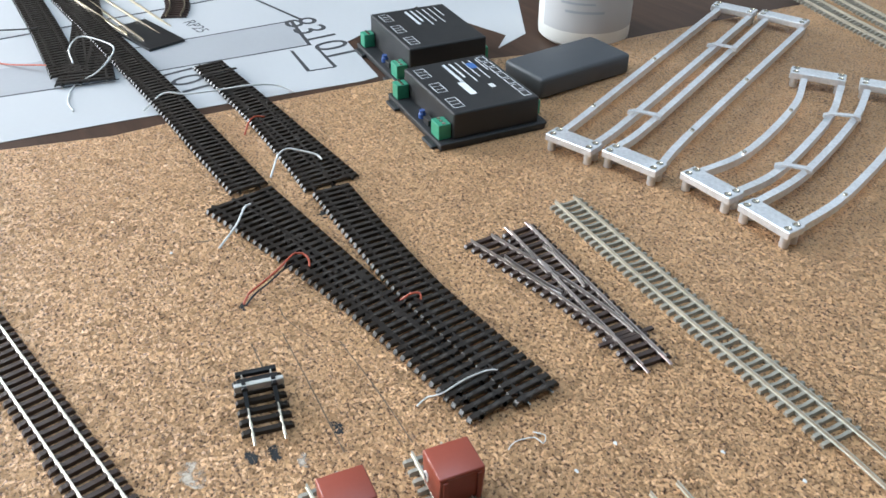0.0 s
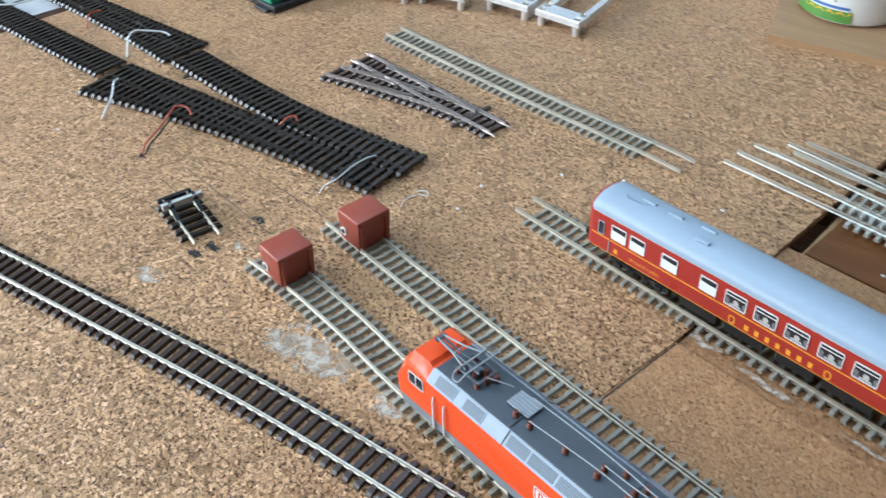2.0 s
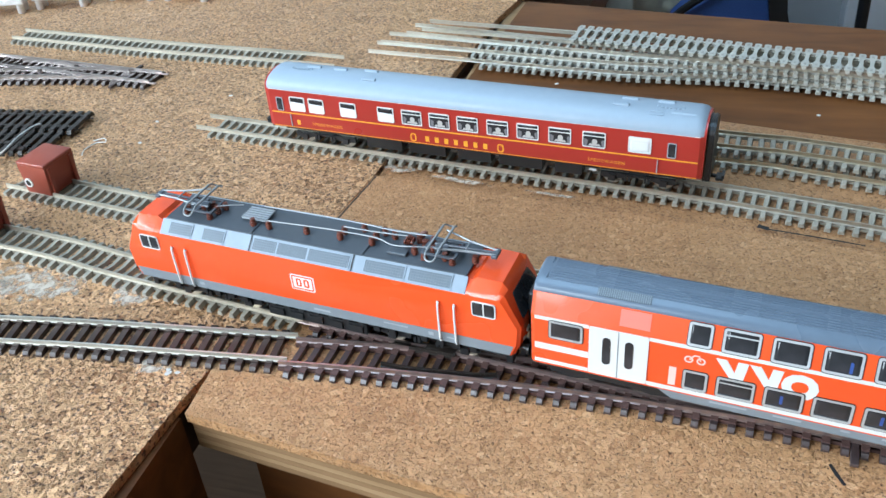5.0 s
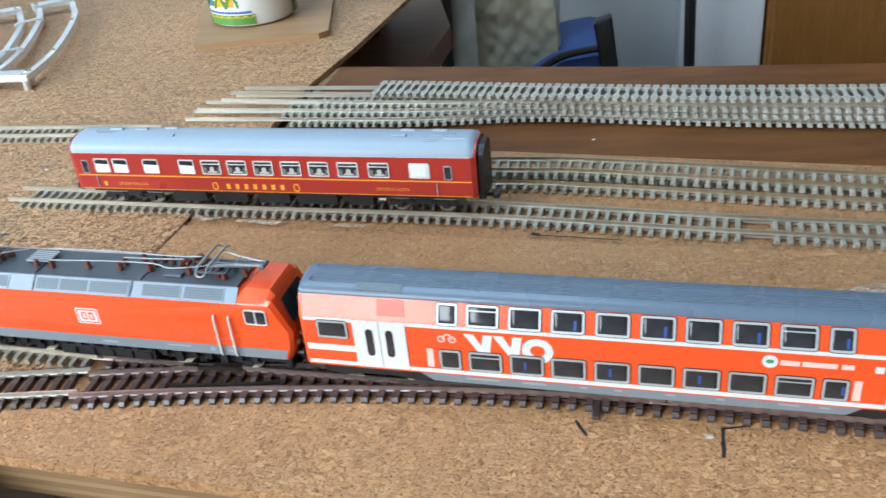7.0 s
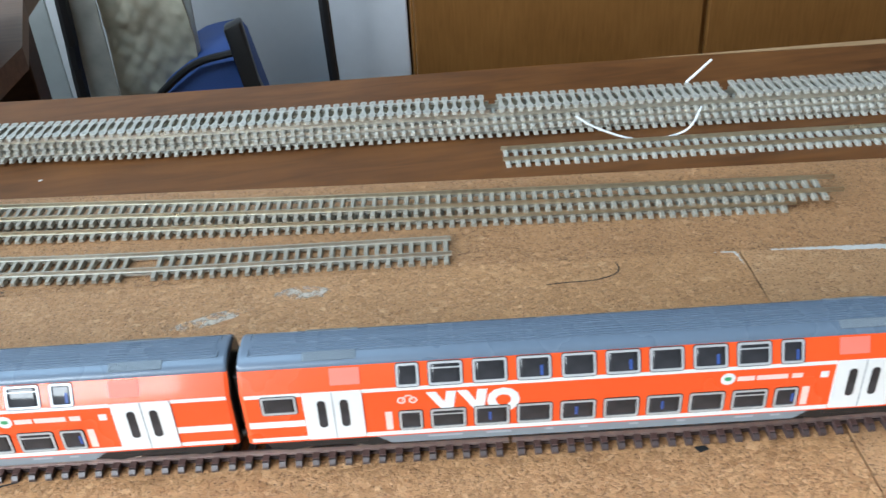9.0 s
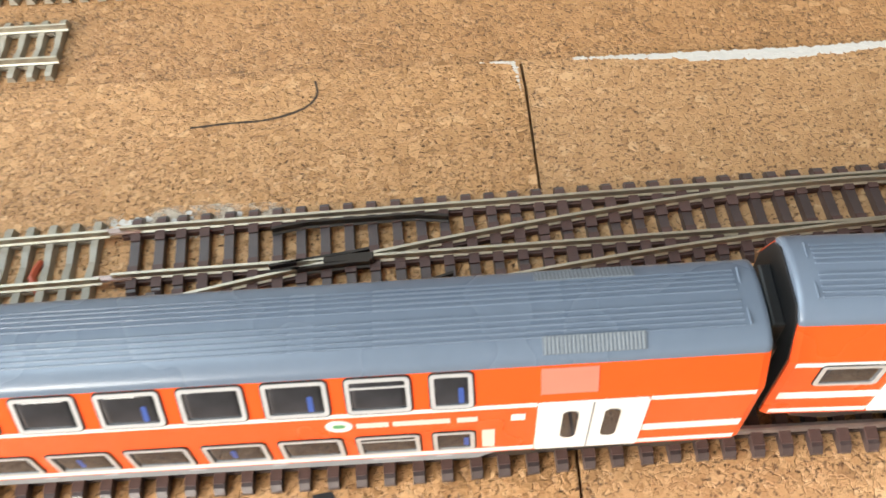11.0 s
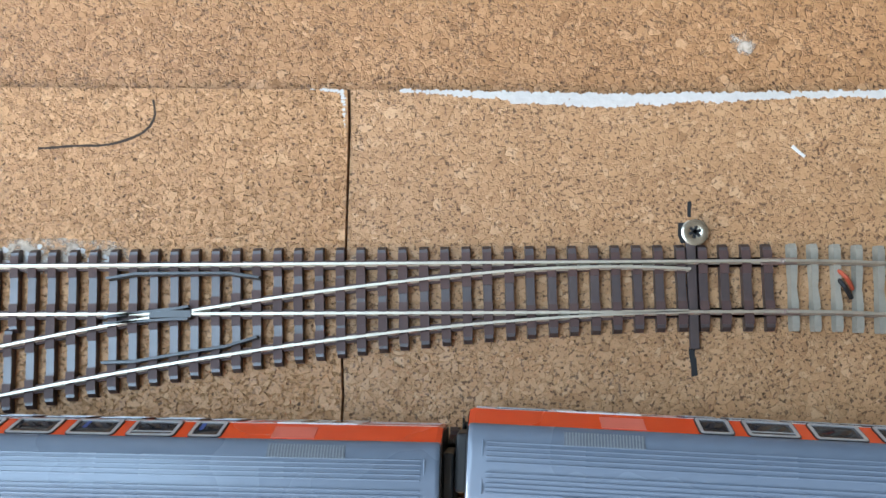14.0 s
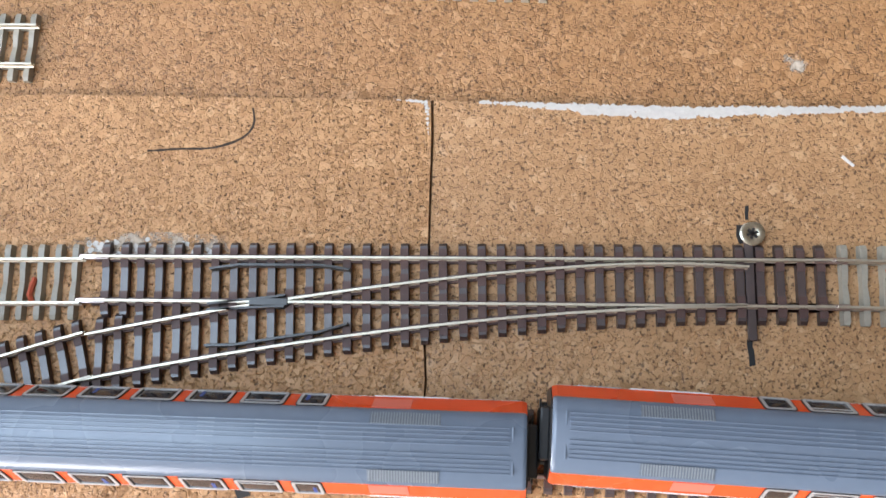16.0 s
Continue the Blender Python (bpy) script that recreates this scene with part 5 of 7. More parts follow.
        part("plate_mark", slab([(-1.6, -0.5), (1.6, -0.5), (1.6, 0.5), (-1.6, 0.5)], 0, 0.08), WHITE_PAINT, ob, at=wall_matrix(dining_x(940), s * 9.7, 6.2, s))
    return ob


dining_car(-475.6, 170.2, -6.9, 3.2)

# ---- red electric locomotive
LL = 156.0


def electric_loco(x, y, ang):
    ob = thing("electric_locomotive", "orange-red model electric locomotive with grey roof and two pantographs", "model locomotive", x, y, RAIL_TOP, ang)
    hw, hs = 12.6, 8.4
    zb, zs, zd = 9.0, 30.8, 34.9

    def sec(k, s=1.0, drop=0.0):
        return [(hw * s, zb), (hw * s, zs - 0.6), (hw * s - 0.3, zs - drop), (hs * s, zd - drop), (-hs * s, zd - drop), (-hw * s + 0.3, zs - drop), (-hw * s, zs - 0.6), (-hw * s, zb)]

    # cab fronts lean back above the waist
    bm = bmesh.new()
    prof = [(-LL / 2 + 2.4, zb), (-LL / 2 + 0.6, 13.5), (-LL / 2, 20.5), (-LL / 2 + 5.6, 32.6), (-LL / 2 + 7.4, 35.0), (-LL / 2 + 16, zd + 0.4), (-LL / 2 + 17.5, zd - 0.8)]
    outline = prof + [(-a, b) for a, b in prof[::-1]]
    rows = []
    for yy, dz, dx in ((-hw, 1, 1.6), (-hw + 1.2, 0.5, 0.5), (-hs, 0, 0), (hs, 0, 0), (hw - 1.2, 0.5, 0.5), (hw, 1, 1.6)):
        ring = []
        for px, pz in outline:
            e = -1 if px < 0 else 1
            top = min(pz, zs if dz == 1 else (zs + 1.6 if dz == 0.5 else zd + 1.0))
            ring.append(bm.verts.new((px - e * dx, yy, top)))
        rows.append(ring)
    n = len(outline)
    for a, b in zip(rows, rows[1:]):
        for k in range(n):
            bm.faces.new((a[k], a[(k + 1) % n], b[(k + 1) % n], b[k]))
    bm.faces.new(rows[0])
    bm.faces.new(rows[-1][::-1])
    bmesh.ops.recalc_face_normals(bm, faces=bm.faces)
    bm.normal_update()
    sharp = [e for e in bm.edges if len(e.link_faces) == 2 and e.calc_face_angle(0.0) > radians(28) and e.calc_length() > 2.0]
    bmesh.ops.bevel(bm, geom=sharp, offset=0.45, segments=2, affect="EDGES", profile=0.5, clamp_overlap=True)
    part("body", bm, TRAFFIC_RED, ob, smooth=True)
    for s in (-1, 1):
        side = lambda xx, z: wall_matrix(xx, s * (hw + 0.02), z, s)  # noqa: E731
        part("skirt", slab([(-LL / 2 + 4.4, 0), (LL / 2 - 4.4, 0), (LL / 2 - 3.0, 4.0), (-LL / 2 + 3.0, 4.0)], 0, 0.08), GREY_PAINT, ob, "grey lower band", at=side(0, zb))
        # sloping grey roof shoulder with its louvred panels
        lean = math.degrees(math.atan2(hw - hs, zd - zs))
        mid = lambda xx, up=0.05: wall_matrix(xx, s * ((hw + hs) / 2 + up), (zs + zd) / 2 + up, s, lean)  # noqa: E731
        part("roof_shoulder", slab([(-59.2, -2.9), (59.2, -2.9), (59.2, 2.9), (-59.2, 2.9)], 0, 0.25), SHOULDER_GREY, ob, "grey sloping roof edge", at=mid(0, 0.12))
        for a, w in ((-50.6, 9.4), (-36.6, 8.8), (-15.4, 9.2), (-4.5, 11.4), (9.6, 15.4), (30.4, 14.4), (46.7, 14.6)):
            p = part("louvre_panel", slab([(-w / 2, -2.0), (w / 2, -2.0), (w / 2, 2.0), (-w / 2, 2.0)], 0, 0.12), MESH_GREY, ob, at=mid(a * (1 if s < 0 else -1), 0.36))
            part("panel_frame", ring_plate(w + 0.7, 4.7, 0.2, 0.35, 0.16), SHOULDER_GREY, p)
            if w == 11.4:
                continue
            for i in range(int(w / 0.9)):
                part("louvre", cached(("loco_louvre",), lambda: box(-0.12, 0.12, -1.8, 1.8, 0.1, 0.17), MESH_BAR), None, p, at=at_mm(-w / 2 + 0.6 + 0.9 * i, 0, 0))
            for i in range(4):
                part("louvre", cached(("loco_cross", w), lambda: box(-w / 2 + 0.3, w / 2 - 0.3, -0.12, 0.12, 0.1, 0.18), MESH_BAR), None, p, at=at_mm(0, -1.35 + 0.9 * i, 0))
        for a in (-21.2, 18.6):
            part("panel_joint", slab([(-0.2, -2.9), (0.2, -2.9), (0.2, 2.9), (-0.2, 2.9)], 0, 0.1), BLACK_PLASTIC, ob, at=mid(a, 0.4))
        # cab side windows, grab rails and doors
        for e in (-1, 1):
            framed_window(ob, side(e * 65.3, 26.0), 8.2, 6.0, frame_mat=WHITE_PAINT, r=0.9, edge=0.36)
            part("window_divider", slab([(-0.2, -2.6), (0.2, -2.6), (0.2, 2.6), (-0.2, 2.6)], 0.1, 0.4), WHITE_PAINT, ob, at=side(e * 65.3, 26.0))
            for dx in (28.4, 22.7):
                part("grab_rail", tube(bmesh.new(), smooth_path([(0, -7.6, 0), (0, -7.4, 0.8), (0, 7.2, 0.8), (0, 7.6, 0)], 1.5), 0.40, 6), CURTAIN, ob, "pale grab rail", at=side(e * (LL / 2 - dx), 17.7), smooth=True)
        # emblem plate and painted marks
        part("emblem_plate", slab(round_rect(9.4, 6.6, 0.8, 3), 0, 0.08), WHITE_PAINT, ob, "white emblem plate", at=side(-1.5, 21.4))
        part("emblem_frame", ring_plate(8.5, 5.7, 0.6, 0.5, 0.04), TRAFFIC_RED, ob, at=side(-1.5, 21.4) @ Matrix.Translation((0, 0, 0.08 * MM)))
        for dx in (-1.5, 1.5):
            part("emblem_bar", ring_plate(2.1, 3.4, 0.6, 0.6, 0.04), TRAFFIC_RED, ob, at=side(-1.5 + dx, 21.4) @ Matrix.Translation((0, 0, 0.08 * MM)))
        for dx, z, w, h in ((4.5, 10.8, 6.5, 0.8), (33, 11.6, 9.0, 0.6), (46, 11.2, 1.8, 1.4), (-46, 11.2, 2.0, 1.2), (53, 11.0, 2.5, 0.6)):
            part("print_bar", slab([(-w / 2, -h / 2), (w / 2, -h / 2), (w / 2, h / 2), (-w / 2, h / 2)], 0.08, 0.12), LIGHT_GREY, ob, at=side(dx * (1 if s < 0 else -1), z))
    # windscreens, lamps and buffers
    for e in (-1, 1):
        slope = math.degrees(math.atan2(5.8, 11.5))
        m = at_mm(e * (LL / 2 - 2.7), 0, 26.6, 90 * e, 90 - slope)
        part("windscreen", slab([(-8.9, -4.4), (8.9, -4.4), (9.2, -3.6), (7.4, 4.2), (6.8, 4.6), (-6.8, 4.6), (-7.4, 4.2), (-9.2, -3.6)], 0, 0.35), DARK_GLASS, ob, "dark windscreen", at=m)
        part("windscreen_pillar", box(-0.45, 0.45, -4.3, 4.5, 0.3, 0.5), BLACK_PLASTIC, ob, at=m)
        part("wiper", box(-0.2, 0.2, -4.2, 1, 0.5, 0.8), BLACK_PLASTIC, ob, at=m @ at_mm(-3.5, 0, 0, 14))
        part("wiper", box(-0.2, 0.2, -4.2, 1, 0.5, 0.8), BLACK_PLASTIC, ob, at=m @ at_mm(3.5, 0, 0, -14))
        part("front_stripe", slab([(-7, -0.7), (7, -0.7), (7, 0.7), (-7, 0.7)], 0, 0.4), WHITE_PAINT, ob, at=at_mm(e * (LL / 2 - 0.4), 0, 16.5, 90 * e, 86))
        for yy in (-8, 8):
            part("head_lamp", lathe([(1.5, 0), (1.5, 0.5), (1.1, 0.7)], 14), CERAMIC, ob, at=at_mm(e * (LL / 2 - 1.2), yy, 14.5, 0, 0, 90 * e))
            part("buffer", lathe([(1.1, 0), (1.1, 3.0), (2.1, 3.1), (2.1, 3.7)], 16), BLACK_PLASTIC, ob, at=at_mm(e * (LL / 2 - 2.6), yy, 9.4, 0, 0, 90 * e))
        part("coupler", box(*sorted((e * (LL / 2 - 8), e * (LL / 2 + 2.6))), -1.6, 1.6, 3.2, 5.0, 0.3), BLACK_PLASTIC, ob)
        part("snowplough", box(*sorted((e * (LL / 2 - 7), e * (LL / 2 - 4.5))), -9, 9, 2.0, 9.2, 0.4), BLACK_PLASTIC, ob)
    # running gear
    ub = bmesh.new()
    quad_box(ub, -LL / 2 + 6, LL / 2 - 6, -9, 9, 4.6, 9.2)
    for a in range(-60, 61, 6):
        quad_box(ub, a - 1.2, a + 1.2, -10.6, 10.6, 4.6, 8.6)
    quad_box(ub, -20, 20, -10.5, 10.5, 1.8, 6)
    for a in (-16, -8, 0, 8, 16):
        quad_box(ub, a - 2.6, a + 2.6, -11.2, 11.2, 2.4, 5.4)
    part("underframe", ub, BLACK_PLASTIC, ob)
    bogie(ob, -43, 27, 5.0)
    bogie(ob, 43, 27, 5.0)
    # roof deck with its high-voltage gear
    part("roof_deck", box(-58.5, 58.5, -hs, hs, zd - 0.6, zd + 0.35, 0.15, 1), DECK_GREY, ob, "dark grey roof deck")
    for a in (-22.5, 21):
        part("deck_step", box(a - 0.5, a + 0.5, -hs + 0.2, hs - 0.2, zd + 0.3, zd + 0.75, 0.1, 1), DECK_GREY, ob)
    part("roof_hatch", box(-30, -20, -1.8, 5.6, zd + 1.2, zd + 1.7, 0.15, 1), LIGHT_GREY, ob, "pale grey grating over the roof")
    for i in range(6):
        part("grating_bar", cached(("grating_bar",), lambda: box(-5, 5, -0.2, 0.2, 0, 0.3), WIRE_GREY), None, ob, at=at_mm(-25, -1.4 + 1.3 * i, zd + 1.7))
    insul = cached(("insulator",), lambda: lathe([(0.9, 0), (0.9, 0.5), (1.25, 0.7), (0.8, 1.0), (1.2, 1.4), (0.75, 1.7), (1.1, 2.1), (0.7, 2.4), (0.9, 3.0)], 12), INSULATOR, True)
    for a, b in ((-24, -3.5), (-17.5, -3.5), (-3, -2.4), (10, 1.2), (10, -2.2), (16, 4.6), (24, 4.6), (22, -2.0), (28, 3.6), (22, 1.4), (34, 2.6), (37, 4.0), (40, 1.8), (42, 4.2), (44, -1.0), (38, -2.6), (-41, -0.5), (-44, 1.8), (-39.5, 2.6), (-46, -1.5), (59, -1.5), (-52, -2.6), (49, -3)):
        part("insulator", insul, None, ob, at=at_mm(a, b, zd + 0.3))
    for a, b, r in ((33, 0.2, 8), (33, 2.6, -6), (37, 4.4, 70), (39, 1.6, 20)):
        part("main_switch", insul, None, ob, "brown main switch insulator", at=at_mm(a, b, zd + 2.4, r, 0, 90))
    part("roof_box", box(29, 36, -5.5, -2.5, zd + 0.3, zd + 1.5, 0.4), DECK_GREY, ob)
    for q in ([(-41, -0.5, 3.4), (-36, 1.5, 3.6), (-32, 3.5, 3.2)], [(-18, -3.5, 3.5), (-3, -2.4, 3.5), (10, -1.6, 3.4), (24, -1.8, 3.4), (30, -3.4, 3.0), (37, -2.8, 3.2), (44, -1.0, 3.2)],
              [(-24, 4.6, 3.4), (0, 5.0, 3.4), (16, 4.6, 3.4), (28, 3.9, 3.4), (40, 4.2, 3.6)], [(10, 1.2, 3.4), (22, 1.4, 3.4), (34, 2.6, 3.2)]):
        part("roof_conductor", tube(bmesh.new(), smooth_path([(a, b, zd + c) for a, b, c in q], 2), 0.24, 6), WIRE_GREY, ob, "grey roof conductor", smooth=True)
    for e in (-1, 1):
        pg = part("pantograph", box(e * 47 - 2.4, e * 47 + 2.4, -1.6, 1.6, zd + 1.0, zd + 3.6, 0.3, 2), PANTO_DARK, ob, "folded single-arm pantograph of grey wire")
        for yy in (-4.2, 4.2):
            part("base_bar", box(e * 47 - 6, e * 47 + 6, yy - 0.45, yy + 0.45, zd + 2.2, zd + 3.0, 0.1, 1), PANTO_DARK, pg)
        for xx in (-6, -0.6, 5.4):
            part("cross_bar", box(e * 47 + xx, e * 47 + xx + 0.9, -4.1, 4.1, zd + 2.3, zd + 3.1, 0.1, 1), PANTO_DARK, pg)
        for yy in (-4.2, 4.2):
            for xx in (-5, 5):
                part("pantograph_foot", insul, None, pg, at=at_mm(e * 47 + xx, yy, zd - 0.3))
        for yy in (-1.0, 1.0):
            part("lower_arm", tube(bmesh.new(), [Vector((e * 44, yy * 1.2, zd + 3.2)), Vector((e * 65.5, yy * 0.7, zd + 4.3))], 0.5, 6), PANTO_DARK, pg)
        for yy in (-1, 1):
            part("upper_arm", tube(bmesh.new(), [Vector((e * 65.8, yy * 1.3, zd + 4.8)), Vector((e * 56, yy * 2.7, zd + 5.5)), Vector((e * 46.6, yy * 5.4, zd + 6.3))], 0.34, 6), WIRE_GREY, pg)
        part("cross_tube", tube(bmesh.new(), [Vector((e * 56, -2.7, zd + 5.5)), Vector((e * 56, 2.7, zd + 5.5))], 0.26, 6), WIRE_GREY, pg)
        part("knee", box(*sorted((e * 64.6, e * 66.6)), -2.4, 2.4, zd + 3.8, zd + 5.0, 0.3, 2), PANTO_DARK, pg)
        for dx in (-1.9, 1.9):
            part("contact_strip", box(e * 46.6 + dx - 0.4, e * 46.6 + dx + 0.4, -7.0, 7.0, zd + 6.5, zd + 7.1, 0.12, 1), WIRE_GREY, pg)
        for s in (-1, 1):
            part("horn", tube(bmesh.new(), smooth_path([(e * 46.6 - 1.9, s * 6.9, zd + 6.8), (e * 46.6 - 1.9, s * 8.6, zd + 6.1), (e * 46.6 - 1.5, s * 9.9, zd + 5.0), (e * 46.6, s * 10.3, zd + 4.5), (e * 46.6 + 1.5, s * 9.9, zd + 5.0), (e * 46.6 + 1.9, s * 8.6, zd + 6.1), (e * 46.6 + 1.9, s * 6.9, zd + 6.8)], 0.8), 0.32, 6), WIRE_GREY, pg, smooth=True)
    return ob


electric_loco(-503.7, 49.8, -7.9)

# ---------------------------------------------------------------- buffer stops


def box_buffer(x, y, ang):
    ob = thing("buffer_stop", "oxide-red block buffer stop with a small round lamp", "buffer stop", x, y, 2.0, ang, group="block buffer stops")
    bm = bmesh.new()
    prism(bm, [(-8.6, 0.2), (7.0, 0.2), (7.8, 14.5), (7.8, 16.4), (-8.8, 16.4), (-8.8, 14.5)], -9.2, 9.2, "y")
    bmesh.ops.bevel(bm, geom=bm.edges[:], offset=0.9, segments=3, affect="EDGES", profile=0.5)
    part("body", bm, RED_BROWN, ob, smooth=True)
    part("cap", box(-8.95, 7.95, -9.4, 9.4, 14.7, 16.9, 0.8, 3), RED_BROWN, ob, smooth=True)
    for yy in (-7.0, 7.0):
        part("rib", box(7.2, 8.4, yy - 1.0, yy + 1.0, 0.4, 14.6, 0.35), RED_BROWN, ob)
    part("lamp_ring", lathe([(2.3, 0), (2.3, 0.5), (1.5, 0.6), (1.5, 0.35)], 20), CERAMIC, ob, "white lamp ring", at=at_mm(-5.0, -9.2, 6.0, 0, 90))
    part("lamp", lathe([(1.45, 0), (1.45, 0.5)], 16), BLACK_PLASTIC, ob, at=at_mm(-5.0, -9.2, 6.0, 0, 90))
    return ob


box_buffer(-678.5, 77.2, -9)
box_buffer(-669.5, 118.0, -9)

stub = track([(-770, 78.6), (-750, 73.4), (-729, 67.9)], "black", RAIL_STEEL, 6.2, "short black stub track", "loose tracks", bare=(1.5, 3.0))
BEAM_GREY = material("pale_grey_plastic", (0.50, 0.50, 0.47), 0.5, vary=0.15)
bs = thing("buffer_stop", "small buffer stop with a pale grey beam on black posts", "buffer stop", -757, 75.2, 2.0, -14.5)
part("beam", box(-1.2, 1.2, -10.6, 10.6, 4.6, 8.0, 0.3), BEAM_GREY, bs, "pale grey buffer beam")
for yy in (-6.35, 6.35):
    bm = bmesh.new()
    prism(bm, [(-8.5, 0), (-6.8, 0), (-1.2, 6.4), (9.6, 0), (11.4, 0), (0.2, 8.4), (-2.2, 8.4)], yy - 0.9, yy + 0.9, "y")
    part("post", bm, BLACK_PLASTIC, bs)
    part("pad", lathe([(1.5, 0), (1.5, 1.0), (1.0, 1.3)], 14), BLACK_PLASTIC, bs, at=at_mm(1.6, yy, 6.4, 0, 0, 90))
for xx in (-9, -14):
    part("tie_block", box(xx - 1.2, xx + 1.2, -9, 9, 0, 2.2, 0.2), BLACK_PLASTIC, bs)

# ---------------------------------------------------------------- aluminium track jigs


def bar_along(pts, w, z0, z1):
    line = smooth_path(pts, 8)
    bm = bmesh.new()
    rings = []
    for a, b in zip(side_line(line, -w / 2), side_line(line, w / 2)):
        rings.append([bm.verts.new(v) for v in ((a.x, a.y, z0), (b.x, b.y, z0), (b.x, b.y, z1), (a.x, a.y, z1))])
    for a, b in zip(rings, rings[1:]):
        for k in range(4):
            bm.faces.new((a[k], a[(k + 1) % 4], b[(k + 1) % 4], b[k]))
    bm.faces.new(rings[0][::-1])
    bm.faces.new(rings[-1])
    return bm


def jig(label, near, far, left, right, ears):
    """Two bars between two end plates on round feet. near, far: the plates' ends; left, right: the bars."""
    ox, oy = near[0]
    ob = thing("track_jig", label, "track jig", ox, oy, 0, group="track jigs")
    rel = lambda p: (p[0] - ox, p[1] - oy)  # noqa: E731
    for ends in (near, far):
        (ax, ay), (bx, by) = rel(ends[0]), rel(ends[1])
        ln, an = math.hypot(bx - ax, by - ay), math.atan2(by - ay, bx - ax)
        m = at_mm(ax, ay, 0, math.degrees(an))
        p = part("end_plate", box(-3, ln + 3, -2.0, 11.0, 6.6, 11.6, 0.7), ALU, ob, at=m)
        for fx in (0.8, ln - 0.8):
            part("foot", lathe([(2.5, 0), (2.7, 0.4), (2.7, 6.7)], 18), ALU, p, at=at_mm(fx, 1.0, 0), smooth=True)
            part("foot", lathe([(2.5, 0), (2.7, 0.4), (2.7, 6.7)], 18), ALU, p, at=at_mm(fx, 8.0, 0), smooth=True)
            for fy in (1.0, 8.0):
                # grey disc paints the dark ring of shade round the sunk screw
                part("counterbore", cached(("counterbore",), lambda: lathe([(2.35, 0), (2.35, 0.06)], 18), GREY_PAINT), None, p, at=at_mm(fx, fy, 11.6))
                part("screw_head", cached(("screw_head",), lambda: lathe([(1.9, 0), (1.9, 0.35), (1.4, 0.5), (1.2, 0.15), (0.9, 0.1)], 18), SCREW_STEEL, True), None, p, at=at_mm(fx, fy, 11.6))
    for pts in (left, right):
        part("bar", bar_along([rel(q) for q in pts], 4.6, 5.2, 10.2), ALU, ob)
    for q in ears:
        x, y = rel(q)
        part("grub_screw", lathe([(1.3, 0), (1.3, 1.1), (0.8, 1.3)], 12), SCREW_STEEL, ob, at=at_mm(x, y, 10.2))
    return ob


STRAIGHT, CURVED = "straight aluminium track jig with end plates on feet", "curved aluminium track jig with end plates on feet"
jig(STRAIGHT, ((-869, 322), (-841, 330)), ((-982, 590), (-954, 602)), [(-869, 330), (-889, 379), (-978, 590)], [(-845, 336), (-864, 388), (-951, 598)], [(-887, 373), (-925, 465)])
jig(STRAIGHT, ((-833, 338), (-801, 346)), ((-947, 608), (-915, 620)), [(-835, 346), (-852, 396), (-940, 606)], [(-804, 354), (-828, 408), (-910, 615)], [(-826, 404), (-862, 495)])
jig(CURVED, ((-787, 359), (-756, 360.5)), ((-852, 534), (-825, 552)), [(-786, 366), (-789, 415), (-816, 490), (-842, 533)], [(-758, 368), (-763, 414), (-792, 496), (-820, 546)], [(-788, 410), (-812, 482)])
jig(CURVED, ((-744, 361), (-714, 361)), ((-812, 560), (-786, 577)), [(-744, 368), (-752, 422), (-781, 507), (-806, 556)], [(-715, 368), (-723, 423), (-752, 515), (-782, 572)], [(-722, 420), (-750, 507)])


def jig_link(a, b):
    (ax, ay), (bx, by) = a, b
    ln, an = math.hypot(bx - ax, by - ay), math.degrees(math.atan2(by - ay, bx - ax))
    bm = bmesh.new()
    prism(bm, [(-4, 10.2), (-4, 12.0), (0, 13.4), (ln, 13.4), (ln + 4, 12.0), (ln + 4, 10.2), (ln + 1.6, 10.2), (ln - 0.5, 12.2), (0.5, 12.2), (-1.6, 10.2)], -1.8, 1.8, "y")
    single("jig_link", bm, ALU, "small aluminium clip bridging two jigs", "clip", ax, ay, 0, an, group="jig clips")


for a, b in (((-864, 388), (-852, 396)), ((-919, 520), (-907, 528)), ((-763, 414), (-752, 422)), ((-792, 496), (-781, 507))):
    jig_link(a, b)

# ---------------------------------------------------------------- control modules, slab and bottle


MODULE_PRINT = material("faded_white_print", (0.60, 0.61, 0.62), 0.55, vary=0.3, grain=1200)


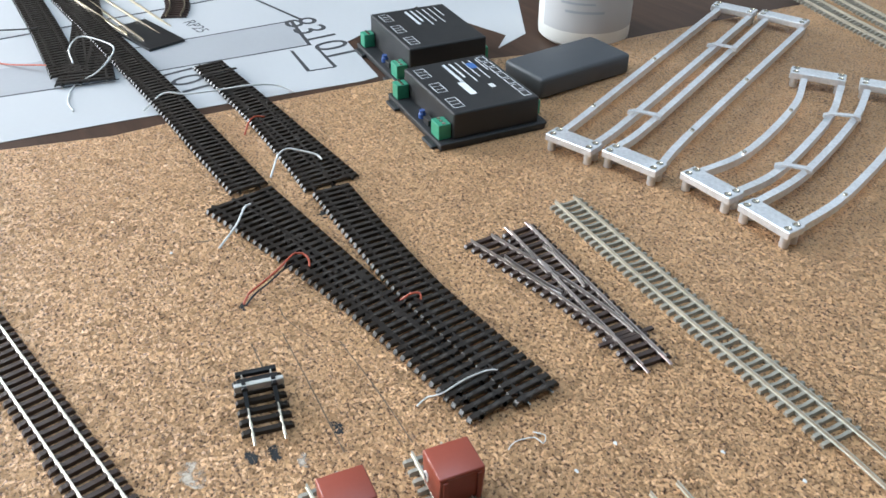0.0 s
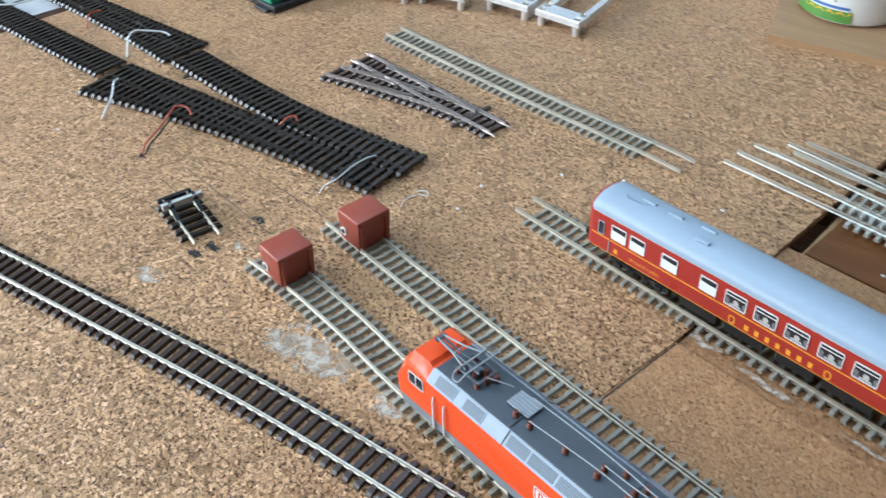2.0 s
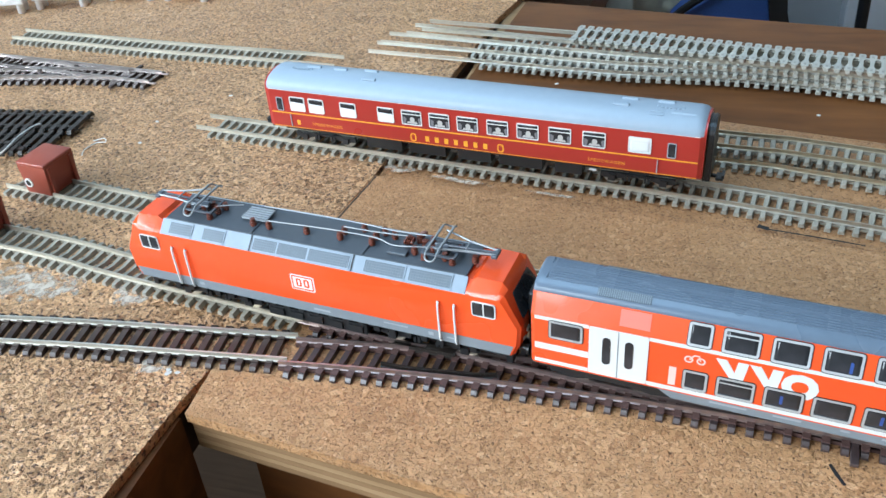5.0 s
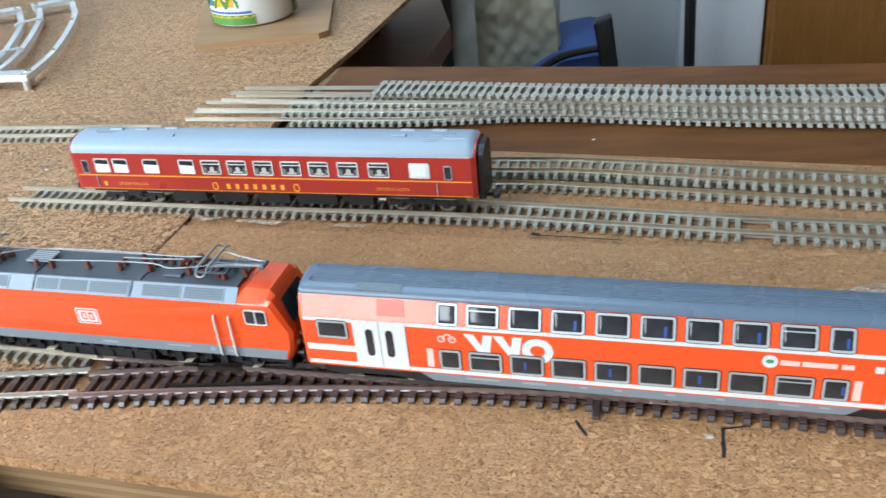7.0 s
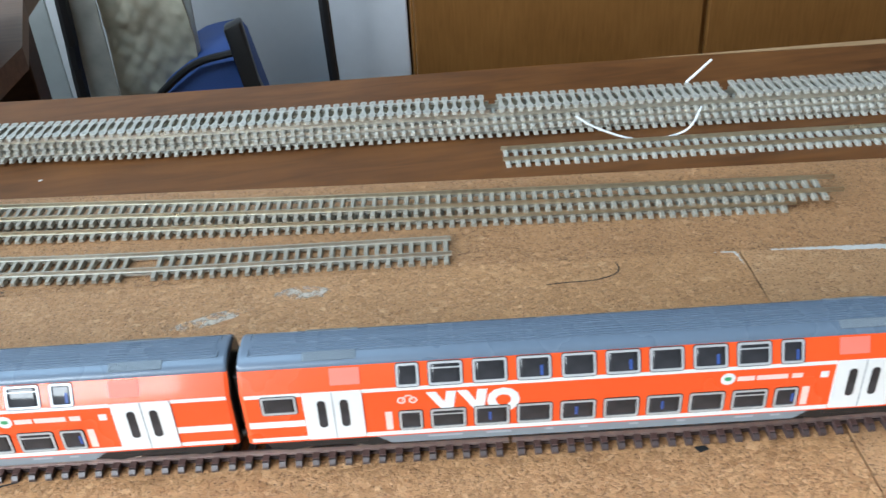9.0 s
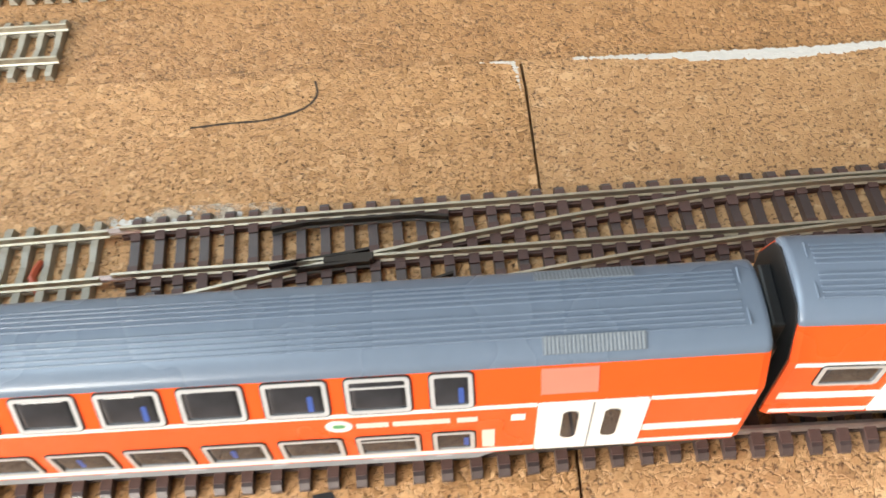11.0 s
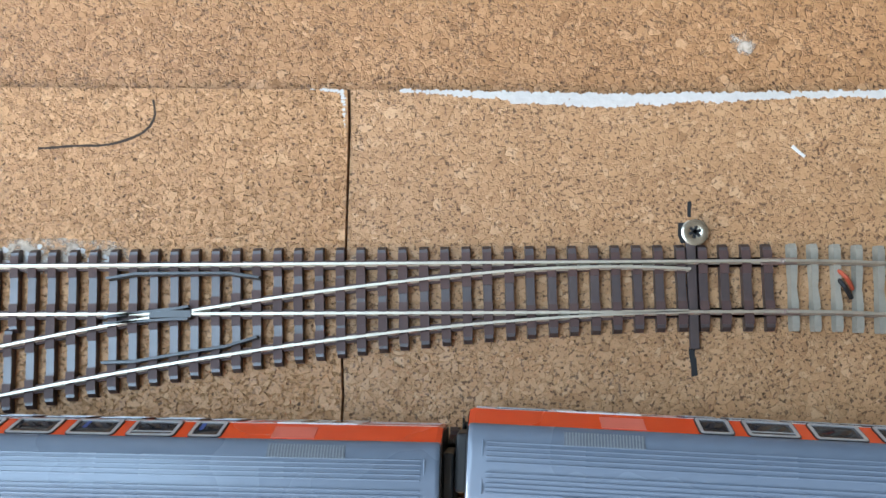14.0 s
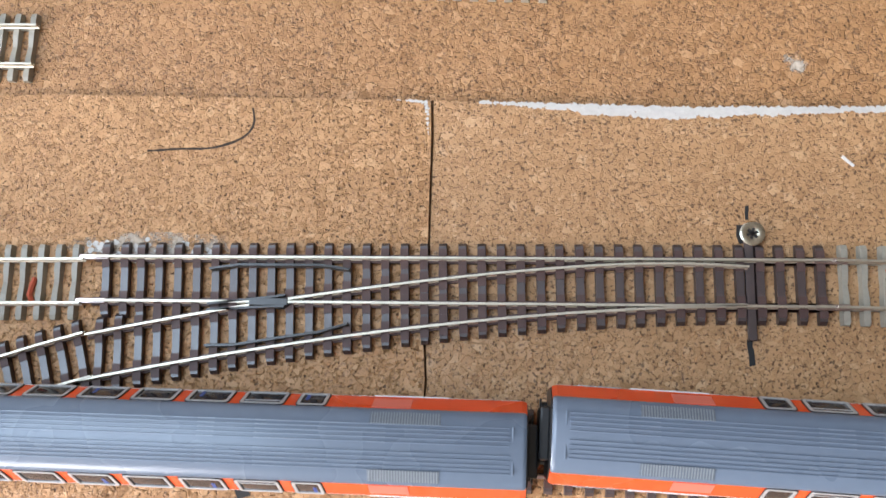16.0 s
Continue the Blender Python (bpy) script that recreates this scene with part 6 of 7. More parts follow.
def control_module(x, y, ang, high, z=0.0, marked=True):
    ob = thing("control_module", "black electronic module with green screw terminals and printed label", "electronic module", x, y, z, ang, group="control modules")
    part("base", box(-43, 43, -42, 36, 0, 5.0, 1.0), GRIT_BLACK, ob)
    case = part("case", box(-39.5, 39.5, -31, 32, 4.4, high, 1.4, 3), GRIT_BLACK, ob)
    for xx, yy in ((-30, 37.5), (30, 37.5), (-30, -43), (30, -43)):
        part("lug", box(xx - 8, xx + 8, yy - 3, yy + 3, 0, 2.6, 1.0), GRIT_BLACK, ob)
    for xx, yy, w in ((-34, -36, 9), (31, -36, 12), (-26, 34.0, 12), (24, 34.0, 14)):
        t = part("terminal", box(xx - w / 2, xx + w / 2, yy - 4.4, yy + 4.4, 5, 15.5, 0.5), GREEN_TERMINAL, ob, "green screw terminal")
        for i in range(3):
            part("terminal_screw", cached(("terminal_screw",), lambda: lathe([(1.3, 0), (1.3, 0.3), (0.9, 0.2)], 12), SCREW_STEEL), None, t, at=at_mm(xx - w / 3 + w / 3 * i, yy, 15.5))
    part("push_button", lathe([(2.6, 0), (2.6, 3.2), (2.0, 3.8), (2.0, 5.4)], 16), material("blue_button", (0.03, 0.08, 0.26), 0.3), ob, "small blue push button", at=at_mm(2, -36, 5))
    part("pin_block", box(8, 16, -38, -34, 5, 9, 0.3), BLACK_PLASTIC, ob)
    zt = high + 0.02

    def bar(x0, y0, w, h, m=MODULE_PRINT):
        part("print_bar", slab([(x0, y0), (x0 + w, y0), (x0 + w, y0 + h), (x0, y0 + h)], zt, zt + 0.06), m, case)

    for k, (w, h) in enumerate(((30, 2.4), (25, 1.6), (34, 0.9), (28, 0.8), (33, 0.8), (20, 0.8))):
        bar(-33, -5 + 5.2 * k, w, h)
    for xx in (-33, -8, 17):
        for dx, dy, w, h in ((0, 0, 15, 0.6), (0, 7.4, 15, 0.6), (0, 0, 0.6, 8), (14.4, 0, 0.6, 8), (4.8, 0, 0.5, 8), (9.6, 0, 0.5, 8)):
            bar(xx + dx, -27 + dy, w, h)
    if marked:
        bar(-2, -8, 20, 5.0, CURTAIN)
        bar(8, 10, 6, 3.5, WHITE_PAINT)
        for k in range(7):
            bar(-35 + 10.2 * k, 23, 8.4, 6.0, MODULE_PRINT)
            part("print_bar", slab([(-34.2 + 10.2 * k, 23.8), (-27.4 + 10.2 * k, 23.8), (-27.4 + 10.2 * k, 28.2), (-34.2 + 10.2 * k, 28.2)], zt, zt + 0.1), GRIT_BLACK, case)
            bar(-32.6 + 10.2 * k, 25.0, 3.4, 1.8, MODULE_PRINT)
        part("emblem", slab(round_rect(10, 6, 2.6, 4, -24, 14), zt, zt + 0.07), material("blue_print", (0.06, 0.16, 0.42), 0.4), case, "small blue emblem")
    return ob


control_module(-940.5, 307.0, -6.8, 23.0)
control_module(-1043.5, 336.5, -7.5, 28.0, -4.0, False)
single("slate_block", box(-22, 22, -43, 43, 0, 16, 3.0, 3), SLAB, "dark grey rounded slab lying on the cork", "block", -953, 404, 0, 2, smooth=True)

bot = thing("glue_bottle", "white plastic glue bottle with a printed paper label", "bottle", -1022, 478, -4.2)
part("body", lathe([(34, 0), (37.5, 3), (38, 8), (38, 118), (35, 130), (20, 142), (14, 146), (14, 156)], 44), BOTTLE, bot, smooth=True)
part("cap", lathe([(15.5, 150), (15.5, 172), (6, 176), (3, 205), (2.4, 206)], 28), material("red_cap", (0.5, 0.05, 0.03), 0.35), bot, "red nozzle cap", smooth=True)


def wrap(name, parent, r, a0, a1, z0, z1, mat, n=14, label=""):
    """A thin shell on a round body, from angle a0 to a1 in degrees."""
    bm = bmesh.new()
    cols = []
    for k in range(n + 1):
        a = radians(a0 + (a1 - a0) * k / n)
        cols.append([bm.verts.new((rr * math.cos(a), rr * math.sin(a), z)) for rr, z in ((r, z0), (r + 0.15, z0), (r + 0.15, z1), (r, z1))])
    for a, b in zip(cols, cols[1:]):
        for j in range(4):
            bm.faces.new((a[j], b[j], b[(j + 1) % 4], a[(j + 1) % 4]))
    bm.faces.new(cols[0])
    bm.faces.new(cols[-1][::-1])
    return part(name, bm, mat, parent, label, smooth=True)


lab = wrap("label", bot, 38.02, -100, 60, 14, 95, PAPER, 24, "white paper label")
for z, a0, a1, h in ((30, -66, -18, 2.0), (37, -72, -30, 1.8), (48, -60, -38, 1.5), (58, -80, -8, 2.6), (66, -76, -18, 2.2), (80, -84, 0, 6)):
    wrap("print_bar", bot, 38.2, a0, a1, z, z + h, LIGHT_GREY, 12)

# ---------------------------------------------------------------- cup on its wooden board
single("wooden_board", slab([(-38, -66), (56, -54), (62, -46), (44, 56), (-70, 66), (-76, 58)], 0, 4.6), BREAD_BOARD, "small pale wooden board lying on the cork", "board", -575, 497, 0)
cup = thing("cup", "white ceramic cup with a colourful green and yellow print", "cup", -587, 503, 4.6)
part("body", lathe([(30, 0), (33, 1.5), (34.5, 6), (35.5, 30), (36.5, 95), (34.8, 95), (33.2, 30), (30, 5), (0.5, 4)], 48), CERAMIC, cup, smooth=True)
hd = tube(bmesh.new(), smooth_path([(25, 26, 78), (42, 44, 80), (52, 55, 60), (44, 47, 34), (26, 27, 26)], 4), 4.2, 10)
part("handle", hd, CERAMIC, cup, smooth=True)


def ribbon(parent, f, a0, a1, wide, lift, mat):
    """A painted band that winds over the cup: f gives its height at an angle."""
    bm = bmesh.new()
    cols = []
    for k in range(41):
        a = radians(a0 + (a1 - a0) * k / 40)
        z = f(a0 + (a1 - a0) * k / 40)
        cols.append([bm.verts.new((r * math.cos(a), r * math.sin(a), h)) for r, h in ((cup_r(z - wide / 2) + lift, z - wide / 2), (cup_r(z + wide / 2) + lift, z + wide / 2), (cup_r(z + wide / 2) - 0.3, z + wide / 2), (cup_r(z - wide / 2) - 0.3, z - wide / 2))])
    for a, b in zip(cols, cols[1:]):
        for j in range(4):
            bm.faces.new((a[j], b[j], b[(j + 1) % 4], a[(j + 1) % 4]))
    bm.faces.new(cols[0])
    bm.faces.new(cols[-1][::-1])
    part("print_band", bm, mat, parent, smooth=True)


def cup_r(z):
    return 34.5 + (z - 6) / 24 if z < 30 else 35.5 + (z - 30) / 65


CUP_LEAF = material("cup_dark_green", (0.035, 0.085, 0.022), 0.15, vary=0.3, coat=0.4)
wrap("print_patch", cup, 34.9, 175, 290, 2.8, 10.5, CUP_GREEN, 24)
for z, m in ((5.0, CUP_BLUE), (8.6, CUP_YELLOW)):
    ribbon(cup, lambda a, z=z: z + 1.2 * math.sin(a * 0.55), 176, 289, 1.3, 0.45, m)
wrap("print_patch", cup, 35.0, 180, 286, 11.6, 13.4, CUP_BLUE, 20)
for k in range(5):
    for j in range(4):
        a, z = 184 + 17 * k + 5 * (j % 2), 17 + 18 * j
        wrap("print_patch", cup, cup_r(z) + 0.12, a, a + 12, z, z + 12, (CUP_YELLOW, CUP_YELLOW, CUP_RED, CUP_YELLOW, CUP_BLUE)[(2 * k + 3 * j) % 5], 6)
for p in (0.0, 2.1, 4.2):
    ribbon(cup, lambda a, p=p: 48 + 30 * math.sin(a * 0.11 + p), 180, 270, 5.4, 0.5, CUP_LEAF)
    ribbon(cup, lambda a, p=p: 48 + 30 * math.sin(a * 0.11 + p), 180, 270, 3.8, 0.62, CUP_GREEN)
wrap("print_patch", cup, 36.1, 322, 345, 30, 84, CUP_LEAF, 10)
wrap("print_patch", cup, 36.1, 349, 372, 4, 84, CUP_LEAF, 10)

# ---------------------------------------------------------------- printed track plan on the table
plan = single("paper_plan", slab([(-1074, 10), (-1060, 112), (-1054, 145), (-1033, 274), (-1034, 288), (-1108, 300), (-1150, 392), (-1052, 420), (-1032, 398), (-1046, 436), (-1180, 520), (-1620, 560), (-1700, -60)], -4.15, -3.75), PAPER, "large white printed track plan spread on the table", "paper plan")
for k, (poly, m) in enumerate((([(-1184, 144), (-1174, 280), (-1118, 269), (-1130, 147)], PAPER_GREY), ([(-1196, -40), (-1197, 80), (-1190, 118), (-1132, 120), (-1145, 39), (-1150, -40)], PAPER_GREY), ([(-1186, 143), (-1176, 281), (-1174, 280), (-1184, 144)], INK), ([(-1132, 147), (-1119, 270), (-1117, 269), (-1130, 147)], INK),
                               ([(-1175, 279), (-1174, 282), (-1116, 272), (-1117, 269)], INK), ([(-1146, -40), (-1146, 39), (-1132, 121), (-1130, 120), (-1144, 39), (-1143, -40)], INK), ([(-1115, 252), (-1113, 254), (-1071, 249), (-1072, 246)], INK), ([(-1072, 246), (-1068, 268), (-1066, 268), (-1070, 246)], INK), ([(-1109, 272), (-1108, 274), (-1067, 270), (-1068, 267)], INK),
                               ([(-1243, 274), (-1241, 277), (-1172, 291), (-1172, 288)], INK), ([(-1262, -20), (-1262, 320), (-1259, 320), (-1259, -20)], INK))):
    part("printed_area", slab(poly, 0.42, 0.44 + 0.01 * k), m, plan).matrix_basis = pose(0, 0, -4.15 * MM)
for txt, size, x, y, a in (("83101", 40, -1128, 284, -1), ("101", 36, -1103, 162, 5), ("RP25", 15, -1205, 206, 6)):
    part("lettering", lettering(txt, size, 0.02), INK, plan, at=at_mm(x, y, -3.66, a))
# brass and brown track scraps lying on the plan
track([(-1330, 225), (-1262, 210), (-1232, 196)], "smoke", RAIL_BRASS, 5.4, "short brown track scrap on the paper", "loose tracks", z0=-3.7, z1=-3.7)
for a, b in (((-1340, 140, 4), (-1190, 158, 2)), ((-1345, 150, 5), (-1200, 174, 1)), ((-1350, 170, 3), (-1215, 188, 0)), ((-1330, 130, 6), (-1210, 150, 3))):
    single("rail_length", rail_mesh([Vector((0, 0, 0)), Vector((b[0] - a[0], b[1] - a[1], b[2] - a[2]))], RAIL_BRASS, z=-3.0), None, "loose yellowish rail length", "rail", a[0], a[1], a[2] - 1.5, group="loose rails")
single("black_pad", box(-32, 32, -16, 16, 0, 2.2, 0.4), BLACK_PLASTIC, "flat black plate under the loose rails", "plate", -1205, 165, -3.7, 12)

# ---------------------------------------------------------------- wires
wire("feeder_wire", [(-1166.5, 96.5, 1.5), (-1188.4, 99.7, 5), (-1200.2, 112.7, 8), (-1169.1, 128, 8), (-1150.2, 119.5, 5), (-1137.8, 105.3, 1.6), (-1135.8, 89.2, -3), (-1111, 78.4, -3), (-1093, 77.6, -3)], 0.65, WIRE_WHITE, "white feeder wire looping over the black turnout")
wire("feeder_wire", [(-1066, 119, -2), (-1071, 136, 4.8), (-1062, 150, 4.5), (-1057, 176, 4), (-1052, 194, 4.6), (-1050, 212, 1), (-1040, 222, -3)], 0.65, WIRE_WHITE, "white feeder wire lying across the black tracks")
wire("feeder_wire", [(-929.8, 155.2, 0.5), (-940.8, 165.9, 8), (-941.9, 172.8, 9.5), (-937.8, 179.9, 8), (-931.8, 187.3, 6), (-927, 188.4, 4.5)], 0.65, WIRE_WHITE, "white feeder wire arching over the black track")
wire("feeder_wire", [(-874.6, 101.3, 0.5), (-884.2, 115.4, 5), (-894, 124.4, 8), (-899.2, 130, 6)], 0.65, WIRE_WHITE, "white feeder wire bent over the turnout's edge")
wire("feeder_wire", [(-716.4, 129.7, 0.5), (-716.5, 135.1, 3), (-712.4, 139.6, 6), (-714.5, 153.5, 6), (-714.5, 165, 5.4), (-712.8, 169.4, 4.9)], 0.4, WIRE_WHITE, "white feeder wire lying over the turnout's end")
wire("feeder_wire", [(-675.4, 148.4, 0.4), (-677.3, 153.5, 0.6), (-674.9, 161.5, 0.7), (-670.3, 162.4, 0.7), (-673.2, 165.8, 1.0), (-677.8, 162.8, 0.6)], 0.28, WIRE_WHITE, "thin curl of white thread on the cork")
wire("feeder_wire", [(-821.8, 93.7, 0.5), (-825.7, 98.6, 3), (-826.5, 104.5, 5), (-832, 118, 7), (-838.7, 129.9, 8), (-834, 134.5, 7), (-828.3, 133, 4.6)], 0.6, WIRE_RED, "red feeder wire looping up from the cork")
wire("feeder_wire", [(-820.5, 94.6, 0.5), (-824, 100.5, 2.4), (-827, 109, 3.8), (-832, 120, 5.2), (-835, 128, 5)], 0.5, WIRE_BLACK, "black feeder wire beside the red one")
wire("feeder_wire", [(-781.5, 158.8, 2), (-779.1, 163.7, 6.3), (-777, 168.1, 6.6), (-774.5, 167.4, 4.4)], 0.6, WIRE_RED, "short red feeder wire loop")
wire("feeder_wire", [(-990, 163, 0.6), (-999, 170, 4), (-1003, 176, 5), (-1001, 182, 4)], 0.6, WIRE_RED, "short red feeder wire by the black track")
wire("feeder_wire", [(-1290, 42, -3), (-1262, 76, 1), (-1252, 90, 3)], 0.7, WIRE_BLACK, "black feeder wire on the paper plan")
wire("feeder_wire", [(-1235, 40, -3), (-1205, 52, -3), (-1172, 78, 2)], 0.7, WIRE_RED, "red feeder wire on the paper plan")
wire("feeder_wire", [(116.8, 16, 1), (118.2, 13.2, 3.2), (119.8, 10.4, 1.2)], 0.55, WIRE_RED, "red feeder wire between the rails")
wire("feeder_wire", [(116.7, 13.5, 1), (117.6, 11.2, 2.4), (119.2, 8.2, 0.9)], 0.6, WIRE_BLACK, "black feeder wire between the rails")
wire("feeder_wire", [(-120, 41, 1), (-121, 36, 2.6), (-120, 33, 1)], 0.9, WIRE_RED, "red feeder wire between the rails")
wire("white_strip", [(-31, 214, 9.5), (-22, 210, 4), (-5, 203, -1.8), (8, 199, -2.2), (22, 198, -0.6), (29, 197.5, 4.2), (36, 203, 11.5)], 0.6, CURTAIN, "white plastic strip round the spare tracks", "strip")
wire("white_strip", [(40, 234, 13.0), (47, 234, 19), (54, 233.5, 25.5)], 0.7, CURTAIN, "white plastic strip standing up from the stack", "strip")

# ---------------------------------------------------------------- screw, ink marks, glue and cracks on the cork
scr = thing("wood_screw", "countersunk zinc screw with a star recess beside the turnout", "screw", 83.6, 29.6, 0)
part("head", lathe([(1.6, 0.0), (2.2, 0.6), (3.4, 2.0), (3.45, 2.3), (3.1, 2.5), (1.75, 2.5), (1.5, 2.35)], 32), SCREW_STEEL, scr, smooth=True)
# black bars paint the shade of the star recess
for k in range(3):
    part("recess", box(-1.55, 1.55, -0.36, 0.36, 2.36, 2.56), MARKER_BLACK, scr, at=at_mm(0, 0, 0, 60 * k + 10))


def ragged(cx, cy, rx, ry, n=40, seed=0, rough=0.3, ang=0.0):
    """A blot with a wavering outline."""
    rnd = random.Random(seed)
    waves = [(k, rough * rnd.uniform(0.3, 1.0) / k ** 0.7, rnd.uniform(0, 6.28)) for k in (2, 3, 5, 8, 13)]
    c, d = math.cos(radians(ang)), math.sin(radians(ang))
    out = []
    for k in range(n):
        a = 2 * math.pi * k / n
        s = 0.8 + 0.6 * sum(h * math.sin(w * a + p) for w, h, p in waves)
        px, py = rx * s * math.cos(a), ry * s * math.sin(a)
        out.append((cx + px * c - py * d, cy + px * d + py * c))
    return out


def flakes(bm, x, y, size, rnd, z):
    """One small broken flake of dried glue."""
    n, a0 = rnd.randint(5, 8), rnd.uniform(0, 6.28)
    poly = [(x + size * rnd.uniform(0.55, 1.25) * math.cos(a0 + 6.283 * k / n), y + size * rnd.uniform(0.55, 1.1) * math.sin(a0 + 6.283 * k / n)) for k in range(n)]
    prism(bm, poly, z, z + rnd.uniform(0.04, 0.14))


def smear(cx, cy, rx, ry, ang, seed, size=0.8, fill=1.0):
    """A patch of dried glue broken into flakes, thinning out towards its edge."""
    rnd = random.Random(seed)
    bm = bmesh.new()
    c, d = math.cos(radians(ang)), math.sin(radians(ang))
    for k in range(int(fill * rx * ry * 3.1416 / (size * size * 1.5))):
        r, a = rnd.random() ** 0.62, rnd.uniform(0, 6.283)
        px, py = rx * r * math.cos(a), ry * r * math.sin(a)
        if noise.noise(Vector((px * 0.25, py * 0.25, seed))) < -0.12:
            continue
        flakes(bm, cx + px * c - py * d, cy + px * d + py * c, size * rnd.uniform(0.5, 1.3), rnd, 0.0)
    return bm


def stroke(pts, w, seed=0):
    """An uneven line drawn on the sheet."""
    rnd = random.Random(seed)
    line = smooth_path(pts, 2.0)
    a = side_line(line, w / 2)
    b = side_line(line, -w / 2)
    a = [q + Vector((rnd.uniform(-1, 1), rnd.uniform(-1, 1), 0)) * w * 0.16 for q in a]
    b = [q + Vector((rnd.uniform(-1, 1), rnd.uniform(-1, 1), 0)) * w * 0.16 for q in b]
    return [(q.x, q.y) for q in a + b[::-1]]


def mark(name, poly, mat, label, z=0.0, t=0.06, category="mark", group=""):
    single(name, slab(poly, z, z + t), mat, label, category, group=group)


INKL, PENL, CRKL = "black felt-pen mark on the cork", "thin pencil line on the cork", "thin dark crack in the cork"
for k, (pts, w) in enumerate((([(84, 38), (83.3, 34)], 1.0), ([(81.5, 32.5), (81.2, 27.5)], 2.6), ([(78.5, 1.2), (78.2, -2), (78, -6)], 1.6), ([(-334.5, 11.5), (-333, 8), (-331, 4.2)], 1.3), ([(-289, 8), (-290, 1), (-290.8, -5)], 1.3), ([(-281, 9), (-289, 7.6)], 0.9),
                              ([(-351.5, 134), (-347, 132.5)], 2.6), ([(-348, 132.4), (-330, 129.5), (-312, 126.2)], 0.8), ([(-65, -25.5), (-61, -25)], 2.2))):
    mark("ink_mark", stroke(pts, w, k), MARKER_BLACK, INKL, group="ink marks")
single("ink_mark", smear(0, 0, 4.0, 2.6, 0, 3, 0.6, 1.6), MARKER_BLACK, INKL, "mark", -723.8, 95, 0, group="ink marks")
single("ink_mark", smear(0, 0, 3.6, 2.4, 0, 5, 0.6, 1.6), MARKER_BLACK, INKL, "mark", -727.5, 58.5, 0, group="ink marks")
single("ink_mark", smear(0, 0, 4.4, 3.0, 0, 6, 0.6, 1.6), MARKER_BLACK, INKL, "mark", -724.5, 68, 0, group="ink marks")
single("ink_mark", smear(0, 0, 4.0, 3.2, 0, 7, 0.6, 1.6), MARKER_BLACK, INKL, "mark", -876, 164, 0, group="ink marks")
single("ink_mark", smear(0, 0, 3.2, 1.8, 0, 8, 0.6, 1.6), MARKER_BLACK, INKL, "mark", -820.5, 93, 0, group="ink marks")
mark("ink_mark", ragged(-886, 95.5, 5.2, 0.9, seed=9, ang=70), PENCIL, INKL, group="ink marks")
for k, pts in enumerate(([(-793, 85.6), (-771, 83.2)], [(-792, 101), (-760, 97.5), (-710, 91.5)], [(-772, 121.4), (-740, 120.6), (-700, 117.8)], [(-812, 108), (-800, 107), (-780, 112)])):
    mark("pencil_line", stroke(pts, 0.55, k), PENCIL, PENL, group="pencil lines")
mark("crack", stroke([(-86, 75.8), (-76, 75.2), (-68, 74.3), (-60, 75.2), (-55, 77.6), (-53.2, 81), (-53.4, 85)], 0.7, 2), CRACK, CRKL)
mark("crack", stroke([(-519.6, 150), (-527.5, 100), (-529, 92)], 0.9, 4), CRACK, CRKL, 0.0, 0.04)
# white glue squeezed out along the sheet's edge


def seam_y(x):
    return 80.0 - (x - 0.4) * 0.1667 if x < 67 else (68.8 - (x - 67) * 0.1286 if x < 137 else 59.8 - (x - 137) * 0.1477)


def glue_seam():
    rnd = random.Random(11)
    bm = bmesh.new()
    x = 14.0
    while x < 400:
        w = min(1.0, max(0.05, (x - 14) / 34)) * (2.2 + 1.3 * math.exp(-((x - 62) / 26) ** 2) - 0.9 * math.exp(-((x - 125) / 22) ** 2)) * (0.8 + 0.5 * noise.noise(Vector((x * 0.12, 0, 0))))
        for k in range(max(1, int(w * 3.2))):
            f = rnd.random()
            if f < 0.45 or rnd.random() < 0.8:
                flakes(bm, x + rnd.uniform(-0.6, 0.6), seam_y(x) + 0.3 - w * f, rnd.uniform(0.45, 1.0), rnd, -0.02)
        x += 0.55
    return bm


single("glue_seam", glue_seam(), GLUE, "dried white glue along the cork sheet's edge", "glue")
def glue_corner():
    """Glue squeezed out at the sheet's corner: thick at the corner, petering out both ways."""
    rnd = random.Random(12)
    bm = bmesh.new()
    for (ax, ay), (bx, by), n in (((-10.5, 82.0), (-1.6, 80.4), 34), ((-1.6, 80.4), (-2.3, 70), 38)):
        for k in range(n):
            f = rnd.random()
            near = f if n == 34 else 1 - f
            s = 0.18 + 0.34 * near * rnd.uniform(0.5, 1.2)
            flakes(bm, ax + (bx - ax) * f + rnd.uniform(-0.7, 0.3) * near, ay + (by - ay) * f + rnd.uniform(-0.7, 0.15) * near, s, rnd, 0.0)
    return bm


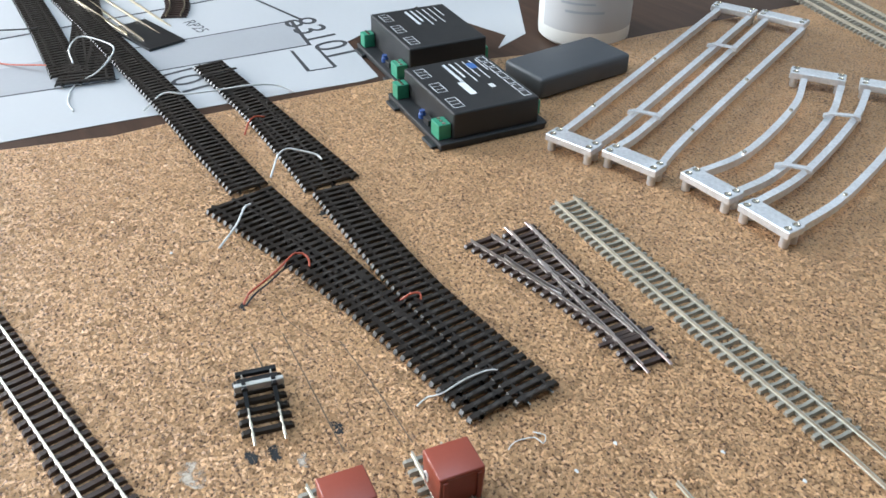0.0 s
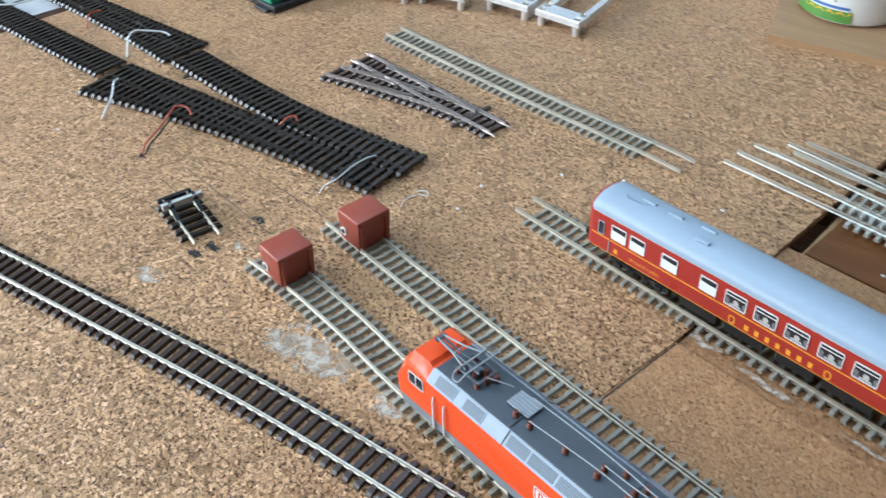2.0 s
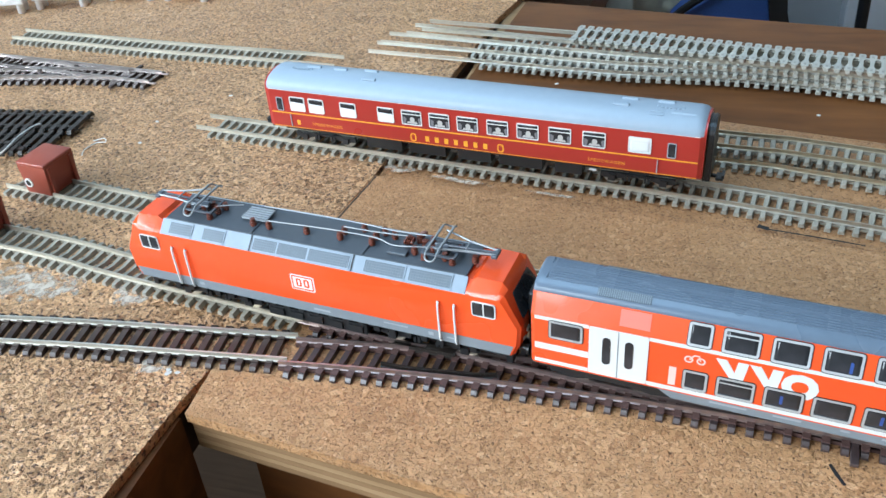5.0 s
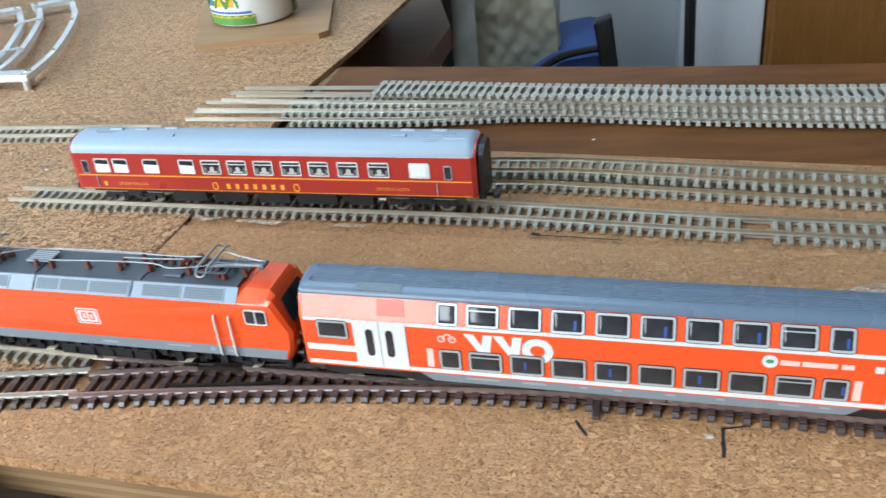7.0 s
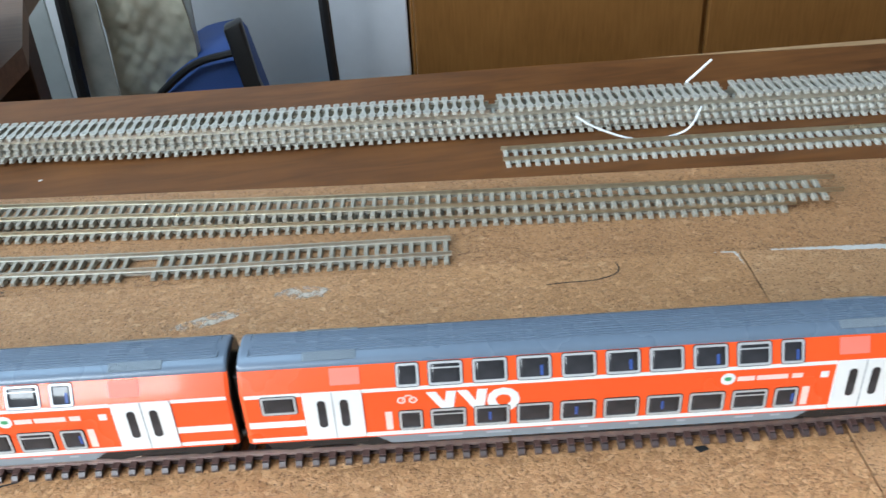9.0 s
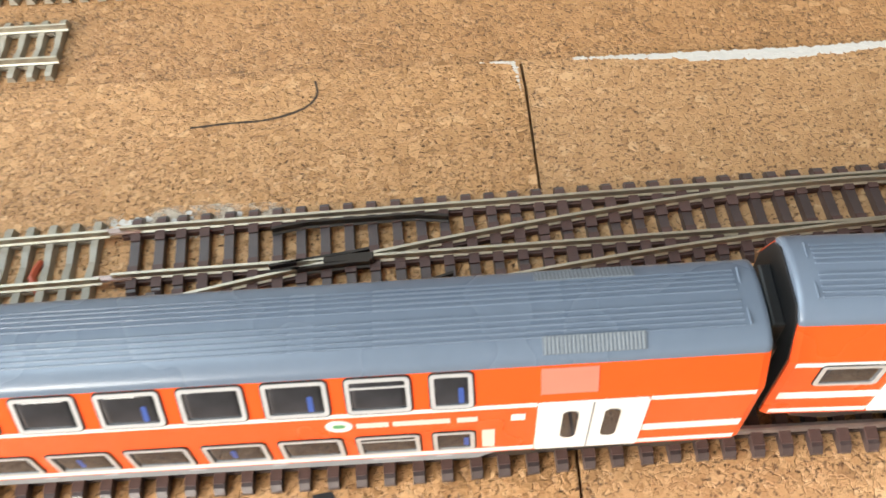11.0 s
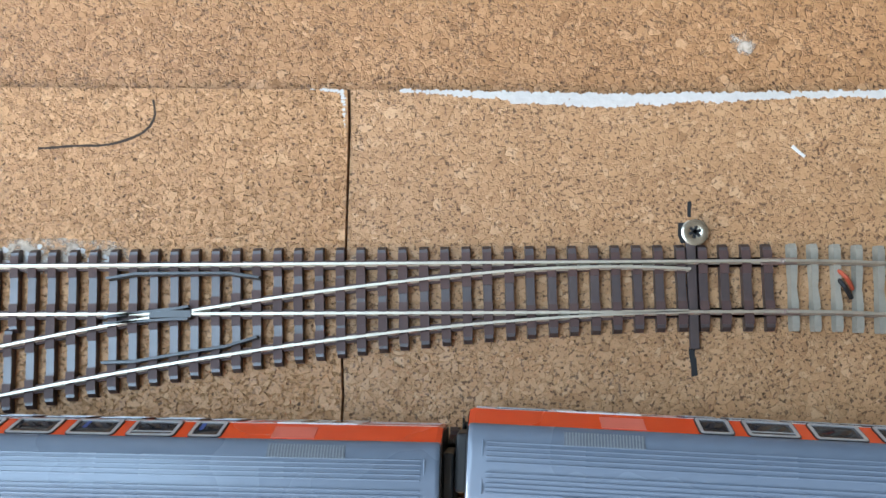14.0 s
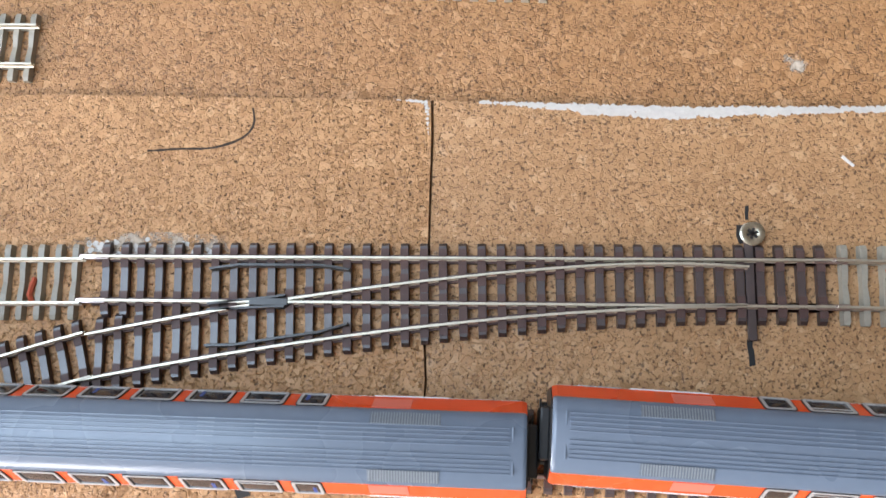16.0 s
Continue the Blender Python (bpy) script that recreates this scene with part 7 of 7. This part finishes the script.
single("glue_seam", glue_corner(), GLUE, "dried white glue at the cork sheet's corner", "glue")
for k, (cx, cy, rx, ry, a, m, z) in enumerate(((105.6, 79.2, 3.6, 3.4, 0, GLUE_FILM, -1.6), (-185, 94.5, 13, 4.4, -8, GLUE_FILM, 0), (-223, 84.5, 17, 4.0, 14, GLUE_FILM, 0), (-635, 50, 25, 11, -8, GLUE_FILM, 0), (-650, 45, 12, 6, 0, GLUE_FILM, 0), (-590, 49, 9, 7, 0, GLUE_FILM, 0), (-560, 13.5, 8, 4.0, 20, GLUE_FILM, 0),
                                               (-551.5, 12, 3, 1.6, 0, GLUE, 0), (-511, 158, 8, 3.0, 0, GLUE_FILM, 0), (-732, 35, 8, 5.5, 15, GLUE_FILM, 0), (-715, 76, 4, 3, 0, GLUE_FILM, 0), (-88, 45.6, 20, 3.4, -8, GLUE, 0), (-86, 46.4, 24, 5.0, -8, GLUE_FILM, 0), (-295, 4.4, 2.6, 0.8, 0, GLUE, 0), (-480, 152, 16, 1.6, -10, GLUE_FILM, 0), (-437, 146, 14, 0.9, -8, GLUE_FILM, 0))):
    blot = smear(0, 0, rx, ry, a, 20 + k, 0.9, 1.0) if m is GLUE else slab(ragged(0, 0, rx * 1.25, ry * 1.25, 60, 20 + k, 0.25, a), 0.02, 0.08)
    single("glue_patch", blot, m, "dried glue smear on the cork", "glue", cx, cy, z, group="glue patches")
single("plastic_strip", box(-8.2, 8.2, -0.9, 0.9, 0, 0.8, 0.2, 1), CURTAIN, "small white plastic strip lying along the rail", "strip", -514.5, 45.4, 4.15, -8)
single("paint_fleck", slab(stroke([(112.2, 48.8), (114.9, 45.6)], 0.7), 0, 0.5), WHITE_PAINT, "tiny white sliver lying on the cork", "sliver")
for k, (x, y) in enumerate(((-600, 238), (-655, 188), (-628, 222), (-652, 165), (-884, 78), (-548, 246), (-470, 250), (-452, 262), (-320, 240))):
    zz = 0.0 if x < -515 else (-2.9 if y > 200 else -1.6)
    single("paint_fleck", slab(ragged(x, y, 1.3, 0.9, 9, 60 + k), zz, zz + 0.4), WHITE_PAINT, "tiny white crumb lying on the layout", "crumb", group="white crumbs")
